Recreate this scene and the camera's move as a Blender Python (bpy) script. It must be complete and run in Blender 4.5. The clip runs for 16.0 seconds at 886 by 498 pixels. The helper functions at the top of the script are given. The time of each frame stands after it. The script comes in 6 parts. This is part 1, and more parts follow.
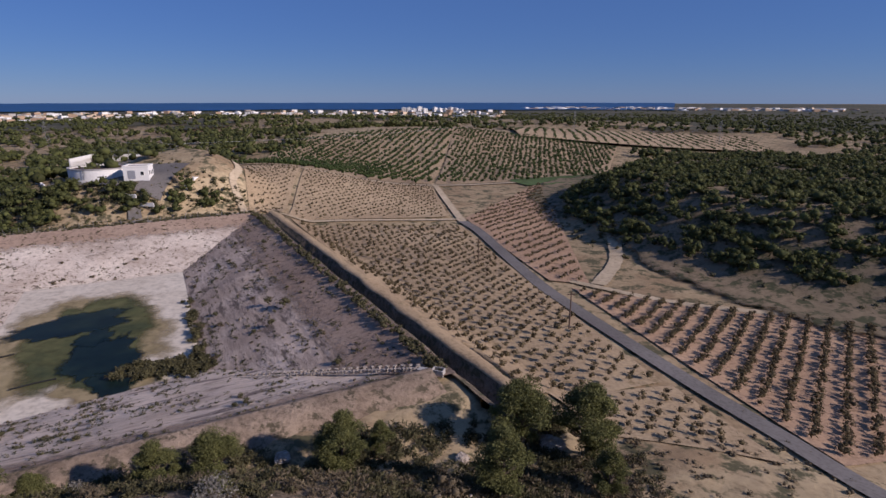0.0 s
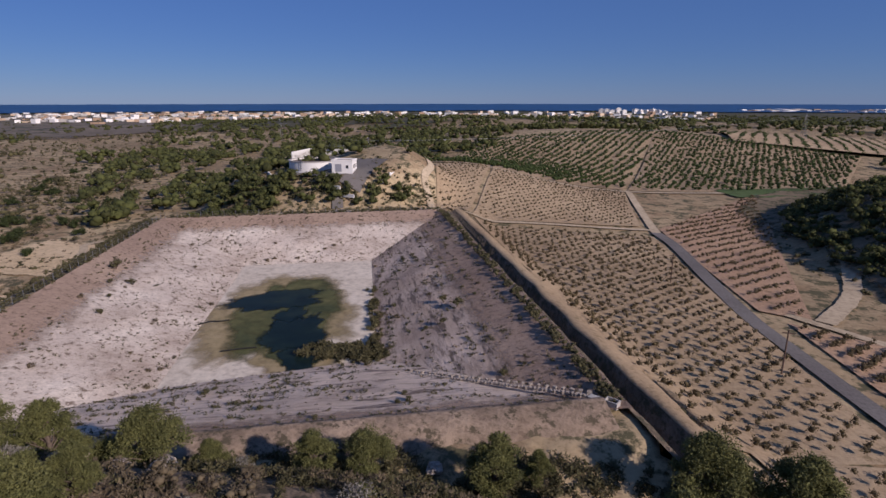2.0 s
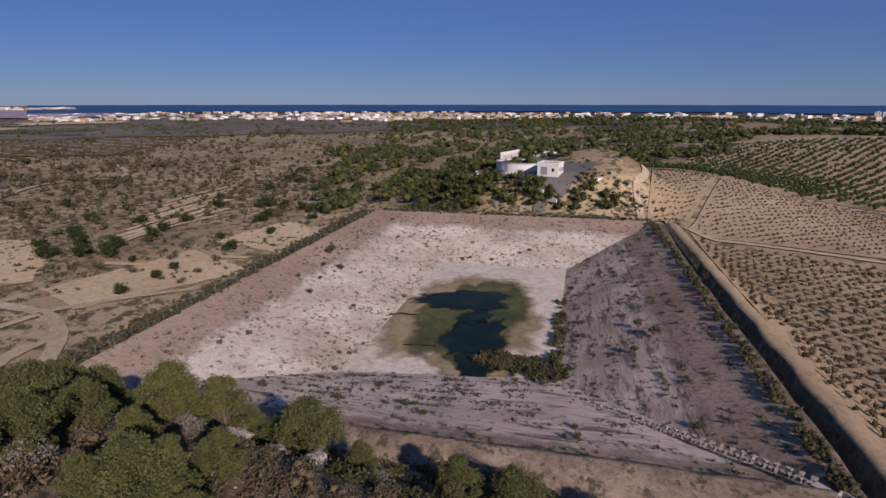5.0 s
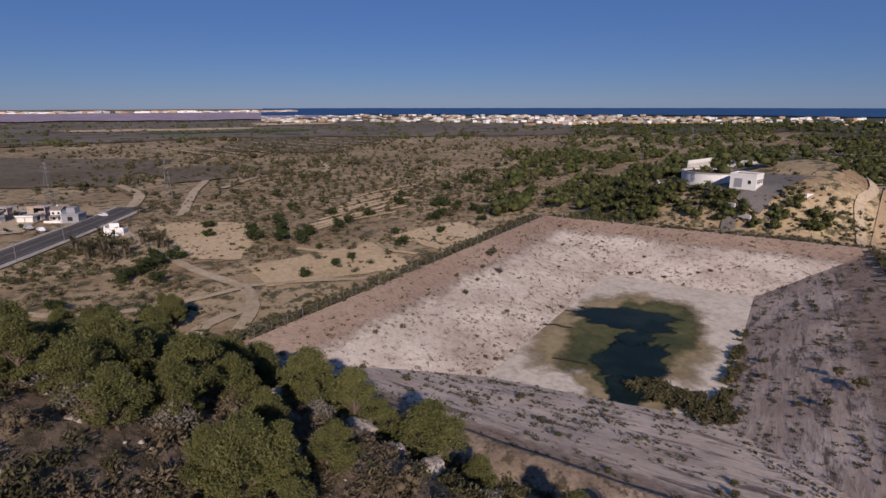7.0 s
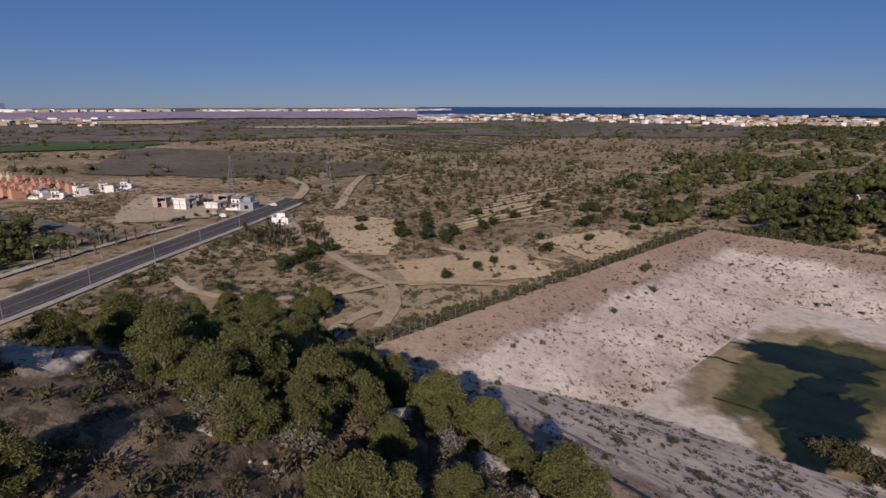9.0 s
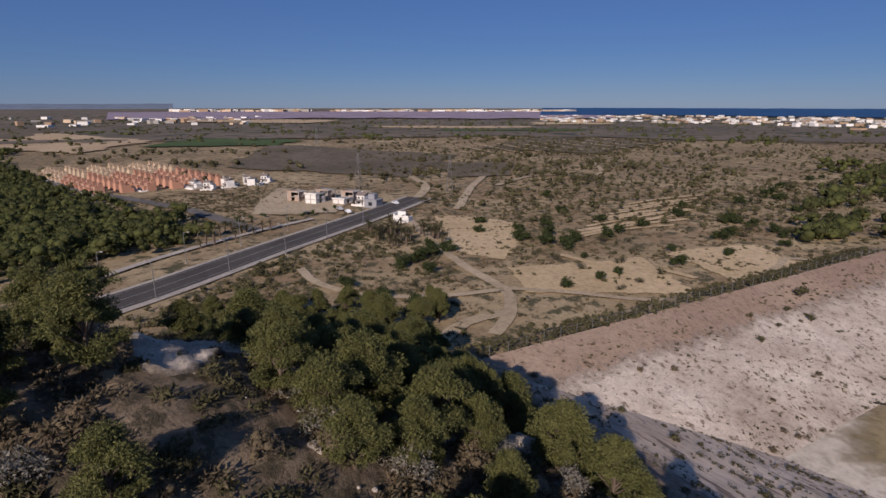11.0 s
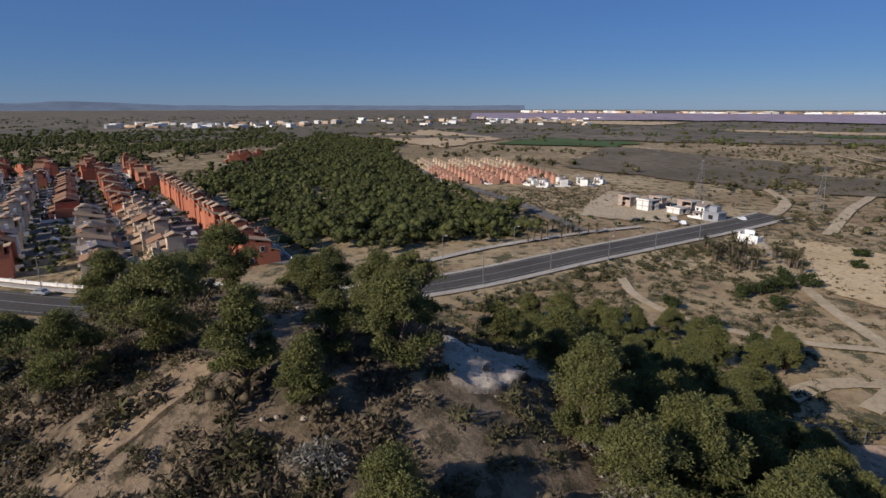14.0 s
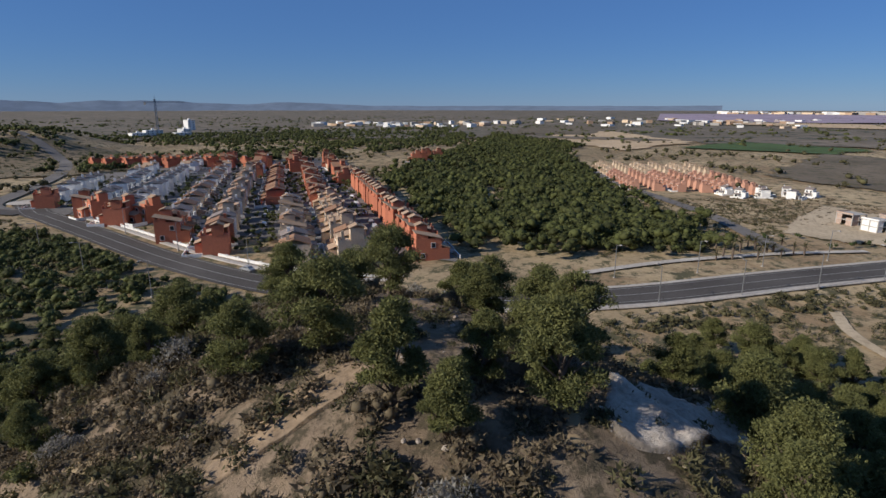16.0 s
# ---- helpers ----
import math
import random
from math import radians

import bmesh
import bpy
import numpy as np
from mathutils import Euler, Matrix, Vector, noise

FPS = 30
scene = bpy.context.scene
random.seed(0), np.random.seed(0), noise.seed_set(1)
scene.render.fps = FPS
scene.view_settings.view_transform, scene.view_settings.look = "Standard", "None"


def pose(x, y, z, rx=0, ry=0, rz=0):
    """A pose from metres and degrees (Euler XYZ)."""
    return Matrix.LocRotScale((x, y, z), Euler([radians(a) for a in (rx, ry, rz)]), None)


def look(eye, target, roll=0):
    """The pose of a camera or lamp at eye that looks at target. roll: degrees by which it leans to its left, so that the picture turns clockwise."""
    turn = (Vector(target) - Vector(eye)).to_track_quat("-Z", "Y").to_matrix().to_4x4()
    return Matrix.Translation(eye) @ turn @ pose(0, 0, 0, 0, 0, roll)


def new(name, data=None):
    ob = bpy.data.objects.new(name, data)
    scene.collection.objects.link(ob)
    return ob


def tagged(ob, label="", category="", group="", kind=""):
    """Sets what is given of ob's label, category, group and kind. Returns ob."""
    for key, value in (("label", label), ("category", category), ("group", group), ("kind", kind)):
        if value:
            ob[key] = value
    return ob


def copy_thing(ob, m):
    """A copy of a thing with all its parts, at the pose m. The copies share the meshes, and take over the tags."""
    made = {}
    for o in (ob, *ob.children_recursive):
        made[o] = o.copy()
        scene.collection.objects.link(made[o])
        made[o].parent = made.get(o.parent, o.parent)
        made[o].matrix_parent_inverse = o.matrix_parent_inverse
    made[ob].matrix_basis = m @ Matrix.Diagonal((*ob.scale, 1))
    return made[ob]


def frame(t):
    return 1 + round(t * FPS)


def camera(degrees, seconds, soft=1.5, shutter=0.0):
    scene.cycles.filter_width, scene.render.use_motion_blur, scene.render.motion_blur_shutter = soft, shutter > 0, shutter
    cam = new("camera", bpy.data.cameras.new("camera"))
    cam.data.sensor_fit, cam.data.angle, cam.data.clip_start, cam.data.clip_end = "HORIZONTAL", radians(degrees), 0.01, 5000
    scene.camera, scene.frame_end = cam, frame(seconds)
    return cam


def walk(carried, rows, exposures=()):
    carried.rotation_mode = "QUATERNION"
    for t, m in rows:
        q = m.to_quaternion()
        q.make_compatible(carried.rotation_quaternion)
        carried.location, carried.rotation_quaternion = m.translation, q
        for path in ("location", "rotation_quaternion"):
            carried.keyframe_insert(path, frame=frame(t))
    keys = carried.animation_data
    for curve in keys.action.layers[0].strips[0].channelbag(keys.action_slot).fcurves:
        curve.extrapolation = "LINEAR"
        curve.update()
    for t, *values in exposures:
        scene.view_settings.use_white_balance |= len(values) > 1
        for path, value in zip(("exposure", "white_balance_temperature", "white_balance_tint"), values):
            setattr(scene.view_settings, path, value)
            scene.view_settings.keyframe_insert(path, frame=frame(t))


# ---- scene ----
cam = camera(77.15, 16.0)
ROWS = [
    (0.0, -0.00, -0.00, 50.00, 74.91, -0.00, 0.00),
    (0.5, 0.04, 1.23, 49.79, 74.95, -0.00, 5.70),
    (1.0, 0.09, 2.45, 49.62, 74.97, 0.02, 11.19),
    (1.5, 0.06, 3.69, 49.59, 74.99, 0.01, 15.88),
    (2.0, 0.00, 4.94, 49.55, 75.03, 0.00, 19.37),
    (2.5, -0.09, 6.14, 49.50, 75.03, 0.01, 22.02),
    (3.0, -0.25, 7.29, 49.51, 75.03, 0.01, 24.40),
    (3.5, -0.51, 8.30, 49.54, 75.02, 0.03, 27.30),
    (4.0, -0.81, 9.18, 49.57, 75.00, 0.04, 31.78),
    (6.5, 1.36, 14.06, 49.61, 75.40, -0.06, 55.10),
    (7, 0.50, 14.87, 49.68, 75.43, -0.07, 59.71),
    (7.5, -0.88, 15.57, 49.97, 75.37, -0.00, 63.83),
    (8, -2.11, 16.09, 50.11, 75.32, 0.01, 67.60),
    (8.5, -3.05, 16.31, 50.19, 75.31, -0.00, 71.14),
    (9, -3.99, 16.50, 50.21, 75.33, 0.00, 74.80),
    (11.5, -8.59, 16.11, 49.99, 75.39, 0.02, 90.26),
    (12.0, -9.30, 15.92, 49.94, 75.39, -0.01, 93.93),
    (12.5, -10.20, 15.61, 49.95, 75.42, -0.01, 98.09),
    (13.0, -11.12, 15.30, 49.97, 75.46, 0.00, 103.78),
    (13.5, -12.19, 14.98, 49.89, 75.49, 0.01, 111.75),
    (14.0, -13.25, 14.50, 49.84, 75.53, -0.00, 120.34),
    (14.5, -13.96, 14.09, 49.91, 75.53, 0.01, 128.09),
    (15.0, -14.62, 13.58, 50.02, 75.54, 0.00, 132.47),
    (15.5, -15.12, 13.13, 50.04, 75.55, -0.00, 135.80),
    (16.0, -15.67, 12.92, 49.98, 75.57, 0.00, 138.19),
]
SUN_AZ, SUN_EL = 248.0, 27.0        # degrees, anticlockwise from +y
walk(cam, [(t, Matrix.Translation((x, y, z)) @ pose(0, 0, 0, tilt, 0, yaw) @ pose(0, 0, 0, 0, 0, lean))
           for t, x, y, z, tilt, lean, yaw in ROWS],
     [(0.0, -0.06, 5830, 25), (4.0, -0.2, 6030, 26), (9.0, -0.22, 6200, 22), (13.0, -0.12, 6130, 17), (14.5, 0.08, 5960, 11), (16.0, 0.14, 5900, 10)])

# ---- light ----
world = bpy.data.worlds.new("sky")
scene.world = world
world.use_nodes = True
wn = world.node_tree.nodes
sky = wn.new("ShaderNodeTexSky")
sky.sky_type, sky.sun_disc = "NISHITA", False
sky.sun_elevation = radians(SUN_EL)
sky.sun_rotation = radians(-SUN_AZ)
sky.altitude, sky.air_density, sky.dust_density, sky.ozone_density = 0, 0.9, 0.0, 8.0
wn["Background"].inputs["Strength"].default_value = 0.053
deep = wn.new("ShaderNodeHueSaturation")
deep.inputs["Saturation"].default_value, deep.inputs["Hue"].default_value = 1.1, 0.512
world.node_tree.links.new(sky.outputs[0], deep.inputs["Color"])
haze = wn.new("ShaderNodeMix")          # even blue of a dry, dust-hazed sky over the clean gradient
haze.data_type = "RGBA"
haze.inputs[0].default_value, haze.inputs[7].default_value = 0.45, (2.15, 4.25, 8.3, 1)
world.node_tree.links.new(deep.outputs[0], haze.inputs[6])
world.node_tree.links.new(haze.outputs[2], wn["Background"].inputs["Color"])
sun = new("sun", bpy.data.lights.new("sun", "SUN"))
sun.data.energy, sun.data.angle, sun.data.color = 4.8, radians(0.53), (1.0, 0.89, 0.73)
sx, sy = -math.sin(radians(SUN_AZ)), math.cos(radians(SUN_AZ))
sun.matrix_world = look((0, 0, 300), Vector((0, 0, 300)) - Vector((sx, sy, math.tan(radians(SUN_EL)))))
scene.view_settings.exposure = 0.0


# ---- materials ----
def material(name, rough=0.9, metal=0.0):
    m = bpy.data.materials.new(name)
    m.use_nodes = True
    b = m.node_tree.nodes["Principled BSDF"]
    b.inputs["Roughness"].default_value, b.inputs["Metallic"].default_value = rough, metal
    b.inputs["Specular IOR Level"].default_value = 0.2
    return m, m.node_tree.nodes, m.node_tree.links, b


def ramp(n, l, src, stops, ease="LINEAR"):
    r = n.new("ShaderNodeValToRGB")
    r.color_ramp.interpolation = ease
    e = r.color_ramp.elements
    e[0].position, e[1].position = stops[0][0], stops[-1][0]
    for k, (pos, col) in enumerate(stops):
        if 0 < k < len(stops) - 1:
            e.new(pos)
    for k, (pos, col) in enumerate(stops):
        e[k].position, e[k].color = pos, (*col, 1) if len(col) == 3 else col
    l.new(src, r.inputs[0])
    return r.outputs[0]


def noise_tex(n, l, scale, detail=6.0, rough=0.6, stretch=None, turn=0.0):
    t = n.new("ShaderNodeTexNoise")
    t.inputs["Scale"].default_value, t.inputs["Detail"].default_value, t.inputs["Roughness"].default_value = scale, detail, rough
    g = n.new("ShaderNodeTexCoord")
    if stretch:
        mp = n.new("ShaderNodeMapping")
        mp.vector_type = "TEXTURE"
        mp.inputs["Scale"].default_value = stretch
        mp.inputs["Rotation"].default_value = (0, 0, radians(turn))
        l.new(g.outputs["Object"], mp.inputs[0])
        l.new(mp.outputs[0], t.inputs["Vector"])
    else:
        l.new(g.outputs["Object"], t.inputs["Vector"])
    return t.outputs["Fac"]


def blend(n, l, fac, a, b, mode="MIX"):
    x = n.new("ShaderNodeMix")
    x.data_type, x.blend_type = "RGBA", mode
    for s, k in ((fac, 0), (a, 6), (b, 7)):
        if isinstance(s, (int, float)):
            x.inputs[k].default_value = s
        elif isinstance(s, tuple):
            x.inputs[k].default_value = (*s, 1)
        else:
            l.new(s, x.inputs[k])
    return x.outputs[2]


def soil(name, light, mid, dark, big=0.02, fine=0.9, tufts=None, tuft_scale=0.5, amount=0.55, stretch=None, turn=0.0, bump=0.25, ragged=0.0, patches=None, fade=(0.78, 0.86)):
    """Dry ground: broad stains, fine grain, scattered darker tufts; ragged edges where the mesh has an 'edge' value."""
    m, n, l, b = material(name, 0.95)
    c = ramp(n, l, noise_tex(n, l, big, 5), [(0.3, dark), (0.5, mid), (0.7, light)])
    if patches:
        c = blend(n, l, ramp(n, l, noise_tex(n, l, big * 3.3, 7, 0.65), [(0.48, (0, 0, 0)), (0.6, (1, 1, 1))]), c, patches)
    g = noise_tex(n, l, fine, 8, 0.7, stretch, turn)
    c = blend(n, l, 0.8, c, ramp(n, l, g, [(0.3, (0.55, 0.52, 0.5)), (0.5, (1, 1, 1)), (0.72, (1.25, 1.25, 1.25))]), "MULTIPLY")
    if tufts:
        t = noise_tex(n, l, tuft_scale, 6, 0.72, stretch, turn)
        c = blend(n, l, ramp(n, l, t, [(amount, (0, 0, 0)), (amount + 0.07, (1, 1, 1))]), c, tufts)
    l.new(c, b.inputs["Base Color"])
    bp = n.new("ShaderNodeBump")
    bp.inputs["Strength"].default_value, bp.inputs["Distance"].default_value = bump, 0.4
    l.new(g, bp.inputs["Height"])
    l.new(bp.outputs[0], b.inputs["Normal"])
    if ragged:
        at = n.new("ShaderNodeAttribute")
        at.attribute_name = "edge"
        add = n.new("ShaderNodeMath")
        add.operation = "MULTIPLY_ADD"
        l.new(noise_tex(n, l, ragged, 6, 0.7), add.inputs[0])
        add.inputs[1].default_value = 1.0
        l.new(at.outputs["Fac"], add.inputs[2])
        cut = ramp(n, l, add.outputs[0], [(fade[0], (0, 0, 0)), (fade[1], (1, 1, 1))])
        tr, mx = n.new("ShaderNodeBsdfTransparent"), n.new("ShaderNodeMixShader")
        l.new(cut, mx.inputs[0]), l.new(tr.outputs[0], mx.inputs[1]), l.new(b.outputs[0], mx.inputs[2])
        l.new(mx.outputs[0], n["Material Output"].inputs[0])
    return m


def plain(name, col, rough=0.85, vary=0.15, scale=3.0, metal=0.0, spread=0.0):
    """A painted or built surface with slight blotches; spread varies it from thing to thing."""
    m, n, l, b = material(name, rough, metal)
    c = blend(n, l, 1.0, col, ramp(n, l, noise_tex(n, l, scale, 6), [(0.3, (1 - vary,) * 3), (0.7, (1 + vary * 0.5,) * 3)]), "MULTIPLY")
    if spread:
        o = n.new("ShaderNodeObjectInfo")
        c = blend(n, l, 1.0, c, ramp(n, l, o.outputs["Random"], [(0.0, (1 - spread,) * 3), (1.0, (1 + spread,) * 3)]), "MULTIPLY")
    l.new(c, b.inputs["Base Color"])
    return m


def foliage(name, low, high, spread=0.35, scale=0.9):
    m, n, l, b = material(name, 0.75)
    c = ramp(n, l, noise_tex(n, l, scale, 4), [(0.3, low), (0.7, high)])
    g = n.new("ShaderNodeNewGeometry")
    c = blend(n, l, 1.0, c, ramp(n, l, g.outputs["Random Per Island"], [(0, (1 - spread,) * 3), (1, (1 + spread, 1 + spread, 1 + spread * 0.6))]), "MULTIPLY")
    l.new(c, b.inputs["Base Color"])
    tl, mx = n.new("ShaderNodeBsdfTranslucent"), n.new("ShaderNodeMixShader")
    l.new(c, tl.inputs["Color"])
    mx.inputs[0].default_value = 0.3
    l.new(b.outputs[0], mx.inputs[1]), l.new(tl.outputs[0], mx.inputs[2])
    l.new(mx.outputs[0], n["Material Output"].inputs[0])
    return m


M_PLAIN = soil("scrubland", (0.48, 0.37, 0.22), (0.355, 0.265, 0.152), (0.215, 0.16, 0.093), 0.014, 0.8, (0.095, 0.085, 0.045), 0.22, 0.51, patches=(0.28, 0.195, 0.11), bump=0.4)
M_BANK = soil("reddish_bank", (0.40, 0.295, 0.215), (0.33, 0.235, 0.17), (0.26, 0.18, 0.128), 0.04, 1.2, (0.16, 0.115, 0.08), 0.8, 0.56, bump=0.5)
M_PALE = soil("pale_marl", (0.70, 0.61, 0.505), (0.56, 0.47, 0.385), (0.39, 0.31, 0.245), 0.09, 1.6, (0.20, 0.15, 0.11), 0.8, 0.55, ragged=0.35, bump=0.5, fade=(0.62, 1.02))
M_GREY = soil("grey_weeds", (0.58, 0.46, 0.365), (0.45, 0.345, 0.265), (0.31, 0.23, 0.175), 0.07, 1.4, (0.16, 0.12, 0.095), 0.5, 0.535, (4.5, 1, 1), 119, bump=0.5, ragged=0.35, fade=(0.62, 1.02))
M_STRIPED = soil("grey_weeds_near", (0.72, 0.585, 0.46), (0.60, 0.475, 0.365), (0.45, 0.345, 0.26), 0.07, 1.5, (0.22, 0.165, 0.13), 0.5, 0.54, (4.5, 1, 1), 28, bump=0.5, ragged=0.35, fade=(0.62, 1.02))
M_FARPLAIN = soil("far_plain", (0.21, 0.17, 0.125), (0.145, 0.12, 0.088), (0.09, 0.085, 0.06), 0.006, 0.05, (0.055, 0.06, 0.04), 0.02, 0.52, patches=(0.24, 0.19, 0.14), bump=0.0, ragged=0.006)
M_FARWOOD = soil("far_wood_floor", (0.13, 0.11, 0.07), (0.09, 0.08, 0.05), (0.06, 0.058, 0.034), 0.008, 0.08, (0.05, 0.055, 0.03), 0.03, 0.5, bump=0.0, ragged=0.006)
M_MUD = soil("dried_mud", (0.66, 0.58, 0.47), (0.60, 0.52, 0.41), (0.52, 0.44, 0.34), 0.05, 0.7, bump=0.05)
M_ALGAE = soil("wet_algae_mud", (0.14, 0.13, 0.055), (0.085, 0.088, 0.035), (0.04, 0.052, 0.025), 0.13, 0.5, bump=0.05, ragged=0.22, fade=(0.6, 1.25))
M_DAMP = soil("damp_mud", (0.36, 0.28, 0.16), (0.30, 0.235, 0.125), (0.23, 0.18, 0.09), 0.13, 0.5, bump=0.05, ragged=0.18, fade=(0.55, 1.35))
M_VINE = soil("vineyard_soil", (0.46, 0.345, 0.21), (0.39, 0.285, 0.17), (0.31, 0.22, 0.13), 0.03, 1.5, (0.24, 0.175, 0.095), 0.5, 0.56, bump=0.4)
M_REDVINE = soil("reddish_vineyard_soil", (0.46, 0.31, 0.195), (0.39, 0.255, 0.16), (0.31, 0.20, 0.125), 0.03, 1.5, (0.22, 0.15, 0.09), 0.5, 0.57, bump=0.4)
M_TRACK = soil("dirt_track", (0.52, 0.415, 0.28), (0.45, 0.355, 0.235), (0.37, 0.29, 0.185), 0.05, 0.9, bump=0.1, ragged=0.3)
M_SAND = soil("bare_sand", (0.62, 0.47, 0.29), (0.55, 0.41, 0.24), (0.46, 0.34, 0.19), 0.04, 0.8, bump=0.1, ragged=0.12)
M_BEIGE = soil("stubble_field", (0.56, 0.42, 0.27), (0.50, 0.37, 0.23), (0.44, 0.32, 0.19), 0.02, 0.3, bump=0.1, ragged=0.03)
M_PLOUGH = soil("dark_fallow", (0.19, 0.15, 0.105), (0.15, 0.12, 0.082), (0.115, 0.092, 0.06), 0.02, 0.4, (0.085, 0.078, 0.045), 0.12, 0.53, ragged=0.03)
M_GREEN = soil("green_crop", (0.09, 0.13, 0.045), (0.07, 0.105, 0.035), (0.055, 0.08, 0.03), 0.02, 0.3, ragged=0.05)
M_WOODS = soil("wood_floor", (0.26, 0.19, 0.12), (0.19, 0.145, 0.09), (0.12, 0.10, 0.06), 0.02, 0.7, (0.06, 0.06, 0.03), 0.25, 0.5, ragged=0.03)
M_ASPHALT = soil("asphalt", (0.105, 0.093, 0.083), (0.085, 0.075, 0.067), (0.07, 0.061, 0.054), 0.06, 2.0, bump=0.05)
M_LANE = soil("old_asphalt_lane", (0.19, 0.17, 0.155), (0.16, 0.145, 0.13), (0.13, 0.115, 0.105), 0.06, 2.0, bump=0.05)
M_PAVE = soil("pavement_concrete", (0.5, 0.45, 0.38), (0.44, 0.39, 0.33), (0.38, 0.33, 0.28), 0.1, 1.5, bump=0.05)
M_LINE = plain("worn_road_paint", (0.34, 0.33, 0.31))
M_WHITE = plain("white_render", (0.80, 0.77, 0.72), spread=0.08)
M_SALMON = plain("salmon_render", (0.52, 0.28, 0.19), spread=0.15)
M_ORANGE = plain("terracotta_render", (0.45, 0.16, 0.09), spread=0.2)
M_CREAM = plain("cream_render", (0.60, 0.46, 0.32), spread=0.12)
M_CONC = plain("concrete", (0.42, 0.39, 0.35), vary=0.3)
M_GLASS = plain("window_glass", (0.03, 0.035, 0.04), 0.15)
M_SEA = soil("sea", (0.026, 0.085, 0.20), (0.022, 0.078, 0.185), (0.02, 0.07, 0.17), 0.003, 0.01, bump=0.0)
M_SEA.node_tree.nodes["Principled BSDF"].inputs["Roughness"].default_value = 0.6
M_LAGOON = soil("salt_lagoon", (0.34, 0.27, 0.31), (0.31, 0.25, 0.30), (0.29, 0.23, 0.28), 0.004, 0.02, bump=0.0)
M_WATER = soil("pond_water", (0.018, 0.030, 0.022), (0.010, 0.020, 0.018), (0.006, 0.013, 0.014), 0.15, 0.4, bump=0.0, ragged=0.3, fade=(0.72, 1.12))
M_WATER.node_tree.nodes["Principled BSDF"].inputs["Roughness"].default_value = 0.3
M_WATER.node_tree.nodes["Principled BSDF"].inputs["Specular IOR Level"].default_value = 0.05
M_HILL = soil("hill_soil", (0.30, 0.22, 0.145), (0.205, 0.15, 0.098), (0.13, 0.097, 0.064), 0.09, 1.6, (0.085, 0.068, 0.042), 0.55, 0.49, bump=0.7, ragged=0.15, patches=(0.24, 0.18, 0.118))


# ---- the lie of the land ----
RIM = [(-76.0, 24.0), (0.5, 65.0), (-57.5, 168.0), (-129.5, 128.0)]      # near-left, near-right, far-right, far-left
POND = [(-65.0, 61.0), (-38.5, 81.0), (-65.5, 133.5), (-94.5, 118.5)]
RIM_Z, POND_Z = 16.0, 8.0


def bump_at(x, y, cx, cy, sx_, sy_, h, turn=0.0):
    c, s = math.cos(radians(turn)), math.sin(radians(turn))
    u, v = (x - cx) * c + (y - cy) * s, -(x - cx) * s + (y - cy) * c
    return h * np.exp(-(u / sx_) ** 2 / 2 - (v / sy_) ** 2 / 2)


def dome_at(x, y, cx, cy, rx, ry, h, turn=0.0, flat=1.0):
    c, s = math.cos(radians(turn)), math.sin(radians(turn))
    u, v = ((x - cx) * c + (y - cy) * s) / rx, (-(x - cx) * s + (y - cy) * c) / ry
    d = np.clip(1 - np.sqrt(u * u + v * v), 0, 1) * flat
    d = np.clip(d, 0, 1)
    return h * d * d * (3 - 2 * d)


def inside(x, y, quad):
    """Distance to the nearest side of an anticlockwise quad, positive inside."""
    best = np.full(np.shape(x), 1e9)
    for (ax, ay), (bx, by) in zip(quad, quad[1:] + quad[:1]):
        ln = math.hypot(bx - ax, by - ay)
        best = np.minimum(best, ((bx - ax) * (y - ay) - (by - ay) * (x - ax)) / ln)
    return best


def side_dist(x, y, k):
    (ax, ay), (bx, by) = RIM[k], RIM[(k + 1) % 4]
    return ((bx - ax) * (y - ay) - (by - ay) * (x - ax)) / math.hypot(bx - ax, by - ay)


def wave(x, y, size, seed=0.0):
    return (np.sin(x / size + seed) * np.cos(y / size * 0.8 + 1.7 * seed) + 0.5 * np.sin((x * 0.6 + y) / size * 1.9 + 2.3 * seed)) / 1.5


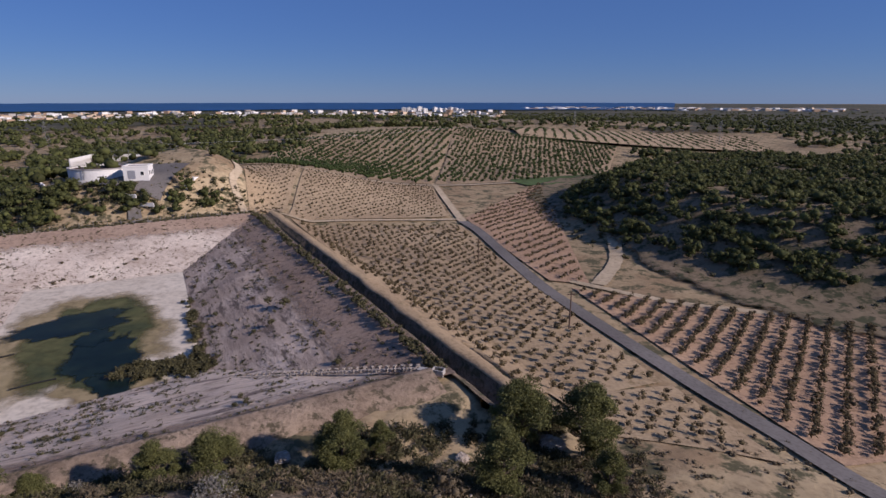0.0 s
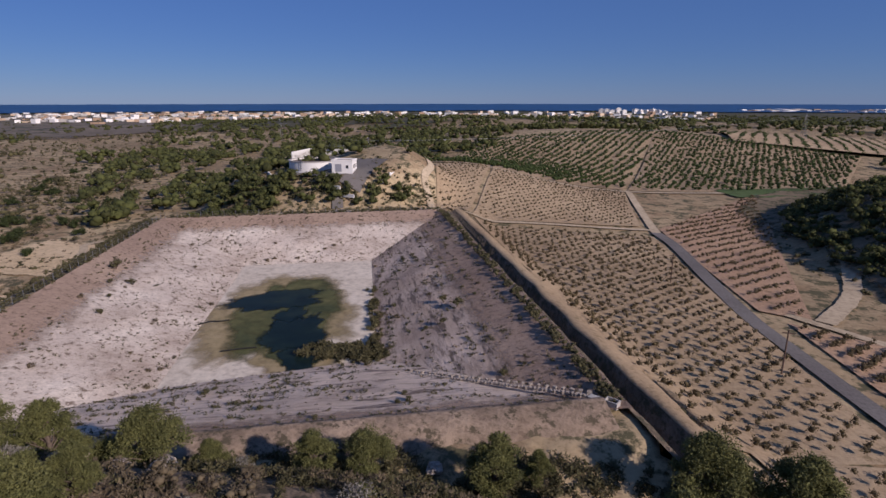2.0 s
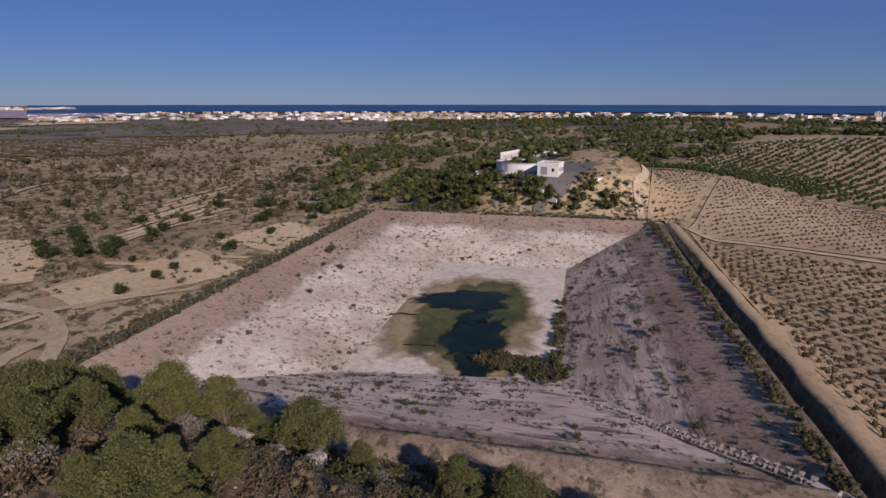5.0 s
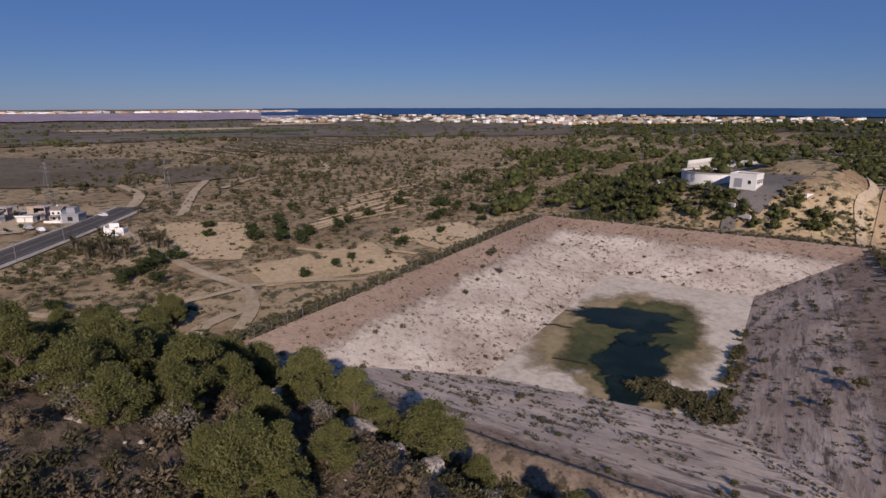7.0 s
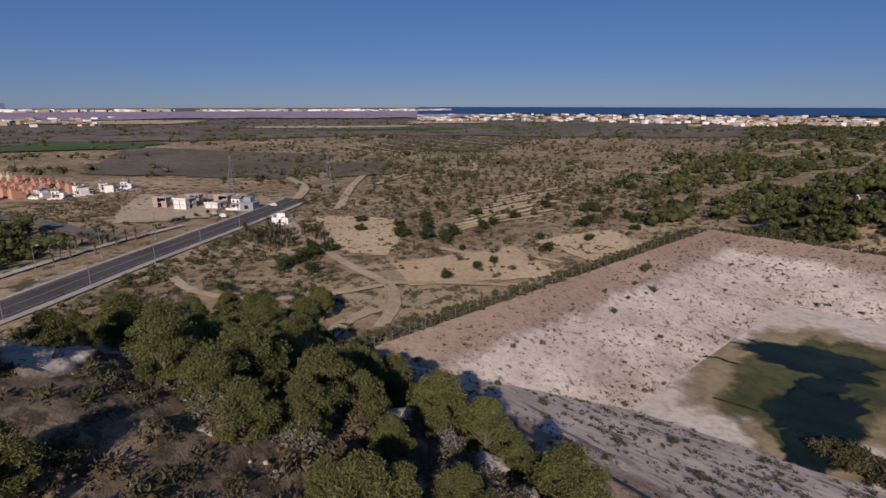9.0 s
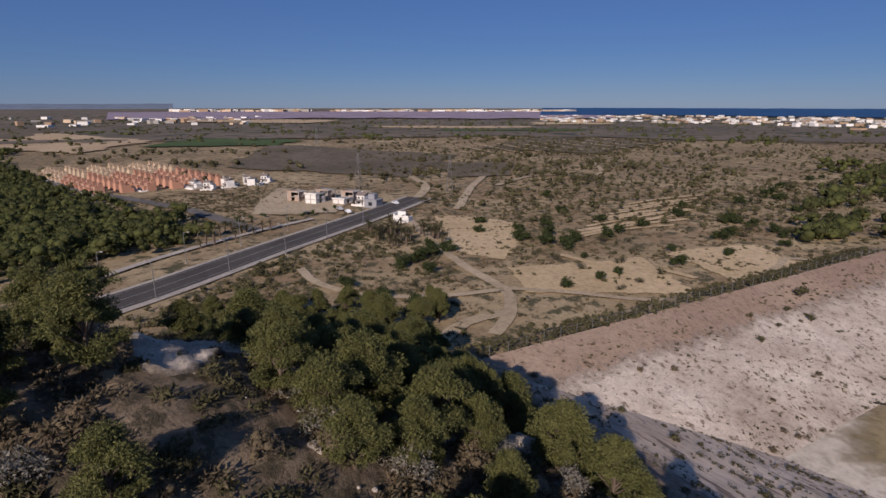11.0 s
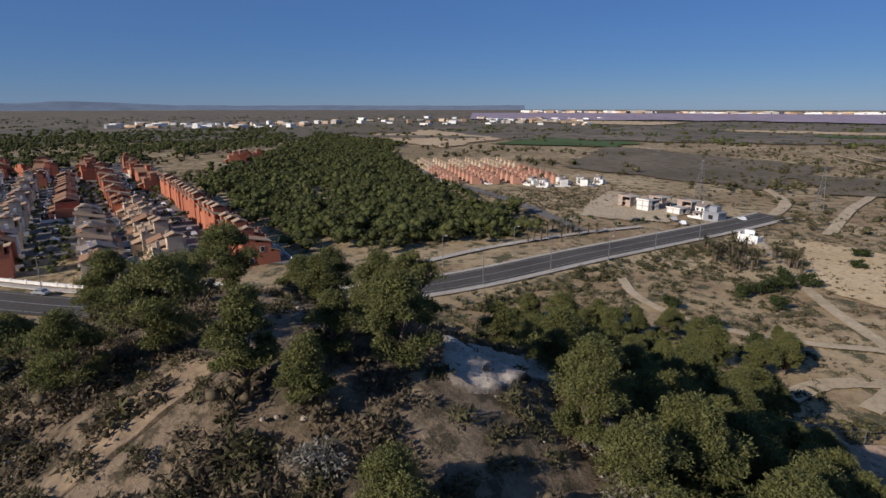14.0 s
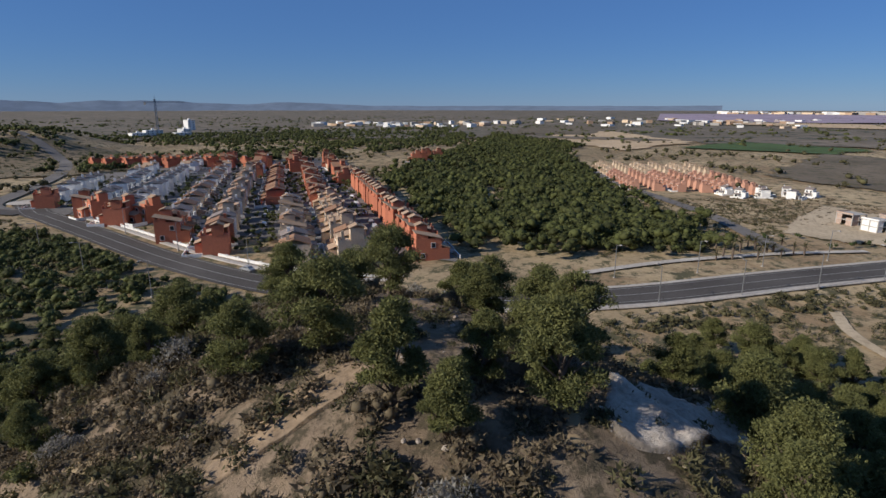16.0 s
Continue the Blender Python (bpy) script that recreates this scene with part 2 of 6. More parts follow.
def land(x, y):
    x, y = np.asarray(x, float), np.asarray(y, float)
    r = np.hypot(x, y)
    z = 8 + np.clip((r - 1900) / 3000, 0, 1) * 9
    z = z + np.clip((r - 250) / 500, 0, 1) * wave(x, y, 90, 1.0) * 1.2
    z += bump_at(x, y, -30, -2, 21, 23, 21)                                  # the near hill
    z += bump_at(x, y, -66, 0, 14, 12, 9) + bump_at(x, y, -46, -28, 15, 14, 9.5)
    z += bump_at(x, y, -38, 7, 10, 12, 4.5) + bump_at(x, y, -46, 24, 20, 6, 5, 28) + bump_at(x, y, -13, 36, 13, 7, 4, 20)
    z += bump_at(x, y, 6, 20, 24, 20, 8)
    z += bump_at(x, y, -16, -36, 26, 20, 10.5)
    z += dome_at(x, y, -20, -640, 170, 150, 20, 0, 1.6)                      # the rise behind the estate
    z += dome_at(x, y, 148, 196, 112, 112, 14.5, 0, 2.7)                       # the wooded hill by the vineyard
    z += dome_at(x, y, -113, 192, 56, 46, 13, 0, 2.1)                      # the tank's terrace
    z += bump_at(x, y, -84, 240, 36, 45, 14)                                 # vineyard dome
    z += bump_at(x, y, -30, 470, 120, 70, 16)
    z += bump_at(x, y, -330, 760, 260, 160, 14) + bump_at(x, y, 160, 760, 260, 150, 12)
    z += bump_at(x, y, 25, 60, 18, 70, 3, 25)
    s = inside(x, y, RIM)
    near_side = side_dist(x, y, 0)                                           # hill foot stands a step above the bank
    east = side_dist(x, y, 1)
    ramp_up = np.clip((s + 16) / 10, 0, 1)
    z = np.where((s > -16) & (z < RIM_Z - 0.6), z + ramp_up * (RIM_Z - 0.6 - z), z)
    z = np.where((s > -9) & (near_side > 2) & (east > -9) & (east < 0), np.minimum(z, RIM_Z - 0.4), z)
    z = np.where((s > -1.2), np.minimum(z, RIM_Z - 0.5), z)
    z = np.where((east < -1.5) & (east > -7.2) & (s > -8) & (near_side > -14), np.minimum(z, 11.5), z)  # ditch
    return z - np.clip(s - 1.5, 0, 14) * 1.0


def mesh_of(name, verts, faces, mats, smooth=True, attr=None, face_mat=None):
    me = bpy.data.meshes.new(name)
    me.from_pydata([tuple(v) for v in verts], [], [tuple(f) for f in faces])
    for m in mats if isinstance(mats, (list, tuple)) else [mats]:
        me.materials.append(m)
    if smooth:
        me.polygons.foreach_set("use_smooth", np.ones(len(me.polygons), bool))
    if face_mat is not None:
        me.polygons.foreach_set("material_index", np.asarray(face_mat, np.int32))
    if attr is not None:
        me.attributes.new("edge", "FLOAT", "POINT").data.foreach_set("value", np.asarray(attr, np.float32))
    me.update()
    return me


def grid_faces(nu, nv, closed=False):
    """Faces of a grid of nu x nv points, row by row."""
    f = []
    for j in range(nv - 1):
        for i in range(nu if closed else nu - 1):
            k = (i + 1) % nu
            f.append((j * nu + i, j * nu + k, (j + 1) * nu + k, (j + 1) * nu + i))
    return f


def lift_at(x, y):
    return 0.12 + np.hypot(x, y) * 0.0012


def smooth_line(pts, step):
    """A Catmull-Rom line through plan points, resampled."""
    p = np.array(pts, float)
    q = np.vstack([2 * p[0] - p[1], p, 2 * p[-1] - p[-2]])
    out = []
    for k in range(1, len(q) - 2):
        n = max(2, int(np.hypot(*(q[k + 1] - q[k])) / step))
        t = np.linspace(0, 1, n, endpoint=False)[:, None]
        a, b_, c, d = q[k - 1], q[k], q[k + 1], q[k + 2]
        out.append(0.5 * (2 * b_ + (c - a) * t + (2 * a - 5 * b_ + 4 * c - d) * t ** 2 + (3 * b_ - a - 3 * c + d) * t ** 3))
    return np.vstack(out + [p[-1:]])


def ribbon(name, pts, width, mat, lift=0.0, offset=0.0, step=3.0, kind="structure", label="", category="", across=6, thick=0.0):
    """A strip laid on the land along a line."""
    c = smooth_line(pts, step)
    d = np.gradient(c, axis=0)
    d /= np.hypot(d[:, 0], d[:, 1])[:, None]
    nrm = np.stack([-d[:, 1], d[:, 0]], 1)
    us = np.linspace(-0.5, 0.5, across)
    if thick:
        us = np.concatenate([[-0.5], us, [0.5]])
    xy = np.stack([c + nrm * (offset + u * width) for u in us], 1).reshape(-1, 2)
    mid = c + nrm * offset
    zc = land(mid[:, 0], mid[:, 1])
    z = land(xy[:, 0], xy[:, 1]) + lift_at(xy[:, 0], xy[:, 1]) + lift
    if thick:
        z = np.repeat((zc + lift_at(mid[:, 0], mid[:, 1]) + lift)[:, None], len(us), 1)
        z[:, 0] -= thick
        z[:, -1] -= thick
        z = z.ravel()
    edge = np.tile(1 - np.abs(us) * 2, len(c))
    ob = new(name, mesh_of(name, np.column_stack([xy, z]), grid_faces(len(us), len(c)), mat, attr=np.minimum(edge * 1.6, 1)))
    return tagged(ob, label, category, kind=kind)


def quad_patch(name, quad, mat, step=4.0, lift=0.0, label="", category="ground", wobble=0.0):
    """A field between four plan corners, laid on the land."""
    q = np.array(quad, float)
    nu = max(3, int(max(np.hypot(*(q[1] - q[0])), np.hypot(*(q[2] - q[3]))) / step) + 1)
    nv = max(3, int(max(np.hypot(*(q[3] - q[0])), np.hypot(*(q[2] - q[1]))) / step) + 1)
    u, v = np.meshgrid(np.linspace(0, 1, nu), np.linspace(0, 1, nv))
    u, v = u.ravel()[:, None], v.ravel()[:, None]
    xy = (1 - v) * ((1 - u) * q[0] + u * q[1]) + v * ((1 - u) * q[3] + u * q[2])
    if wobble:
        w = wave(xy[:, 0], xy[:, 1], 14, 2.0)
        xy = xy + np.stack([w, np.roll(w, 7)], 1) * wobble
    z = land(xy[:, 0], xy[:, 1]) + lift_at(xy[:, 0], xy[:, 1]) + lift
    e = np.minimum(np.minimum(u, 1 - u) * nu, np.minimum(v, 1 - v) * nv).ravel() / max(2.0, min(nu, nv) * 0.22)
    ob = new(name, mesh_of(name, np.column_stack([xy, z]), grid_faces(nu, nv), mat, attr=np.minimum(e, 1)))
    return tagged(ob, label, category, kind="structure")


# ---- ground ----
def build_ground():
    ns, radii = 540, np.concatenate([np.linspace(0, 60, 40)[1:], np.geomspace(61.5, 4960, 190)])
    a = np.linspace(0, 2 * math.pi, ns, endpoint=False)
    x = (-10 + radii[:, None] * np.cos(a)).ravel()
    y = (10 + radii[:, None] * np.sin(a)).ravel()
    z = land(x, y)
    near = np.clip(1 - np.hypot(x + 20, y) / 80, 0, 1)
    rough = np.array([noise.fractal((px * 0.25, py * 0.25, 0), 0.9, 2.1, 4) for px, py in zip(x, y)])
    z += rough * (0.15 + 0.75 * near) * (np.hypot(x, y) < 600)
    v = np.vstack([np.column_stack([x, y, z]), [[-10, 10, land(-10, 10)]]])
    f = grid_faces(ns, len(radii), True) + [(len(x), i, (i + 1) % ns) for i in range(ns)]
    return tagged(new("ground", mesh_of("ground", v, f, M_PLAIN)), "dry tan scrubland reaching out to the coast", "ground", kind="structure")


build_ground()


# ---- the reservoir ----
def lerp(a, b, t):
    return tuple(p + (q - p) * t for p, q in zip(a, b))


def ring_patch(name, sides, mat, s0, s1, rows, lift, label, edges=True):
    """The bank's strip between the shares s0 (rim) and s1 (foot) of the slope, round the given sides."""
    pts, att = [], []
    cols = 0
    for k in sides:
        n = 40
        for i in range(n + (1 if k == sides[-1] else 0)):
            t = i / n
            cols += 1
            for j in range(rows):
                s = s0 + (s1 - s0) * j / (rows - 1)
                a, b = lerp(RIM[k], RIM[(k + 1) % 4], t), lerp(POND[k], POND[(k + 1) % 4], t)
                x, y = lerp(a, b, s)
                w = noise.fractal((x * 0.12, y * 0.12, 3), 0.9, 2.1, 4) * 0.35 * math.sin(math.pi * min(1, max(0, s)))
                pts.append((x, y, RIM_Z + (POND_Z - RIM_Z) * s + w + lift))
                g = j / (rows * 0.35) if s1 > 0.9 else 1.0
                att.append(min(1.0, g))
    ob = new(name, mesh_of(name, pts, grid_faces(rows, cols), mat, attr=att))
    return tagged(ob, label, "bank", kind="structure")


ring_patch("bank", [0, 1, 2, 3, ], M_BANK, -0.03, 1.02, 24, 0.0, "reddish earth bank of the drained reservoir")
ring_patch("bank_marl", [2, 3], M_PALE, 0.17, 1.0, 16, 0.10, "pale chalky marl low on the reservoir bank")
ring_patch("bank_weeds", [0], M_STRIPED, 0.06, 1.0, 16, 0.10, "pale ground with rows of dry grey weeds on the near bank")
ring_patch("bank_weeds", [1], M_GREY, 0.26, 1.0, 16, 0.10, "grey dry weeds low on the reservoir bank")


def basin():
    n = 24
    v = []
    for j in range(n + 1):
        for i in range(n + 1):
            x, y = lerp(lerp(POND[0], POND[1], i / n), lerp(POND[3], POND[2], i / n), j / n)
            v.append((x, y, POND_Z + 0.08))
    tagged(new("pond_floor", mesh_of("pond_floor", v, grid_faces(n + 1, n + 1), M_MUD)), "pale dried mud floor of the pond", "mud", kind="structure")


basin()


def blob(name, cx, cy, rx, ry, turn, z, mat, seed, rough=0.25, label="", category="mud", n=72, soft=0.4):
    v, att = [(cx, cy, z)], [1.0]
    rings = 14
    for j in range(1, rings + 1):
        for i in range(n):
            a = 2 * math.pi * i / n
            r = (1 + rough * noise.fractal((math.cos(a) * 1.9 + seed, math.sin(a) * 1.9, seed * 3.1), 0.9, 2.1, 3)) * j / rings
            u, w = rx * r * math.cos(a), ry * r * math.sin(a)
            c, s = math.cos(radians(turn)), math.sin(radians(turn))
            v.append((cx + u * c - w * s, cy + u * s + w * c, z))
            att.append(min(1.0, (1 - j / rings) / soft))
    f = [(0, 1 + i, 1 + (i + 1) % n) for i in range(n)]
    for j in range(rings - 1):
        f += [(1 + j * n + i, 1 + (j + 1) * n + i, 1 + (j + 1) * n + (i + 1) % n, 1 + j * n + (i + 1) % n) for i in range(n)]
    return tagged(new(name, mesh_of(name, v, f, mat, attr=att)), label, category, kind="structure")


blob("wet_mud", -66, 94, 16, 27, 27, POND_Z + 0.12, M_DAMP, 3.0, 0.3, label="brown damp mud drying round the pond", soft=0.55)
blob("wet_mud", -52, 77, 8, 9, 40, POND_Z + 0.13, M_DAMP, 5.0, 0.3, label="brown damp mud by the reeds", soft=0.5)
blob("algae", -66.5, 95.5, 12.5, 22, 28, POND_Z + 0.15, M_ALGAE, 4.0, 0.35, label="olive green algae on the wet mud", soft=0.5)
blob("algae", -52.5, 78.5, 5.5, 7, 40, POND_Z + 0.16, M_ALGAE, 6.0, 0.3, label="olive green algae by the reeds", soft=0.5)
blob("water", -70.5, 99.5, 7.2, 12, -52, POND_Z + 0.19, M_WATER, 7.0, 0.45, "dark still pond water", "water", 150, 0.55)
blob("water", -62.5, 91.5, 4.4, 6.5, 10, POND_Z + 0.20, M_WATER, 17.0, 0.45, "dark still pond water", "water", 150, 0.6)
blob("water", -56.5, 84.5, 6.6, 11, 20, POND_Z + 0.21, M_WATER, 9.0, 0.45, "dark still pond water", "water", 150, 0.55)
blob("water", -50.5, 77, 4.2, 6.5, 30, POND_Z + 0.22, M_WATER, 12.0, 0.4, "dark still pond water", "water", 150, 0.6)


M_HILLFOOT = soil("hill_foot_soil", (0.36, 0.27, 0.19), (0.27, 0.20, 0.14), (0.18, 0.13, 0.09), 0.2, 1.6, (0.10, 0.08, 0.05), 0.6, 0.52, bump=0.6)


# ditch earth coloured darker than the soil around: its shade is in the colour
M_DITCH = soil("ditch_soil_shaded", (0.24, 0.18, 0.13), (0.17, 0.13, 0.09), (0.11, 0.088, 0.06), 0.2, 1.6, (0.075, 0.068, 0.04), 0.7, 0.5, bump=0.8)


def hill_foot():
    """The low earth step between hill and reservoir bank."""
    (ax, ay), (bx, by) = RIM[0], RIM[1]
    ln = math.hypot(bx - ax, by - ay)
    ux, uy = (bx - ax) / ln, (by - ay) / ln
    n, v = 120, []
    for i in range(n):
        t = -4 + (ln + 2) * i / (n - 1)
        for o, z in ((-1.5, 15.5), (-1.25, 16.2), (-1.0, 16.75), (-0.4, 16.8), (1.4, 16.3), (3.4, 15.7), (5.5, 14.2)):
            w = 0.5 * noise.fractal((t * 0.22, o * 0.3, 7), 0.9, 2.1, 4)
            v.append((ax + ux * t + uy * (o + w), ay + uy * t - ux * (o + w), z + 0.35 * w))
    tagged(new("hill_foot", mesh_of("hill_foot", v, grid_faces(7, n), M_HILLFOOT)), "low crumbling earth step at the hill's foot", "bank", kind="structure")


hill_foot()


def cover(name, cx, cy, rx, ry, mat, label, rise=0.45, rough=0.45, rings=46, n=110):
    """A round sheet of other soil over the land, with a ragged rim."""
    v, att = [(cx, cy, float(land(cx, cy)) + rise)], [1.0]
    for j in range(1, rings + 1):
        for i in range(n):
            a = 2 * math.pi * i / n
            r = (1 + 0.12 * math.sin(3 * a + 1)) * j / rings
            x, y = cx + rx * r * math.cos(a), cy + ry * r * math.sin(a)
            k = noise.fractal((x * 0.3, y * 0.3, 0), 0.8, 2.1, 5) * rough
            e = min(1.0, max(0.0, -float(inside(x, y, RIM)) - 3) / 5) * min(1.0, (rings - j) / 8)
            v.append((x, y, float(land(x, y)) + (rise + k if e > 0.15 else -0.8)))
            att.append(e)
    f = [(0, 1 + i, 1 + (i + 1) % n) for i in range(n)]
    for j in range(rings - 1):
        f += [(1 + j * n + i, 1 + (j + 1) * n + i, 1 + (j + 1) * n + (i + 1) % n, 1 + j * n + (i + 1) % n) for i in range(n)]
    return tagged(new(name, mesh_of(name, v, f, mat, attr=att)), label, "soil", kind="structure")


cover("hill_soil", -34, -12, 66, 66, M_HILL, "dark stony soil of the near hill")
cover("valley_soil", -30, -72, 46, 34, M_WOODS, "dark soil of the wooded hollow", 0.6, 0.2, 26)
cover("verge_soil", 12, -175, 46, 110, M_WOODS, "dark scrubby ground beside the main road", 0.35, 0.2, 26)
cover("heath_soil", -60, -480, 120, 92, M_WOODS, "dark scrubby ground behind the estate", 0.7, 0.2, 26)
cover("wood_soil", 148, 196, 124, 124, M_WOODS, "dark stony soil of the wooded hill", 0.7, 0.5, 40)

M_OUTCROP = soil("eroded_marl", (0.54, 0.47, 0.39), (0.44, 0.37, 0.30), (0.32, 0.26, 0.21), 0.4, 2.2, bump=0.8, ragged=0.5, fade=(0.6, 0.9))
M_BARE = soil("bare_hill_path", (0.36, 0.26, 0.165), (0.30, 0.215, 0.135), (0.23, 0.165, 0.105), 0.3, 2.0, bump=0.4, ragged=0.4, fade=(0.6, 0.95))
cover("rock_face", -40.5, 2.2, 5.5, 3.4, M_OUTCROP, "pale eroded marl scar on the hill crest", 0.8, 0.7, 18, 60)
cover("rock_face", -64, 3, 4.5, 2.8, M_OUTCROP, "pale eroded marl scar on the hill flank", 0.8, 0.6, 16, 50)
cover("bare_path", -40.5, -16.5, 5, 3.2, M_BARE, "bare tan earth clearing between the pines", 0.6, 0.4, 16, 50)
cover("bare_path", -26.5, -9.5, 5.5, 1.6, M_BARE, "bare tan footpath over the hill", 0.6, 0.4, 16, 50)

# ---- sea, lagoon, fields, roads ----
def sector(name, a0, a1, r0, r1, mat, lift, label, category, seed=0.0, nr=14):
    """A far sheet between two bearings (degrees left of +y) and two ranges, with an uneven near edge."""
    na = 160
    v, att = [], []
    for j in range(nr):
        for i in range(na):
            b = radians(a0 + (a1 - a0) * i / (na - 1))
            e = 1 + 0.05 * noise.fractal((i * 0.06, seed, 0), 0.9, 2.1, 4) * (1 - j / (nr - 1))
            r = r0 * e + (r1 - r0 * e) * j / (nr - 1)
            x, y = -r * math.sin(b), r * math.cos(b)
            v.append((x, y, float(land(x, y)) + lift))
            att.append(min(1.0, min(i, na - 1 - i) / 14, j / 2.0))
    return tagged(new(name, mesh_of(name, v, grid_faces(na, nr), mat, attr=att)), label, category, kind="structure")


sector("water_sea", -22, 77, 2150, 4955, M_SEA, 4.5, "deep blue sea out to the horizon", "sea")
sector("water_lagoon", 70, 117, 1650, 2900, M_LAGOON, 4.0, "pale violet salt lagoon", "lagoon", 5.0)

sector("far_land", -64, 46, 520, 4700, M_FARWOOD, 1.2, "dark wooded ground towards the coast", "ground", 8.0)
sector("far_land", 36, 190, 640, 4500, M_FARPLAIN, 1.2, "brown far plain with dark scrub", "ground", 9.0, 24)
VINE_ROAD = [(50, 36), (43.5, 49), (41, 57.5), (35, 75.3), (25.5, 107), (21.5, 123), (12.5, 172), (7, 190)]
ribbon("road", VINE_ROAD, 3.5, M_LANE, 0.1, label="narrow grey asphalt lane between the vineyards", category="road")
ribbon("track", [(7, 190), (2, 225), (-4, 270)], 3.5, M_TRACK, 0.05, label="pale dirt track up through the vineyard", category="track")
ROAD_S = [(-262, 18), (-231, 4), (-170, -27), (-126, -48.5), (-93, -73), (-72, -104), (-59, -146), (-50, -200), (-43, -243), (-40, -262), (-42, -300)]
ribbon("road", ROAD_S, 11.0, M_ASPHALT, 0.1, label="wide dark asphalt main road", category="road")


# ---- plants: small leaves and twigs round lumps ----
M_PINE = foliage("pine_needles", (0.095, 0.100, 0.037), (0.19, 0.188, 0.072))
M_WOOD_FAR = foliage("wood_leaves", (0.056, 0.064, 0.023), (0.112, 0.118, 0.042), 0.5, 0.12)
M_DARKSCRUB = foliage("scrub_leaves", (0.070, 0.065, 0.034), (0.13, 0.115, 0.06), 0.4, 0.15)
M_CAROB = foliage("carob_leaves", (0.035, 0.048, 0.018), (0.065, 0.080, 0.028))
M_DRY = foliage("dry_shrub", (0.115, 0.09, 0.06), (0.205, 0.16, 0.105))
M_DEAD = foliage("dead_twigs", (0.20, 0.18, 0.16), (0.30, 0.275, 0.245))
M_BROOM = foliage("broom_green", (0.08, 0.085, 0.03), (0.15, 0.15, 0.05))
M_VINELEAF = foliage("vine_wood", (0.085, 0.065, 0.04), (0.15, 0.115, 0.06))
M_CITRUS = foliage("orchard_leaves", (0.035, 0.055, 0.018), (0.075, 0.10, 0.032))
M_BARK = plain("bark", (0.14, 0.105, 0.08), vary=0.4, scale=6)
M_ROCK = soil("pale_rock", (0.56, 0.49, 0.41), (0.44, 0.37, 0.30), (0.30, 0.24, 0.19), 0.25, 2.0, bump=0.8)

ICO = bmesh.new()
bmesh.ops.create_icosphere(ICO, subdivisions=1, radius=1.0)
ICO_V = np.array([v.co[:] for v in ICO.verts])
ICO_F = np.array([[v.index for v in f.verts] for f in ICO.faces])
ICO.free()


def rand_dirs(rng, n):
    d = rng.normal(size=(n, 3))
    return d / np.linalg.norm(d, axis=1)[:, None]


def leaf_tris(rng, at, out, size, lean=0.6):
    """Narrow triangles at the given points, roughly facing outwards."""
    n = len(at)
    side = np.cross(out, rand_dirs(rng, n))
    side /= np.linalg.norm(side, axis=1)[:, None] + 1e-9
    tip = out * lean + rand_dirs(rng, n) * (1 - lean * 0.5)
    tip /= np.linalg.norm(tip, axis=1)[:, None] + 1e-9
    s = (size * rng.uniform(0.6, 1.3, n))[:, None]
    return np.stack([at - side * s * 0.3, at + side * s * 0.3, at + tip * s], 1).reshape(-1, 3)


def lumps(rng, centres, radii, squash=0.85):
    """Uneven solid lumps that close the inside of a crown."""
    n = len(centres)
    v = ICO_V[None] * rng.uniform(0.65, 1.1, (n, len(ICO_V), 1)) * radii[:, None, None]
    v[:, :, 2] *= squash
    v = v + centres[:, None]
    f = ICO_F[None] + (np.arange(n) * len(ICO_V))[:, None, None]
    return v.reshape(-1, 3), f.reshape(-1, 3)


def tri_mesh(name, parts, mats):
    """One mesh from (verts, faces or None, material index) blocks of triangles."""
    vs, fs, ms, base = [], [], [], 0
    for v, f, m in parts:
        if f is None:
            f = np.arange(len(v)).reshape(-1, 3)
        vs.append(v), fs.append(f + base), ms.append(np.full(len(f), m))
        base += len(v)
    v, f, mi = np.vstack(vs), np.vstack(fs), np.concatenate(ms)
    me = bpy.data.meshes.new(name)
    me.vertices.add(len(v)), me.loops.add(len(f) * 3), me.polygons.add(len(f))
    me.vertices.foreach_set("co", v.astype(np.float32).ravel())
    me.loops.foreach_set("vertex_index", f.astype(np.int32).ravel())
    me.polygons.foreach_set("loop_start", np.arange(0, len(f) * 3, 3, dtype=np.int32))
    me.polygons.foreach_set("material_index", mi.astype(np.int32))
    for m in mats:
        me.materials.append(m)
    me.update()
    return me


def tube(a, b, r0, r1, n=6):
    """A tapered limb as triangles."""
    a, b = np.array(a, float), np.array(b, float)
    d = (b - a) / np.linalg.norm(b - a)
    u = np.cross(d, (0.3, 0.9, 0.1))
    u /= np.linalg.norm(u)
    w = np.cross(d, u)
    ang = np.linspace(0, 2 * math.pi, n, endpoint=False)
    ring = np.cos(ang)[:, None] * u + np.sin(ang)[:, None] * w
    v = np.vstack([a + ring * r0, b + ring * r1])
    f = [(i, (i + 1) % n, n + (i + 1) % n) for i in range(n)] + [(i, n + (i + 1) % n, n + i) for i in range(n)]
    return v, np.array(f)


def join_tubes(list_of):
    vs, fs, base = [], [], 0
    for v, f in list_of:
        vs.append(v), fs.append(f + base)
        base += len(v)
    return np.vstack(vs), np.vstack(fs)


def part(name, me, parent, label=""):
    ob = new(name, me)
    ob.parent = parent
    return tagged(ob, label)


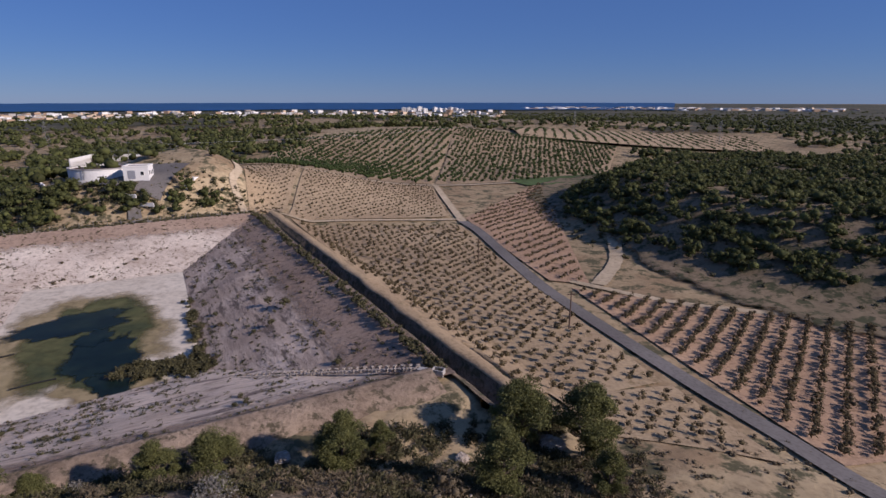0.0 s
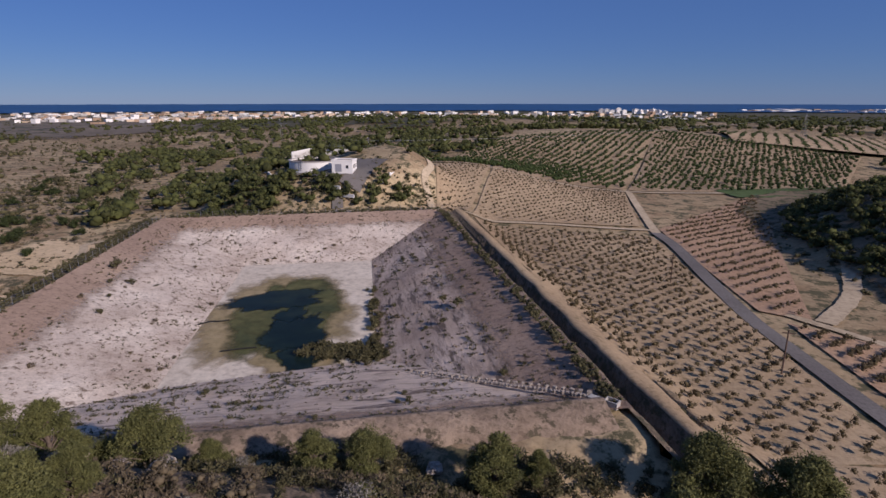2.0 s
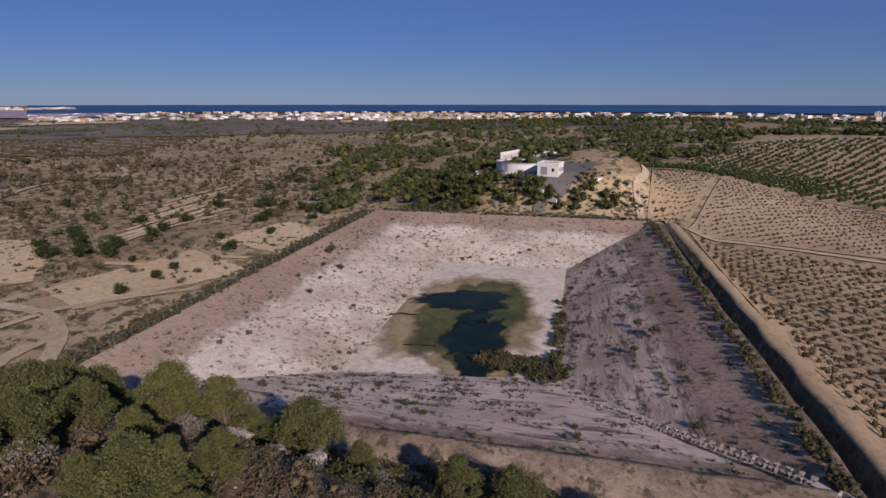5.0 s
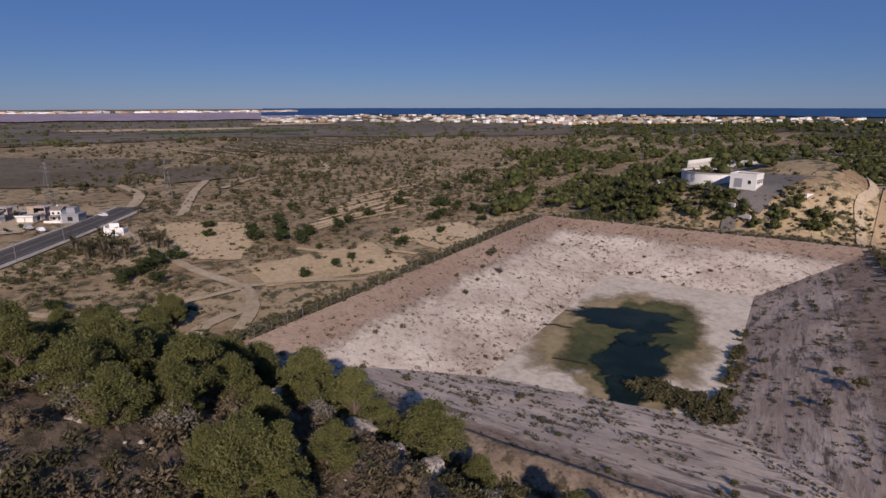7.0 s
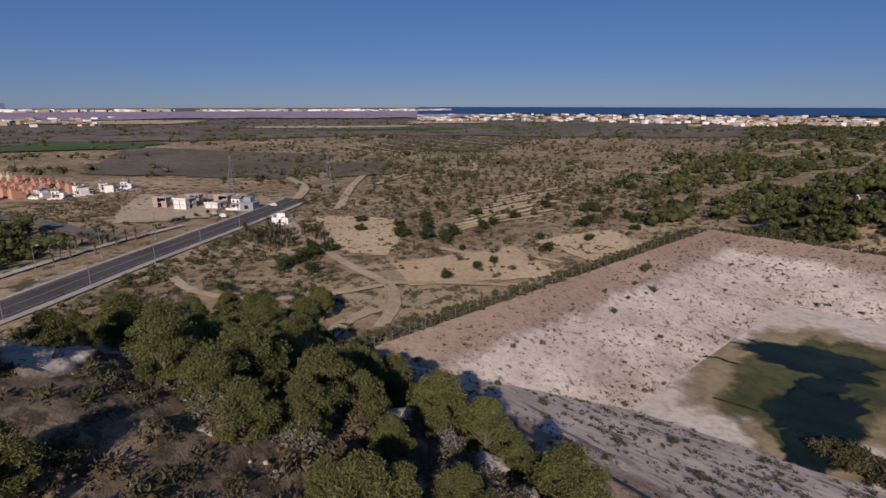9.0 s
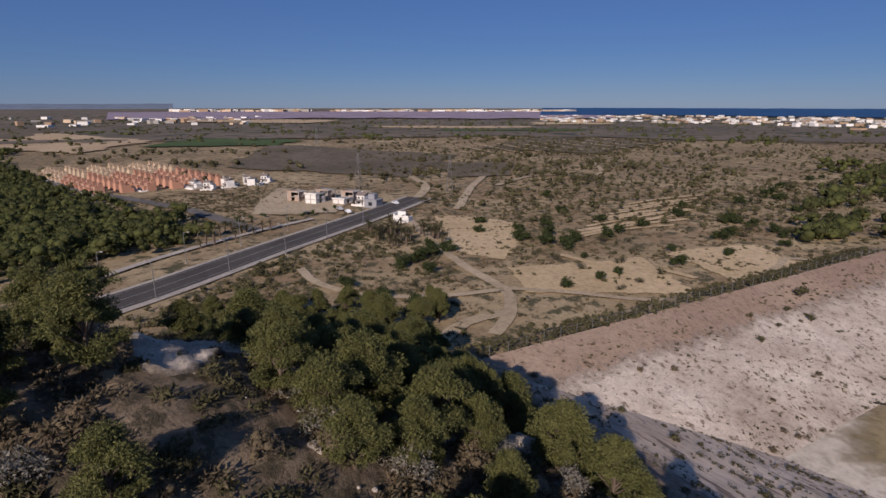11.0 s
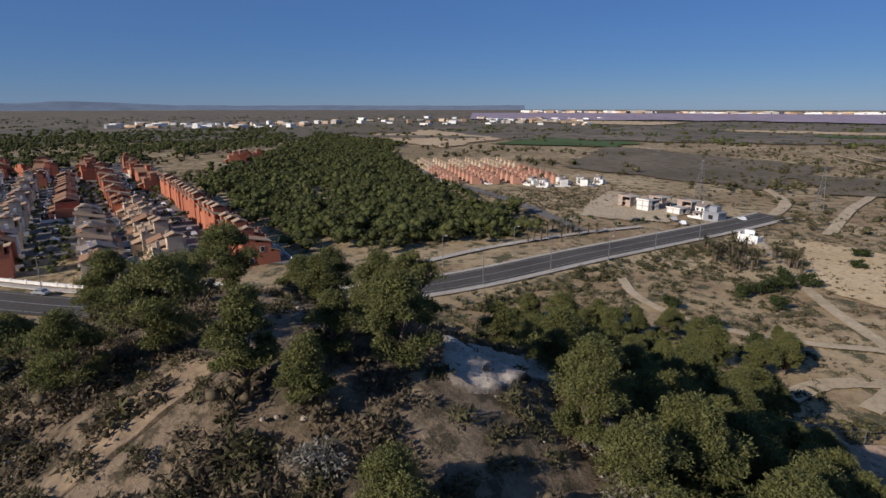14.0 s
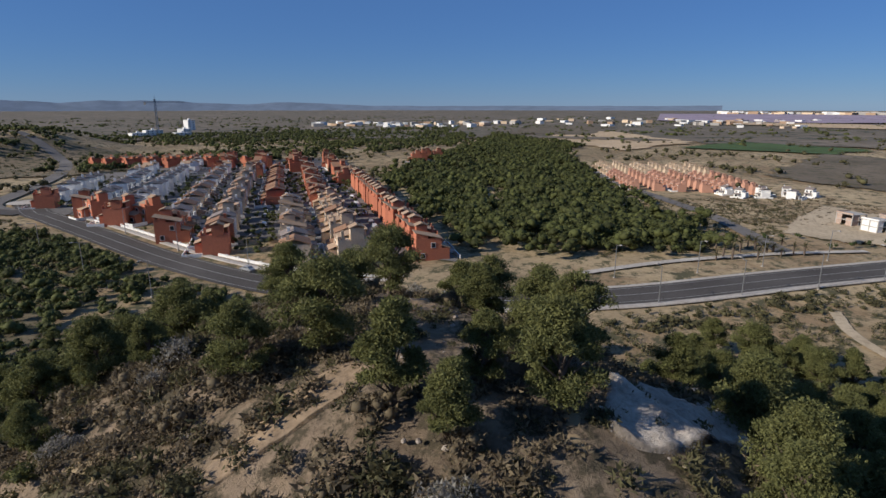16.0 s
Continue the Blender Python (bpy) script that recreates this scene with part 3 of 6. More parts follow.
def pine(seed, height, width, leaves=26000, mat=None, label="", category="pine tree", name="pine_tree", leaf=0.125, bare=0.2):
    """A young pine: crooked trunk, limbs, and a ragged crown of needle tufts round many clumps."""
    rng = np.random.default_rng(seed)
    root = tagged(new(name), label, category)
    n = 44
    h = bare + (1 - bare) * rng.random(n) ** 0.8
    reach = np.sin(np.clip((h - bare) / (1 - bare), 0.04, 1) ** 0.75 * math.pi * 0.86 + 0.3) * width * 0.5
    ang = rng.random(n) * 2 * math.pi
    rr = reach * np.sqrt(rng.random(n)) * 0.95
    c = np.column_stack([np.cos(ang) * rr, np.sin(ang) * rr, h * height * 0.93])
    lean = rng.normal(0, 0.05, 2) * height
    c[:, :2] += lean * (c[:, 2:3] / height)
    rad = rng.uniform(0.09, 0.19, n) * width
    limbs = [tube((0, 0, -0.6), (lean[0] * 0.5, lean[1] * 0.5, height * 0.5), 0.035 * height, 0.022 * height, 8),
             tube((lean[0] * 0.5, lean[1] * 0.5, height * 0.5), (lean[0], lean[1], height * 0.9), 0.022 * height, 0.008 * height, 7)]
    for k in range(n):
        z0 = max(0.12 * height, c[k, 2] - 0.25 * height)
        limbs.append(tube((lean[0] * z0 / height, lean[1] * z0 / height, z0), c[k], 0.012 * height, 0.004 * height, 4))
    part("trunk", tri_mesh("trunk", [(*join_tubes(limbs), 0)], [M_BARK]), root)
    per = leaves // n
    which = np.repeat(np.arange(n), per)
    d = rand_dirs(rng, len(which))
    d[:, 2] = np.abs(d[:, 2]) * 0.9 - 0.25
    d /= np.linalg.norm(d, axis=1)[:, None]
    at = c[which] + d * (rad[which] * rng.uniform(0.35, 1.25, len(which)))[:, None] * np.array([1, 1, 0.85])
    leafs = leaf_tris(rng, at, d, leaf)
    lv, lf = lumps(rng, c, rad * 0.36)
    part("crown", tri_mesh("crown", [(leafs, None, 0), (lv, lf, 0)], [mat or M_PINE]), root)
    return root


def shrub(seed, height, width, mat, label, name="shrub", category="shrub", leaves=420, leaf=0.16, solid=0.55):
    rng = np.random.default_rng(seed)
    root = tagged(new(name), label, category)
    n = 9
    ang = rng.random(n) * 2 * math.pi
    rr = np.sqrt(rng.random(n)) * width * 0.36
    c = np.column_stack([np.cos(ang) * rr, np.sin(ang) * rr, height * rng.uniform(0.25, 0.68, n)])
    rad = rng.uniform(0.2, 0.3, n) * width
    twigs = join_tubes([tube((0, 0, -0.3), c[k], 0.03, 0.01, 4) for k in range(n)])
    part("stems", tri_mesh("stems", [(*twigs, 0)], [M_BARK]), root)
    which = np.repeat(np.arange(n), leaves // n)
    d = rand_dirs(rng, len(which))
    d[:, 2] = np.abs(d[:, 2]) - 0.2
    at = c[which] + d * (rad[which] * rng.uniform(0.6, 1.15, len(which)))[:, None]
    at[:, 2] = np.maximum(at[:, 2], 0.02)
    lv, lf = lumps(rng, c, rad * solid)
    lv[:, 2] = np.maximum(lv[:, 2], -0.1)
    part("foliage", tri_mesh("foliage", [(leaf_tris(rng, at, d, leaf), None, 0), (lv, lf, 0)], [mat]), root)
    return root


def hill_top(x, y):
    """The land with the hill's stony cover on it."""
    return land(x, y) + 0.4 * ((np.hypot((x + 34) / 58, (y + 12) / 58) < 1) & (inside(x, y, RIM) < -4))


def stand(master, x, y, scale=1.0, turn=0.0, first=None, sink=0.05, z=None):
    """A copy of a plant (or the plant itself, the first time) on the land."""
    zz = float(hill_top(x, y)) if z is None else z
    m = Matrix.LocRotScale((x, y, zz - sink), Euler((0, 0, turn)), (scale,) * 3)
    if not master.get("used"):
        master["used"] = 1
        master.matrix_basis = m
        return master
    ob = copy_thing(master, m)
    ob.matrix_basis = m
    return ob


def mass(name, xy, heights, widths, mat, label, seed, leaves=60, nl=3, leaf=0.16, category="trees", squash=0.8, z=None, up=0.55, core=0.78):
    """Many plants in one mesh: each a few uneven lumps under a skin of leaves."""
    rng = np.random.default_rng(seed)
    n = len(xy)
    zz = hill_top(xy[:, 0], xy[:, 1]) if z is None else z
    cs = np.repeat(np.column_stack([xy, zz]), nl, 0)
    w, h = np.repeat(widths, nl), np.repeat(heights, nl)
    cs[:, :2] += rng.normal(0, 0.17, (n * nl, 2)) * w[:, None]
    rad = w * rng.uniform(0.27, 0.4, n * nl)
    cs[:, 2] += h * rng.uniform(up - 0.2, up + 0.2, n * nl)
    lv, lf = lumps(rng, cs, rad * core, squash)
    blocks = [(lv, lf, 0)]
    if leaves:
        which = rng.integers(0, n * nl, n * leaves)
        d = rand_dirs(rng, len(which))
        d[:, 2] = np.abs(d[:, 2]) - 0.25
        at = cs[which] + d * (rad[which] * rng.uniform(0.75, 1.25, len(which)))[:, None] * np.array([1, 1, squash])
        blocks.append((leaf_tris(rng, at, d, leaf * w[which]), None, 0))
    ob = new(name, tri_mesh(name, blocks, [mat]))
    return tagged(ob, label, category, kind="stuff")


def scatter(rng, quad, n, min_gap=0.0):
    q = np.array(quad, float)
    u, v = rng.random(n)[:, None], rng.random(n)[:, None]
    return (1 - v) * ((1 - u) * q[0] + u * q[1]) + v * ((1 - u) * q[3] + u * q[2])


def polar(rng, n, a0, a1, r0, r1, power=1.0):
    a = np.radians(rng.uniform(a0, a1, n))
    r = r0 + (r1 - r0) * rng.random(n) ** power
    return np.column_stack([-r * np.sin(a), r * np.cos(a)])


def clumpy(xy, size, seed, keep=0.0):
    """Keeps the points that lie where slow noise is high, so that plants stand in groups."""
    k = np.array([noise.noise((x / size + seed, y / size, seed)) for x, y in xy])
    return xy[k > keep]


def away(xy, line, gap):
    """Drops the points nearer than gap to a line."""
    c = smooth_line(line, 4.0)
    d = np.min(np.hypot(xy[:, None, 0] - c[None, :, 0], xy[:, None, 1] - c[None, :, 1]), 1)
    return xy[d > gap]


PLAIN_TRACKS = [[(-217, 13), (-176, 22), (-148, 30), (-130, 37), (-116, 36), (-104, 31)], [(-131, 37), (-127, 52), (-121, 72), (-133, 98), (-146, 114), (-152, 121), (-142, 134), (-128, 146)],
                [(-130, 37), (-126, 20), (-128, 4), (-138, -8), (-150, -14)], [(-160, 58), (-150, 66), (-144, 80), (-136, 86)]]


def off_tracks(xy):
    for line in PLAIN_TRACKS:
        xy = away(xy, line, 3.2)
    return xy


RNG = np.random.default_rng(11)

# pines of the near hill
PINES = [pine(21 + k, 4.6, (3.6, 3.0, 3.9, 2.6, 3.3)[k], label=("bushy green young pine on the stony hill", "slender young pine with open crown on the hill",
         "broad dark green pine on the hill slope", "thin light green pine sapling on the hill", "rounded green pine beside the hill path")[k]) for k in range(5)]
HILL_PINES = [(-39.5, -19.9, 1.1, 2), (-34.5, -26, .95, 0), (-47.5, -17, 1.15, 4), (-29.7, -12.8, 1.12, 2), (-25.8, -15, .9, 0), (-29.2, -5.6, 1.1, 3), (-44.6, -9.5, 1.05, 0),
    (-41.5, -4.5, 1.05, 4), (-34.1, .1, 1.05, 1), (-29.2, -2, .8, 3), (-53, -14, 1.1, 2), (-38, -9, .7, 3), (-33, -3.6, .75, 1), (-36.5, -3, .8, 4), (-44, -14.5, .9, 1), (-50, -23, 1.1, 0), (-56, -27, 1.1, 4), (-43, -30, 1.0, 2),
    (-38.5, 3.5, .9, 4), (-41, 7.5, .95, 0), (-37, 8.5, .85, 1), (-45, 10, .95, 4), (-41.5, 13, .9, 2), (-47, 14.5, 1.0, 0), (-51.5, 10.5, 1.05, 4), (-52, 17, 1.0, 1), (-45.5, 18.5, .95, 2), (-56, 14.5, 1.1, 0), (-57, 20, 1.05, 4), (-61, 17.5, 1.1, 2),
    (-33, 13, .8, 0), (-36.5, 17, .85, 3), (-40, 20.5, .9, 4), (-35, 21.5, .8, 1), (-49.5, 4.5, 1.0, 2), (-56, 7, 1.05, 0), (-61, 10, 1.1, 4), (-64, 3, 1.0, 1), (-59, 0, 1.0, 2), (-66, 13, 1.1, 0), (-70, 8, 1.1, 4), (-54, -4, .95, 1),
    (-29, 17, .75, 1), (-26, 21, .7, 4), (-31, 25, .75, 0), (-22, 14, .7, 3), (-26.5, 4.5, .75, 0), (-31, 6.5, .8, 4),
    (-70, -6, 1.15, 0), (-78, -10, 1.2, 2), (-84, 2, 1.2, 4), (-90, -6, 1.1, 0), (-95, 10, 1.2, 2), (-102, 1, 1.25, 4), (-88, 12, 1.1, 1), (-110, -8, 1.2, 0), (-108, 8, 1.1, 2), (-76, 3, 1.1, 0), (-82, -18, 1.1, 4),
    (-80, 15, 1.1, 2), (-86, 18, 1.2, 0), (-92, 20, 1.0, 4), (-115, 2, 1.1, 1), (-75, -22, 1.2, 0), (-84, -30, 1.2, 2), (-68, -33, 1.2, 4), (-97, -18, 1.1, 2), (-90, -38, 1.2, 0), (-74, -44, 1.2, 2), (-64, -46, 1.2, 4), (-80, -52, 1.2, 0),
    (-49.5, 28.8, 0.99, 4), (-45.5, 32.5, 0.69, 1), (-37.5, 36, 1.34, 2), (-55, 26, 1.19, 0), (-50, 29.5, 0.69, 4), (-24.8, 41, 0.94, 0), (-20.8, 44, 1.05, 2), (-9.9, 46.6, 1.29, 4), (-6.6, 50, 0.76, 1), (8.7, 53, 1.58, 2), (15.8, 52.5, 1.64, 0), (5.1, 42.5, 1.34, 4), (15.5, 44, 0.94, 1), (-33, 38, 0.79, 4)]
hollow = scatter(RNG, [(-62, -50), (4, -34), (-22, -104), (-62, -86)], 90)
hollow = away(hollow, ROAD_S, 12)
HILL_PINES += [(-29, -36, 1.2, 2), (-22, -33, 1.15, 0), (-18, -37, 1.1, 4), (-25, -40, 1.2, 2), (-33, -40, 1.2, 4), (-37, -33, 1.0, 1), (-14, -33, 1.0, 2), (-11, -39, 1.1, 0), (-20, -44, 1.2, 4), (-8, -33, .9, 1), (-29, -45, 1.2, 0), (-24, -25, .8, 3), (-17, -24, .75, 1), (-13, -18, .6, 3)]
HILL_PINES += [(x, y, RNG.uniform(0.8, 1.25), k % 5) for k, (x, y) in enumerate(hollow[:62])]
for k in range(21):                                                          # close-set pines along the crest over the reservoir
    t, o = 0.06 + 0.0175 * k, (6, 10.5, 14, 8, 12.5)[k % 5] + RNG.uniform(-1.5, 1.5)
    HILL_PINES.append((-76 + 76.5 * t + 0.47 * o, 24 + 41 * t - 0.88 * o, RNG.uniform(0.8, 1.2), (2, 0, 4, 2, 1)[k % 5]))
HILL_PINES += [(RNG.uniform(-60, -26), RNG.uniform(3, 22), RNG.uniform(0.7, 1.1), k % 5) for k in range(26)]
HILL_PINES += [(*scatter(RNG, [(-72, -26), (-74, 16), (-122, 26), (-118, -32)], 1)[0], RNG.uniform(0.9, 1.5), k % 5) for k in range(40)]
CLEAR = [((-41, 2), (-33, 5.5), 3.6), ((-40.5, -16.5), (-34, -9), 3.4), ((-28, -10), (-23, -7), 2.0)]


def open_spot(x, y):
    """True away from the bare scars and paths of the hill."""
    for (ax, ay), (bx, by), gap in CLEAR:
        t = min(1, max(0, ((x - ax) * (bx - ax) + (y - ay) * (by - ay)) / ((bx - ax) ** 2 + (by - ay) ** 2)))
        if math.hypot(x - ax - t * (bx - ax), y - ay - t * (by - ay)) < gap:
            return False
    return True


HILL_PINES = [p for p in HILL_PINES if open_spot(p[0], p[1])]
for k, (x, y, s, v) in enumerate(HILL_PINES):
    stand(PINES[v], x, y, s * 1.15, k * 1.7, sink=0.12)

# shrubs of the near hill
HILL_SHRUBS = [shrub(41, 1.2, 1.9, M_DRY, "dry brown bush on the stony hill"), shrub(42, 1.1, 1.7, M_BROOM, "green broom bush on the stony hill"),
               shrub(43, 1.3, 2.0, M_DEAD, "leafless grey bush on the stony hill", leaves=900, leaf=0.13, solid=0.15), shrub(44, 0.8, 1.5, M_DARKSCRUB, "low dark heath bush on the hill")]
spots = np.vstack([scatter(RNG, [(-60, -40), (5, -45), (10, 45), (-52, 30)], 420), scatter(RNG, [(-40, 36), (18, 42), (14, 54), (-30, 44)], 45)])
spots = spots[inside(spots[:, 0], spots[:, 1], RIM) < -1.5]
spots = np.array([p for p in spots if open_spot(*p)])
for k, (x, y) in enumerate(spots[:300]):
    stand(HILL_SHRUBS[(0, 3, 0, 1, 3, 2, 0, 3)[k % 8]], x, y, RNG.uniform(0.7, 1.6), k * 2.3)
heath = scatter(RNG, [(-85, -75), (10, -85), (22, 52), (-50, 36)], 7500)
heath = clumpy(heath[inside(heath[:, 0], heath[:, 1], RIM) < -1.2], 9, 3.0, -0.25)
heath = np.array([p for p in away(heath, [(-40, -16), (-35, -9), (-27, -4), (-20, 3)], 1.6) if open_spot(*p)])
mass("heath", heath, RNG.uniform(0.35, 0.9, len(heath)), RNG.uniform(0.6, 1.6, len(heath)), M_DRY, "dry brown heath tufts on the hill", 5, 55, 3, 0.24, "heath", up=0.35, core=0.28)
heath = scatter(RNG, [(-85, -75), (10, -85), (22, 52), (-50, 36)], 3600)
heath = clumpy(heath[inside(heath[:, 0], heath[:, 1], RIM) < -1.2], 7, 8.0, -0.1)
mass("heath", heath, RNG.uniform(0.25, 0.8, len(heath)), RNG.uniform(0.4, 1.3, len(heath)), M_DARKSCRUB, "dark green heath tufts on the hill", 6, 80, 4, 0.24, "heath", up=0.35, core=0.28)

heath = scatter(RNG, [(-50, 30), (16, 38), (18, 60), (-36, 46)], 1500)
heath = clumpy(heath[inside(heath[:, 0], heath[:, 1], RIM) < -1.0], 6, 13.0, -0.2)
mass("heath", heath, RNG.uniform(0.3, 1.0, len(heath)), RNG.uniform(0.5, 1.7, len(heath)), M_DARKSCRUB, "olive brown scrub at the hill's foot", 38, 70, 4, 0.24, "heath", up=0.35, core=0.28)
low = away(scatter(RNG, [(-72, -92), (-8, -78), (-4, -230), (-36, -215)], 620), ROAD_S, 9.5)
mass("hollow_trees", low, RNG.uniform(1.5, 4.2, len(low)), RNG.uniform(2.2, 5, len(low)), M_WOOD_FAR, "dull green pines and scrub between hill and road", 39, 95, 4, 0.13, "trees", up=0.45)

# the pine wood beyond the main road
wood = np.vstack([scatter(RNG, [(-140, -88), (-190, -54), (-208, -72), (-165, -104)], 110), scatter(RNG, [(-132, -98), (-186, -62), (-290, -168), (-215, -262)], 1350), scatter(RNG, [(-215, -262), (-290, -168), (-420, -285), (-470, -440)], 1300),
                  scatter(RNG, [(-470, -440), (-400, -290), (-520, -330), (-640, -560)], 700)])
wood = wood + RNG.normal(0, 6, wood.shape)
wood = away(clumpy(wood, 18, 4.0, -0.36), ROAD_S, 17)
wood = away(wood, [(-190, -150), (-230, -190)], 3)
mass("pine_wood", wood, RNG.uniform(3.5, 8.5, len(wood)), RNG.uniform(3.4, 7.6, len(wood)), M_WOOD_FAR, "dense green pine wood beside the housing estate", 7, 95, 4, 0.13, "pine wood")

# the wooded hill by the vineyard
w2 = polar(RNG, 4800, -75, -9, 85, 320, 0.9)
hb = 1 - np.hypot((w2[:, 0] - 148) / 107, (w2[:, 1] - 196) / 107)
w2 = clumpy(w2[hb > 0.03], 16, 9.0, -0.5)
mass("hill_wood", w2, RNG.uniform(2.2, 4.8, len(w2)), RNG.uniform(2.6, 5.2, len(w2)), M_WOOD_FAR, "dark green wood covering the hill by the vineyard", 8, 75, 3, 0.14, "wood")
w3 = polar(RNG, 3200, -75, -9, 85, 320, 0.9)
hb = 1 - np.hypot((w3[:, 0] - 148) / 112, (w3[:, 1] - 196) / 112)
w3 = clumpy(w3[hb > 0], 13, 2.0, -0.3)
mass("hill_scrub", w3, RNG.uniform(0.7, 1.8, len(w3)), RNG.uniform(0.9, 2.4, len(w3)), M_DARKSCRUB, "olive brown scrub on the stony hill", 9, 26, 2, 0.18, "scrub", up=0.4)

# far woods and scrub out to the coast
f1 = np.vstack([polar(RNG, 8200, -54, 46, 400, 1700, 1.3), clumpy(polar(RNG, 1100, 18, 52, 215, 520), 25, 5.0, -0.05)])
f1 = clumpy(f1, 50, 6.0, -0.3)
f1 = f1[~((f1[:, 0] > 50) & (f1[:, 0] < 310) & (f1[:, 1] > 405) & (f1[:, 1] < 600))]
f1 = f1[~((np.abs(f1[:, 0] + 20) < 150) & (f1[:, 1] < 500) & (f1[:, 0] > -100))]
mass("far_wood", f1, RNG.uniform(3.5, 7, len(f1)), RNG.uniform(5, 10, len(f1)), M_WOOD_FAR, "belt of dark pine wood towards the coast", 10, 26, 3, 0.17, "wood")
f2 = clumpy(polar(RNG, 5200, 40, 175, 330, 1900, 1.4), 60, 12.0, 0.08)
mass("far_trees", f2, RNG.uniform(2.0, 5, len(f2)), RNG.uniform(3.5, 8, len(f2)), M_DARKSCRUB, "scattered trees and scrub over the dry plain", 12, 18, 2, 0.18, "trees")
f3 = clumpy(polar(RNG, 6000, -40, 180, 700, 2300, 1.0), 110, 15.0, 0.05)
mass("far_scrub", f3, RNG.uniform(2.0, 4, len(f3)), RNG.uniform(6, 14, len(f3)), M_WOOD_FAR, "dark scrub across the distant plain", 13, 8, 2, 0.2, "scrub")
tk = np.vstack([scatter(RNG, [(-150, 150), (-112, 150), (-78, 200), (-175, 235)], 300), scatter(RNG, [(-142, 146), (-74, 166), (-70, 178), (-140, 166)], 200)])
tk = tk[inside(tk[:, 0], tk[:, 1], [(-127, 170), (-84, 167), (-82, 214), (-133, 214)]) < 0]
tk = away(tk, [(-118, 139), (-92, 154), (-75, 165), (-54, 175)], 4)
mass("slope_trees", clumpy(tk, 15, 3.3, -0.3), RNG.uniform(2, 4.5, len(clumpy(tk, 15, 3.3, -0.3))), RNG.uniform(2.5, 5, len(clumpy(tk, 15, 3.3, -0.3))), M_WOOD_FAR,
     "green trees on the slope below the water tank", 14, 60, 3, 0.15, "trees")

# carobs, olives and bushes on the sandy plain beyond the reservoir
CAROBS = [shrub(51, 3.6, 4.4, M_CAROB, "round dark green carob tree on sandy ground", "carob_tree", "tree", 1300, 0.3, 0.7),
          shrub(52, 3.0, 4.2, M_CAROB, "low spreading dark green tree on sandy ground", "carob_tree", "tree", 1300, 0.3, 0.7),
          shrub(53, 3.2, 4.0, M_DARKSCRUB, "grey green almond tree on dry ground", "almond_tree", "tree", 900, 0.22, 0.3)]
TREES = [(-148, 87, 1.1, 0), (-157, 106, .9, 1), (-131, 52, .85, 0), (-137, 62, .8, 1), (-141, 68, .7, 0), (-178, 50, 1.35, 0), (-172, 57, 1.4, 1), (-184, 60, 1.3, 0), (-168, 62, 1.45, 1), (-176, 67, 1.3, 0),
         (-192, 52, 1.1, 1), (-199, 63, 1.2, 0), (-181, 79, 1.3, 0), (-187, 85, 1.2, 1), (-175, 75, 1.0, 2), (-196, 97, 1.1, 0), (-205, 85, 1.2, 1), (-157, 64, .6, 0), (-163, 92, .8, 1), (-214, 118, 1.2, 0),
         (-166, 129, .9, 1), (-160, 122, .7, 2), (-150, 72, .9, 2), (-146, 60, .8, 2), (-133, 70, .7, 2), (-128, 64, .6, 2), (-140, 79, .7, 2), (-156, 55, .9, 2), (-190, 38, .9, 0), (-204, 40, 1.1, 1), (-213, 55, 1.0, 2),
         (-223, 75, 1.1, 0), (-236, 92, 1.0, 1), (-182, 120, 1.1, 0), (-204, 132, 1.2, 1), (-231, 128, 1.1, 0), (-246, 60, 1.2, 2), (-262, 78, 1.2, 0), (-165, 26, 1.2, 0), (-160, 21, 1.3, 1), (-155, 17, 1.3, 0), (-150, 13, 1.2, 1),
         (-168, 21, 1.2, 0), (-145, 20, 1.1, 1), (-246, 20, 1.4, 2), (-254, 26, 1.4, 2), (-240, 30, 1.3, 2), (-121, 16, .9, 0), (-126, 9, 1.0, 1), (-134, 0, 1.0, 0)]
for k, (x, y, s, v) in enumerate(TREES):
    stand(CAROBS[v], x, y, s, k * 1.9, sink=0.1)
for k in range(40):
    x, y = scatter(RNG, [(-170, 110), (-240, 150), (-330, 260), (-190, 190)], 1)[0]
    stand(CAROBS[k % 3], x, y, RNG.uniform(0.7, 1.3), k * 1.3, sink=0.1)
rows = [(-205 - 9 * i, 62 + 9.5 * j + 4 * math.sin(i)) for i in range(16) for j in range(15)]
rows = np.array(rows) + RNG.normal(0, 1.2, (len(rows), 2))
mass("orchard_trees", rows, RNG.uniform(1.8, 3, len(rows)), RNG.uniform(2.2, 3.8, len(rows)), M_DARKSCRUB, "rows of bare almond trees on reddish soil", 15, 40, 3, 0.15, "orchard")
tuft = scatter(RNG, [(-118, 20), (-70, 175), (-330, 260), (-270, 10)], 5200)
tuft = clumpy(tuft[inside(tuft[:, 0], tuft[:, 1], RIM) < -2.5], 12, 21.0, -0.12)
tuft = tuft[inside(tuft[:, 0], tuft[:, 1], [(-126, 38), (-122, 80), (-160, 82), (-145, 36)]) < 0]
tuft = off_tracks(tuft)
mass("plain_tufts", tuft, RNG.uniform(0.3, 1.0, len(tuft)), RNG.uniform(0.5, 1.9, len(tuft)), M_DRY, "dry tufts over the sandy plain", 16, 16, 2, 0.2, "tufts", up=0.35)
tuft = scatter(RNG, [(-100, 0), (-60, 190), (-300, 240), (-230, -15)], 2000)
tuft = clumpy(tuft[inside(tuft[:, 0], tuft[:, 1], RIM) < -2.5], 14, 31.0, 0.05)
tuft = off_tracks(tuft)
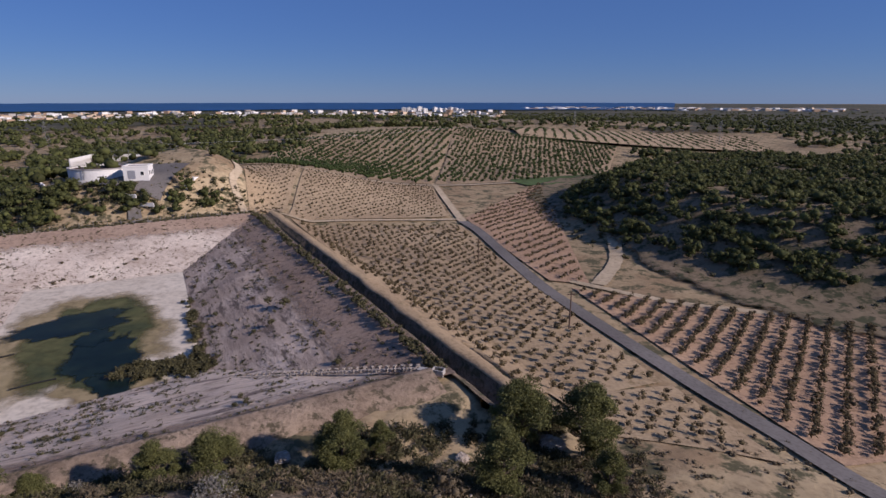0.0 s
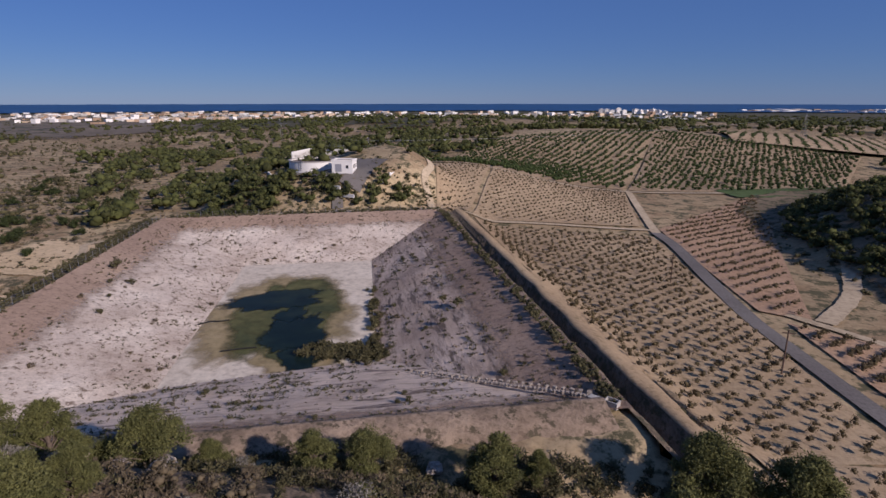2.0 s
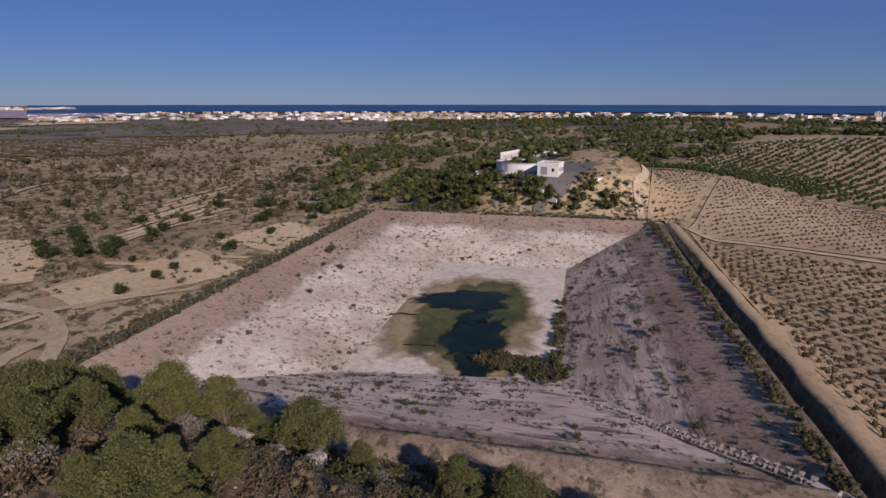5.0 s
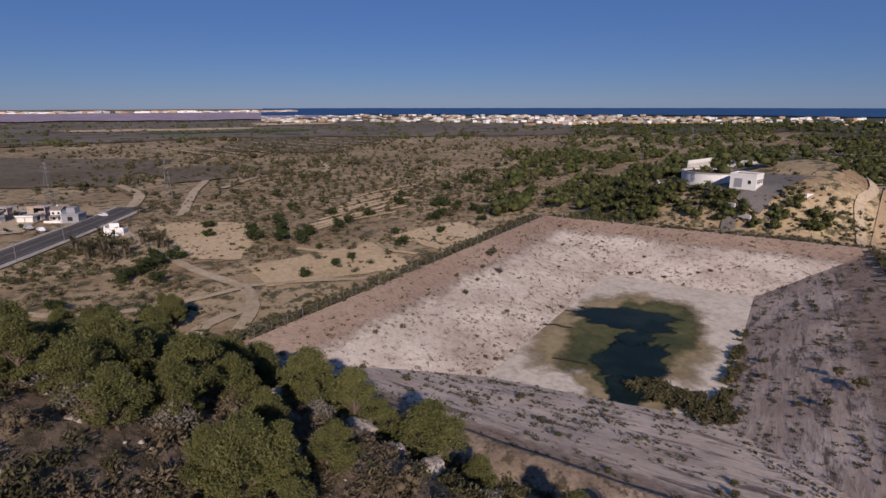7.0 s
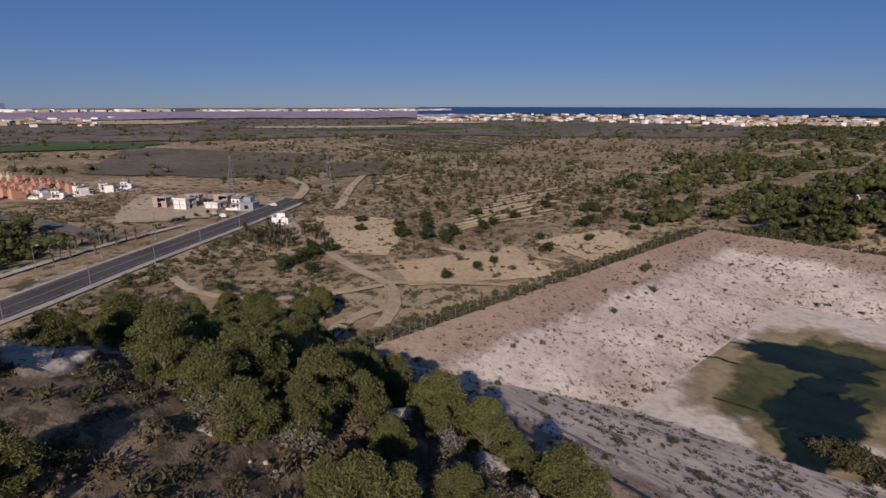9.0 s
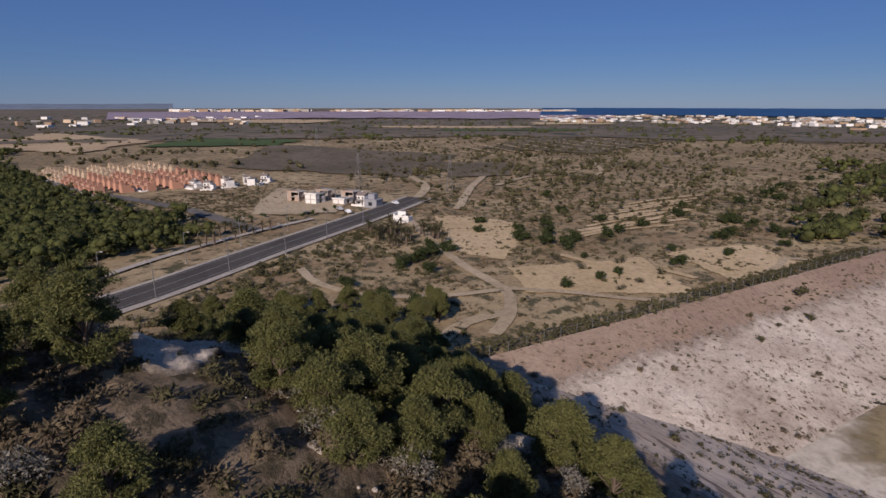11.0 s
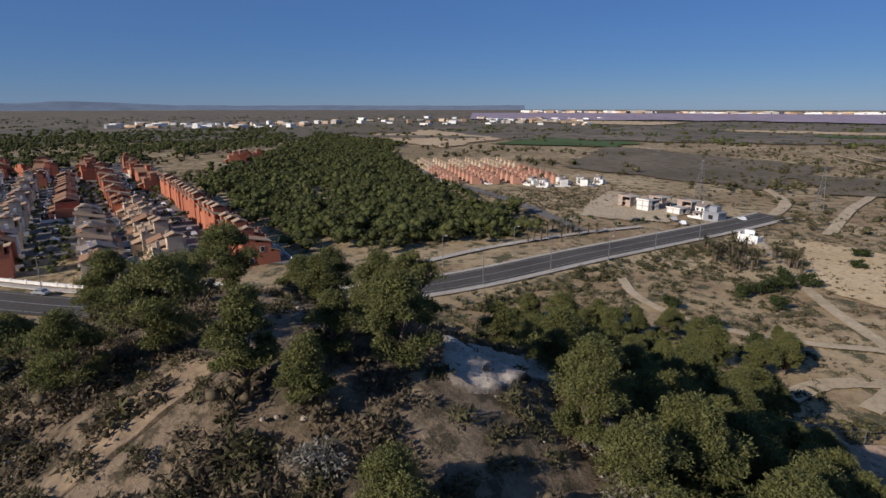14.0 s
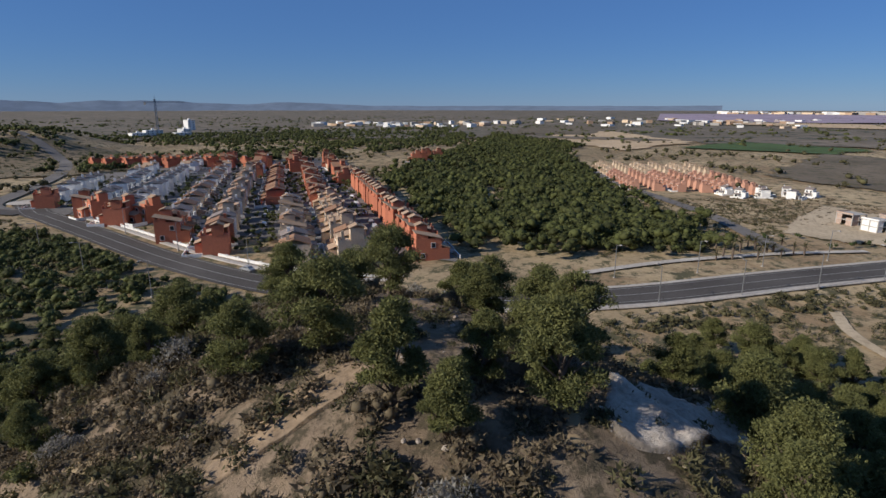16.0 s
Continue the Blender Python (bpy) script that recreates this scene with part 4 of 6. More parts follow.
mass("plain_bushes", tuft, RNG.uniform(0.5, 1.3, len(tuft)), RNG.uniform(0.8, 2.2, len(tuft)), M_DARKSCRUB, "small dark bushes over the sandy plain", 17, 22, 2, 0.2, "bushes", up=0.4)

# bushes in and round the reservoir
def bank_point(k, t, s):
    a, b = lerp(RIM[k], RIM[(k + 1) % 4], t), lerp(POND[k], POND[(k + 1) % 4], t)
    x, y = lerp(a, b, s)
    return x, y, RIM_Z + (POND_Z - RIM_Z) * s


BANK_BUSH = [shrub(61, 1.0, 1.6, M_DRY, "small brown weed bush on the reservoir bank"), shrub(62, 1.5, 2.2, M_DARKSCRUB, "grey green bush on the reservoir bank")]
for k in range(90):
    side = (3, 3, 1, 2, 1, 0)[k % 6]
    x, y, z = bank_point(side, RNG.random(), RNG.uniform(0.1, 0.97))
    stand(BANK_BUSH[k % 3 == 2], x, y, RNG.uniform(0.3, 0.8), k, z=z)
for x, y, s in ((-104.5, 89.5, 1.5), (-29.5, 96.5, 1.2), (-33, 99, .9), (-30, 90, .8), (-96, 86, .9), (-98.5, 83, .7), (-88, 72, .8), (-93, 78, .6)):
    stand(BANK_BUSH[1], x, y, s, x, z=RIM_Z - 8 * float(np.clip(inside(x, y, RIM) / 30, 0, 1)))
pts = []
for k in range(2600):
    side = int(RNG.integers(0, 4))
    pts.append(bank_point(side, RNG.random(), RNG.uniform(0.03, 1.0) ** 0.8))
pts = np.array(pts)
keep = np.array([noise.noise((p[0] / 8, p[1] / 8, 5)) > -0.12 for p in pts])
pts = pts[keep]
mass("bank_tufts", pts[:, :2], RNG.uniform(0.12, 0.4, len(pts)), RNG.uniform(0.2, 0.75, len(pts)), M_DRY, "dry weeds dotted over the reservoir bank", 18, 12, 2, 0.22, "weeds", z=pts[:, 2], up=0.3)
pts = []
for side, n in ((0, 1500), (1, 1500), (2, 500), (3, 900)):
    for k in range(n):
        level = (0.12 + 0.11 * int(RNG.integers(0, 8)) + RNG.normal(0, 0.018)) if side < 2 else RNG.uniform(0.05, 1.0)
        pts.append(bank_point(side, RNG.random(), min(0.98, max(0.03, level))))
pts = np.array(pts)
pts = pts[np.array([noise.noise((p[0] / 6, p[1] / 6, 9)) > -0.1 for p in pts])]
mass("bank_weeds_dark", pts[:, :2], RNG.uniform(0.15, 0.6, len(pts)), RNG.uniform(0.3, 1.0, len(pts)), M_DARKSCRUB, "dark weeds in rows along the reservoir bank", 35, 18, 2, 0.24, "weeds", z=pts[:, 2], up=0.3, core=0.5)
reeds = np.vstack([np.column_stack([-52 + 9 * RNG.random(150) + np.linspace(0, 9, 150), 76 + 6 * RNG.random(150) + np.linspace(0, 4, 150)]),
                   np.array([lerp(POND[1], POND[2], RNG.random() ** 1.6 * 0.6) for _ in range(70)]) + RNG.normal(0, 0.6, (70, 2))])
mass("reeds", reeds, RNG.uniform(0.6, 1.7, len(reeds)), RNG.uniform(0.7, 1.6, len(reeds)), M_DARKSCRUB, "dark reeds along the pond's edge", 19, 60, 2, 0.3, "reeds", z=np.full(len(reeds), POND_Z + 0.1), up=0.45)
# hedge between reservoir and ditch, weeds outside the other rims
hedge = []
for k, lo, hi, n in ((1, -0.6, 1.2, 420), (2, -3.5, -0.6, 330), (3, -5.5, -0.8, 620)):
    (ax, ay), (bx, by) = RIM[k], RIM[(k + 1) % 4]
    ln = math.hypot(bx - ax, by - ay)
    t, o = RNG.random(n), RNG.uniform(lo, hi, n)
    hedge.append(np.column_stack([ax + (bx - ax) * t - (by - ay) / ln * o, ay + (by - ay) * t + (bx - ax) / ln * o]))
hedge = np.vstack(hedge)
mass("rim_weeds", hedge, RNG.uniform(0.4, 1.3, len(hedge)), RNG.uniform(0.6, 1.6, len(hedge)), M_DARKSCRUB, "dark weeds and bramble along the reservoir rim", 20, 26, 2, 0.2, "weeds",
     z=np.full(len(hedge), RIM_Z - 0.1), up=0.4)

bk = np.vstack([scatter(RNG, [(-60, -400), (-290, -395), (-300, -470), (-80, -520)], 420), scatter(RNG, [(-30, -600), (-420, -620), (-480, -900), (-60, -900)], 900), scatter(RNG, [(-250, -400), (-470, -440), (-560, -560), (-330, -560)], 500)])
bk = away(clumpy(bk, 35, 17.0, -0.15), [(-36, -262), (-42, -330), (-72, -420), (-85, -520), (-60, -620)], 8)
mass("back_trees", bk, RNG.uniform(3, 7, len(bk)), RNG.uniform(4, 8, len(bk)), M_WOOD_FAR, "dark trees on the rise behind the estate", 23, 40, 3, 0.16, "trees")
bk = scatter(RNG, [(0, -90), (-40, -150), (-30, -330), (60, -300)], 700)
bk = away(bk, ROAD_S, 12)
mass("verge_scrub", bk, RNG.uniform(0.6, 2.5, len(bk)), RNG.uniform(1, 3.4, len(bk)), M_DARKSCRUB, "dark scrub beside the main road", 24, 36, 3, 0.18, "scrub", up=0.4)
bk = np.vstack([scatter(RNG, [(-60, -300), (-90, -290), (-110, -430), (-70, -430)], 160), scatter(RNG, [(-100, -60), (-112, -30), (-200, 10), (-215, -2)], 260)])
bk = away(bk, ROAD_S, 10.5)
mass("verge_scrub", bk, RNG.uniform(0.5, 1.8, len(bk)), RNG.uniform(1, 2.6, len(bk)), M_DARKSCRUB, "low scrub beside the main road", 25, 36, 3, 0.18, "scrub", up=0.4)
bk = clumpy(scatter(RNG, [(-225, -70), (-262, -105), (-330, -70), (-285, 10)], 1100), 9, 2.2, -0.2)
mass("waste_tufts", bk, RNG.uniform(0.3, 0.9, len(bk)), RNG.uniform(0.6, 1.8, len(bk)), M_DRY, "dry tufts on waste ground", 26, 16, 2, 0.22, "tufts", up=0.35)

sc = away(off_tracks(scatter(RNG, [(-92, -48), (-96, 26), (-205, 24), (-190, -12)], 1500)), ROAD_S, 8.5)
sc = clumpy(sc, 8, 83.0, -0.2)
mass("plain_scrub", sc, RNG.uniform(0.4, 1.5, len(sc)), RNG.uniform(0.7, 2.4, len(sc)), M_DARKSCRUB, "olive brown scrub between hill and main road", 40, 32, 3, 0.2, "scrub", up=0.4, core=0.4)
sc = clumpy(away(scatter(RNG, [(-150, -72), (-196, -44), (-300, -60), (-262, -118)], 1500), ROAD_S, 9), 9, 87.0, -0.2)
mass("waste_scrub", sc, RNG.uniform(0.3, 1.1, len(sc)), RNG.uniform(0.6, 2.0, len(sc)), M_DARKSCRUB, "brown scrub on the waste ground by the road", 41, 24, 2, 0.22, "scrub", up=0.38, core=0.45)
pl = clumpy(polar(RNG, 3400, 48, 92, 150, 620, 0.8), 22, 27.0, 0.05)
pl = pl[inside(pl[:, 0], pl[:, 1], RIM) < -4]
pl = away(away(pl, ROAD_S, 11), [(-217, 13), (-176, 22), (-148, 30), (-130, 37)], 4)
pl = pl[inside(pl[:, 0], pl[:, 1], [(-126, 38), (-122, 80), (-160, 82), (-145, 36)]) < 0]
pl = off_tracks(pl)
mass("plain_scrub", pl, RNG.uniform(0.5, 1.6, len(pl)), RNG.uniform(0.8, 2.6, len(pl)), M_DARKSCRUB, "olive scrub dotted over the plain", 27, 18, 2, 0.22, "scrub", up=0.4)
ts = scatter(RNG, [(-142, 146), (-72, 162), (-62, 190), (-145, 170)], 700)
ts = ts[inside(ts[:, 0], ts[:, 1], [(-127, 170), (-84, 167), (-82, 214), (-133, 214)]) < 0]
mass("terrace_scrub", ts, RNG.uniform(0.4, 1.2, len(ts)), RNG.uniform(0.8, 2.4, len(ts)), M_DARKSCRUB, "dry scrub on the slope below the tank", 28, 30, 2, 0.22, "scrub", up=0.4)

hs = clumpy(scatter(RNG, [(-34, -36), (10, -42), (12, 14), (-24, 6)], 1700), 6, 51.0, -0.25)
mass("heath", hs[::2], RNG.uniform(0.5, 1.4, len(hs))[::2], RNG.uniform(0.9, 2.2, len(hs))[::2], M_DRY, "tall brown heath on the hill's flank", 31, 110, 4, 0.2, "heath", up=0.38, core=0.28)
hs = clumpy(scatter(RNG, [(-40, -40), (10, -46), (12, 10), (-28, 4)], 700), 7, 57.0, -0.1)
mass("heath", hs[::2], RNG.uniform(0.6, 1.5, len(hs))[::2], RNG.uniform(0.9, 2.2, len(hs))[::2], M_DARKSCRUB, "dark heath bushes on the hill's flank", 32, 110, 4, 0.2, "heath", up=0.38, core=0.28)
vt = away(scatter(RNG, [(-8, -80), (40, -70), (50, -290), (-22, -260)], 260), ROAD_S, 14)
mass("verge_trees", vt, RNG.uniform(2.5, 5, len(vt)), RNG.uniform(3, 6, len(vt)), M_WOOD_FAR, "dark green trees beside the main road", 33, 70, 3, 0.15, "trees")
ht = scatter(RNG, [(-20, -400), (-150, -400), (-170, -550), (0, -560)], 420)
ht = away(ht, [(-36, -262), (-42, -330), (-72, -420), (-85, -520), (-60, -620)], 8)
mass("back_scrub", ht, RNG.uniform(0.8, 2.6, len(ht)), RNG.uniform(1.2, 3.6, len(ht)), M_DARKSCRUB, "brown scrub behind the estate", 34, 30, 2, 0.2, "scrub", up=0.4)


pt = polar(RNG, 1500, 46, 94, 225, 760, 0.9)
pt = away(pt[inside(pt[:, 0], pt[:, 1], RIM) < -30], ROAD_S, 14)
pt = off_tracks(clumpy(pt, 34, 61.0, -0.15))
pt = pt[(np.hypot(pt[:, 0] + 255, pt[:, 1] + 15) > 45)]
mass("plain_trees", pt, RNG.uniform(1.4, 3.2, len(pt)), RNG.uniform(1.8, 4.2, len(pt)), M_DARKSCRUB, "small olive and almond trees over the dry plain", 36, 30, 3, 0.18, "trees", up=0.45)
bt = np.vstack([scatter(RNG, [(-220, -470), (-560, -520), (-760, -820), (-200, -900)], 1300), scatter(RNG, [(-60, -430), (-200, -400), (-220, -440), (-70, -480)], 170), scatter(RNG, [(20, -520), (-90, -520), (-120, -760), (60, -760)], 420)])
bt = away(clumpy(bt, 40, 71.0, -0.25), [(-36, -262), (-42, -330), (-72, -420), (-85, -520), (-60, -620)], 7)
mass("back_trees", bt, RNG.uniform(3, 6.5, len(bt)), RNG.uniform(4, 8, len(bt)), M_WOOD_FAR, "dark pines on the rising ground behind the estate", 37, 40, 3, 0.16, "trees")


# ---- ditch beside the reservoir ----
def ditch():
    (ax, ay), (bx, by) = RIM[1], RIM[2]
    ln = math.hypot(bx - ax, by - ay)
    ux, uy = (bx - ax) / ln, (by - ay) / ln
    n, v = 70, []
    for i in range(n):
        t = -14 + (ln + 16) * i / (n - 1)
        deep = 3.3 * (1 - 0.8 * min(1, max(0, t) / ln))
        for o, z in ((0.4, 15.95), (1.4, 15.7), (2.2, 16 - deep), (3.4, 15.8 - deep), (4.1, 15.8), (5.0, 16.0), (7.0, 15.3), (8.2, 14.2)):
            w = 0.35 * noise.fractal((t * 0.15, o * 0.3, 2), 0.9, 2.1, 3)
            v.append((ax + ux * t + uy * (o + w), ay + uy * t - ux * (o + w), z + 0.4 * w))
    tagged(new("ditch", mesh_of("ditch", v, grid_faces(8, n), [M_DITCH, M_VINE], face_mat=[int(k % 7 > 3) for k in range(7 * (n - 1))])), "deep earth ditch between reservoir and vineyard", "ditch", kind="structure")


ditch()

# ---- fields ----
V_LEFT = [(10, 62), (31.5, 72), (6, 184), (-48, 171)]
V_FOOT = [(17, 57), (37.5, 52), (32.5, 71), (13, 65)]
V_RIGHT = [(44.5, 53), (102, 72), (90, 96), (29, 119)]
V_MID = [(25, 124), (34, 122), (50, 285), (8, 196)]
V_TOP = [(-50, 176), (2, 198), (-5, 264), (-62, 250)]
V_DOME = [(-63, 178), (-52, 177), (-64, 252), (-86, 240)]
V_FAR = [(-100, 240), (-6, 272), (10, 470), (-120, 420)]
V_FARR = [(-4, 272), (90, 305), (130, 420), (10, 470)]
V_BACK = [(60, 440), (250, 420), (300, 560), (60, 600)]
for q in (V_LEFT, V_FOOT, V_RIGHT, V_MID, V_TOP, V_DOME):
    quad_patch("field", q, M_REDVINE if q is V_MID or q is V_RIGHT else M_VINE, 3.0, label="tan tilled vineyard soil", category="field")
for q in (V_FAR, V_FARR, V_BACK):
    quad_patch("field", q, M_VINE, 6.0, 1.4 if q is V_BACK else 0.0, label="tan orchard soil on the rise", category="field")
quad_patch("field", [(40, 268), (88, 288), (92, 318), (30, 292)], M_GREEN, 6.0, 0.2, "dark green crop strip below the orchard", "field")


def row_points(quad, along, across, turn, rng, jitter=0.12, skip=0.04):
    """Plants in straight rows inside a quad: spacing along and across, rows turned by degrees."""
    q = np.array(quad, float)
    c = q.mean(0)
    r = np.max(np.hypot(*(q - c).T)) + 5
    i, j = np.meshgrid(np.arange(-r, r, along), np.arange(-r, r, across))
    a = radians(turn)
    u, v = i.ravel(), j.ravel()
    p = np.column_stack([c[0] + u * math.cos(a) - v * math.sin(a), c[1] + u * math.sin(a) + v * math.cos(a)])
    p += rng.normal(0, jitter, p.shape)
    p = p[(inside(p[:, 0], p[:, 1], quad) > 1.0) & (rng.random(len(p)) > skip)]
    return p


def vines(quad, along, across, turn, h, w, mat, label, seed, leaves=26, nl=2, leaf=0.24):
    p = row_points(quad, along, across, turn, RNG)
    z = land(p[:, 0], p[:, 1]) + lift_at(p[:, 0], p[:, 1])
    mass("vines", p, RNG.uniform(0.7, 1.2, len(p)) * h, RNG.uniform(0.75, 1.2, len(p)) * w, mat, label, seed, leaves, nl, leaf, "vines", z=z, up=0.5, squash=0.9)


vines(V_LEFT, 2.5, 2.5, 60, 1.3, 1.35, M_VINELEAF, "low pruned vines in rows on tan soil", 71, 40)
vines(V_RIGHT, 0.8, 3.2, 54, 1.3, 1.25, M_VINELEAF, "trellised dry vines in long straight rows", 72, 40)
vines(V_FOOT, 2.4, 2.4, 60, 1.1, 1.2, M_VINELEAF, "low pruned vines at the vineyard's foot", 73, 40)
vines(V_MID, 1.5, 4.0, 51, 1.4, 1.3, M_VINELEAF, "vines in straight rows beside the lane", 74, 30)
vines(V_TOP, 2.4, 2.8, 62, 1.2, 1.15, M_VINELEAF, "vines in rows above the lane", 75, 24)
vines(V_DOME, 2.4, 2.8, 70, 1.2, 1.1, M_VINELEAF, "vines in rows on the rounded slope", 76, 24)
vines(V_FAR, 4.2, 5.0, 78, 2.6, 3.1, M_CITRUS, "round green orchard trees in rows on the rise", 77, 40, 3, 0.16)
vines(V_FARR, 4.0, 5.2, 28, 2.6, 3.0, M_CITRUS, "green orchard trees in rows across the slope", 78, 40, 3, 0.16)
vines(V_BACK, 4.0, 8.0, 80, 2.4, 3.6, M_CITRUS, "far orchard rows of green trees", 79, 24, 2, 0.16)
edge = scatter(RNG, [(8, 44), (46, 40), (40, 66), (8, 60)], 260)
mass("field_weeds", edge, RNG.uniform(0.2, 0.6, len(edge)), RNG.uniform(0.4, 1.1, len(edge)), M_DRY, "dry weeds at the foot of the vineyard", 80, 26, 2, 0.2, "weeds", up=0.35)

# tracks, sandy ground and distant fields
ribbon("track", [(-52, 174), (-20, 186), (7, 194)], 2.6, M_TRACK, 0.05, label="dirt track between the vineyards", category="track")
ribbon("track", [(-64, 251), (-35, 258), (-4, 268), (40, 284), (86, 300)], 4.0, M_TRACK, 0.06, label="dirt track below the orchard", category="track")
ribbon("track", [(-62, 172), (-66, 180), (-72, 190), (-74, 202), (-82, 216)], 3.0, M_TRACK, 0.08, label="pale dirt track climbing to the vineyard dome", category="track")
ribbon("track", [(-118, 139), (-92, 154), (-75, 165), (-54, 175)], 4.5, M_TRACK, 0.06, label="pale dirt track behind the reservoir", category="track")
ribbon("track", [(36, 122), (47, 145), (53, 176), (55, 220), (58, 280)], 4.5, M_TRACK, 0.05, label="dirt track round the wooded hill", category="track")
ribbon("track", [(30, 124), (47, 112), (59, 107), (74, 103), (92, 97), (122, 84)], 3.0, M_TRACK, 0.05, label="dirt track at the wooded hill's foot", category="track")
ribbon("track", [(-217, 13), (-176, 22), (-148, 30), (-130, 37), (-116, 36), (-104, 31)], 3.6, M_TRACK, 0.06, label="pale dirt track over the sandy plain", category="track")
ribbon("track", [(-131, 37), (-127, 52), (-121, 72), (-133, 98), (-146, 114), (-152, 121), (-142, 134), (-128, 146)], 2.6, M_TRACK, 0.07, label="pale footpath beside the reservoir", category="track")
ribbon("track", [(-130, 37), (-126, 20), (-128, 4), (-138, -8), (-150, -14)], 3.0, M_TRACK, 0.06, label="pale dirt track to the main road", category="track")
ribbon("track", [(-116, 36), (-110, 26), (-100, 20)], 4.0, M_TRACK, 0.06, label="short dirt track to the hill", category="track")
ribbon("track", [(-160, 58), (-150, 66), (-144, 80), (-136, 86)], 3.0, M_SAND, 0.06, label="sandy path between the carobs", category="track")
ribbon("track", [(-232, 34), (-290, 45), (-360, 60), (-400, 40)], 5.0, M_TRACK, 0.06, label="dirt track over the plain", category="track")
ribbon("track", [(-262, 18), (-300, 22), (-350, 10), (-420, -30)], 6.0, M_TRACK, 0.06, label="pale dirt road beyond the building site", category="track")
ribbon("track", [(-300, 60), (-340, 90), (-345, 130), (-420, 150)], 4.0, M_TRACK, 0.06, label="winding dirt track over the plain", category="track")
quad_patch("sand", [(-126, 40), (-121, 84), (-160, 84), (-147, 38)], M_SAND, 3.0, 0.0, "bare sandy ground terrace", "sand", 1.5)
quad_patch("sand", [(-170, 24), (-150, 40), (-205, 62), (-225, 20)], M_SAND, 4.0, 0.0, "bare sandy ground among trees", "sand", 3)
quad_patch("sand", [(-122, 88), (-131, 118), (-172, 126), (-162, 86)], M_SAND, 4.0, 0.0, "bare sandy ground beside the reservoir", "sand", 4)
quad_patch("field", [(-300, -60), (-286, 0), (-228, -12), (-216, -50)], M_TRACK, 6.0, 0.0, "bare levelled ground of a building site", "ground", 3)
quad_patch("field", [(-380, -120), (-320, 20), (-480, 70), (-640, -150)], M_PLOUGH, 10, 0.1, "dark brown fallow field", "field", 4)
quad_patch("field", [(-330, 35), (-335, 75), (-420, 95), (-430, 20)], M_PLOUGH, 8, 0.1, "brown fallow field beside the track", "field", 4)
quad_patch("field", [(-560, -470), (-480, -255), (-680, -260), (-900, -560)], M_BEIGE, 14, 0.3, "pale beige stubble field", "field", 6)
quad_patch("field", [(-560, -260), (-590, -120), (-700, -100), (-730, -260)], M_GREEN, 14, 0.3, "dark green crop field", "field", 5)
quad_patch("field", [(-1000, -60), (-1020, 260), (-1120, 240), (-1110, -80)], M_BEIGE, 24, 0.6, "pale salt flat by the lagoon", "field", 12)
quad_patch("field", [(-880, 60), (-870, 300), (-960, 320), (-990, 40)], M_GREEN, 24, 0.5, "dark green irrigated field", "field", 12)
quad_patch("field", [(-1160, 250), (-1130, 420), (-1250, 480), (-1330, 280)], M_SAND, 24, 0.8, "pale quarry ground on the plain", "ground", 10)
quad_patch("field", [(-640, -560), (-700, -430), (-1050, -600), (-1000, -800)], M_PLOUGH, 20, 0.4, "dark ploughed field on the plain", "field", 8)
quad_patch("field", [(-1300, -500), (-1250, -200), (-1500, -150), (-1600, -600)], M_BEIGE, 30, 1.0, "pale field on the plain", "field", 15)
quad_patch("field", [(-560, 70), (-480, 170), (-640, 330), (-760, 180)], M_PLOUGH, 14, 0.3, "brown orchard ground with pale terraces", "field", 5)
for k in range(9):
    a, b = lerp((-490, 90), (-560, 270), k / 8), lerp((-600, 60), (-700, 240), k / 8)
    ribbon("terrace", [a, lerp(a, b, 0.5), b], 3.2, M_SAND, 0.5, label="pale terrace strip in the old orchard", category="terrace", step=12)
gp = scatter(RNG, [(-480, 60), (-470, 190), (-660, 320), (-740, 160)], 700)
mass("terrace_trees", gp, RNG.uniform(1.5, 3, len(gp)), RNG.uniform(2, 4, len(gp)), M_DARKSCRUB, "small trees on the orchard terraces", 81, 10, 2, 0.2, "orchard")


for k in range(10):
    a = (-176 - 7 * k, 62 + 5 * k)
    ribbon("terrace", [a, (a[0] - 14, a[1] + 22 + 2 * (k % 3)), (a[0] - 22 - 3 * (k % 4), a[1] + 48 + 4 * (k % 2))], 2.6 + 0.5 * (k % 3), M_SAND, 0.04, label="pale sandy terrace among the almond trees", category="terrace", step=5)


# ---- buildings ----
M_TILE = plain("roof_tiles", (0.30, 0.17, 0.10), vary=0.35, scale=4, spread=0.12)
M_TILE_LIGHT = plain("pale_roof_tiles", (0.42, 0.29, 0.19), vary=0.3, scale=4, spread=0.12)
M_TILE_SALMON = plain("salmon_roof_tiles", (0.52, 0.29, 0.20), vary=0.3, scale=4, spread=0.1)
M_TILE_GREY = plain("grey_roof_tiles", (0.27, 0.22, 0.19), vary=0.3, scale=4, spread=0.1)
M_BLOCK = plain("raw_block_wall", (0.45, 0.33, 0.26), vary=0.35, scale=2)
M_STEEL = plain("galvanised_steel", (0.36, 0.36, 0.36), 0.45, 0.15, 4, 0.8)
M_RUST = plain("rusty_wood", (0.12, 0.08, 0.06), vary=0.3)
M_CAR = plain("car_paint", (0.55, 0.55, 0.55), 0.25, 0.05, spread=0.6)
M_RUBBER = plain("tyre_rubber", (0.02, 0.02, 0.02), 0.8)
M_BLUE = plain("crane_paint", (0.10, 0.14, 0.20), 0.5)
M_DOOR = plain("painted_door", (0.30, 0.30, 0.32), 0.5)

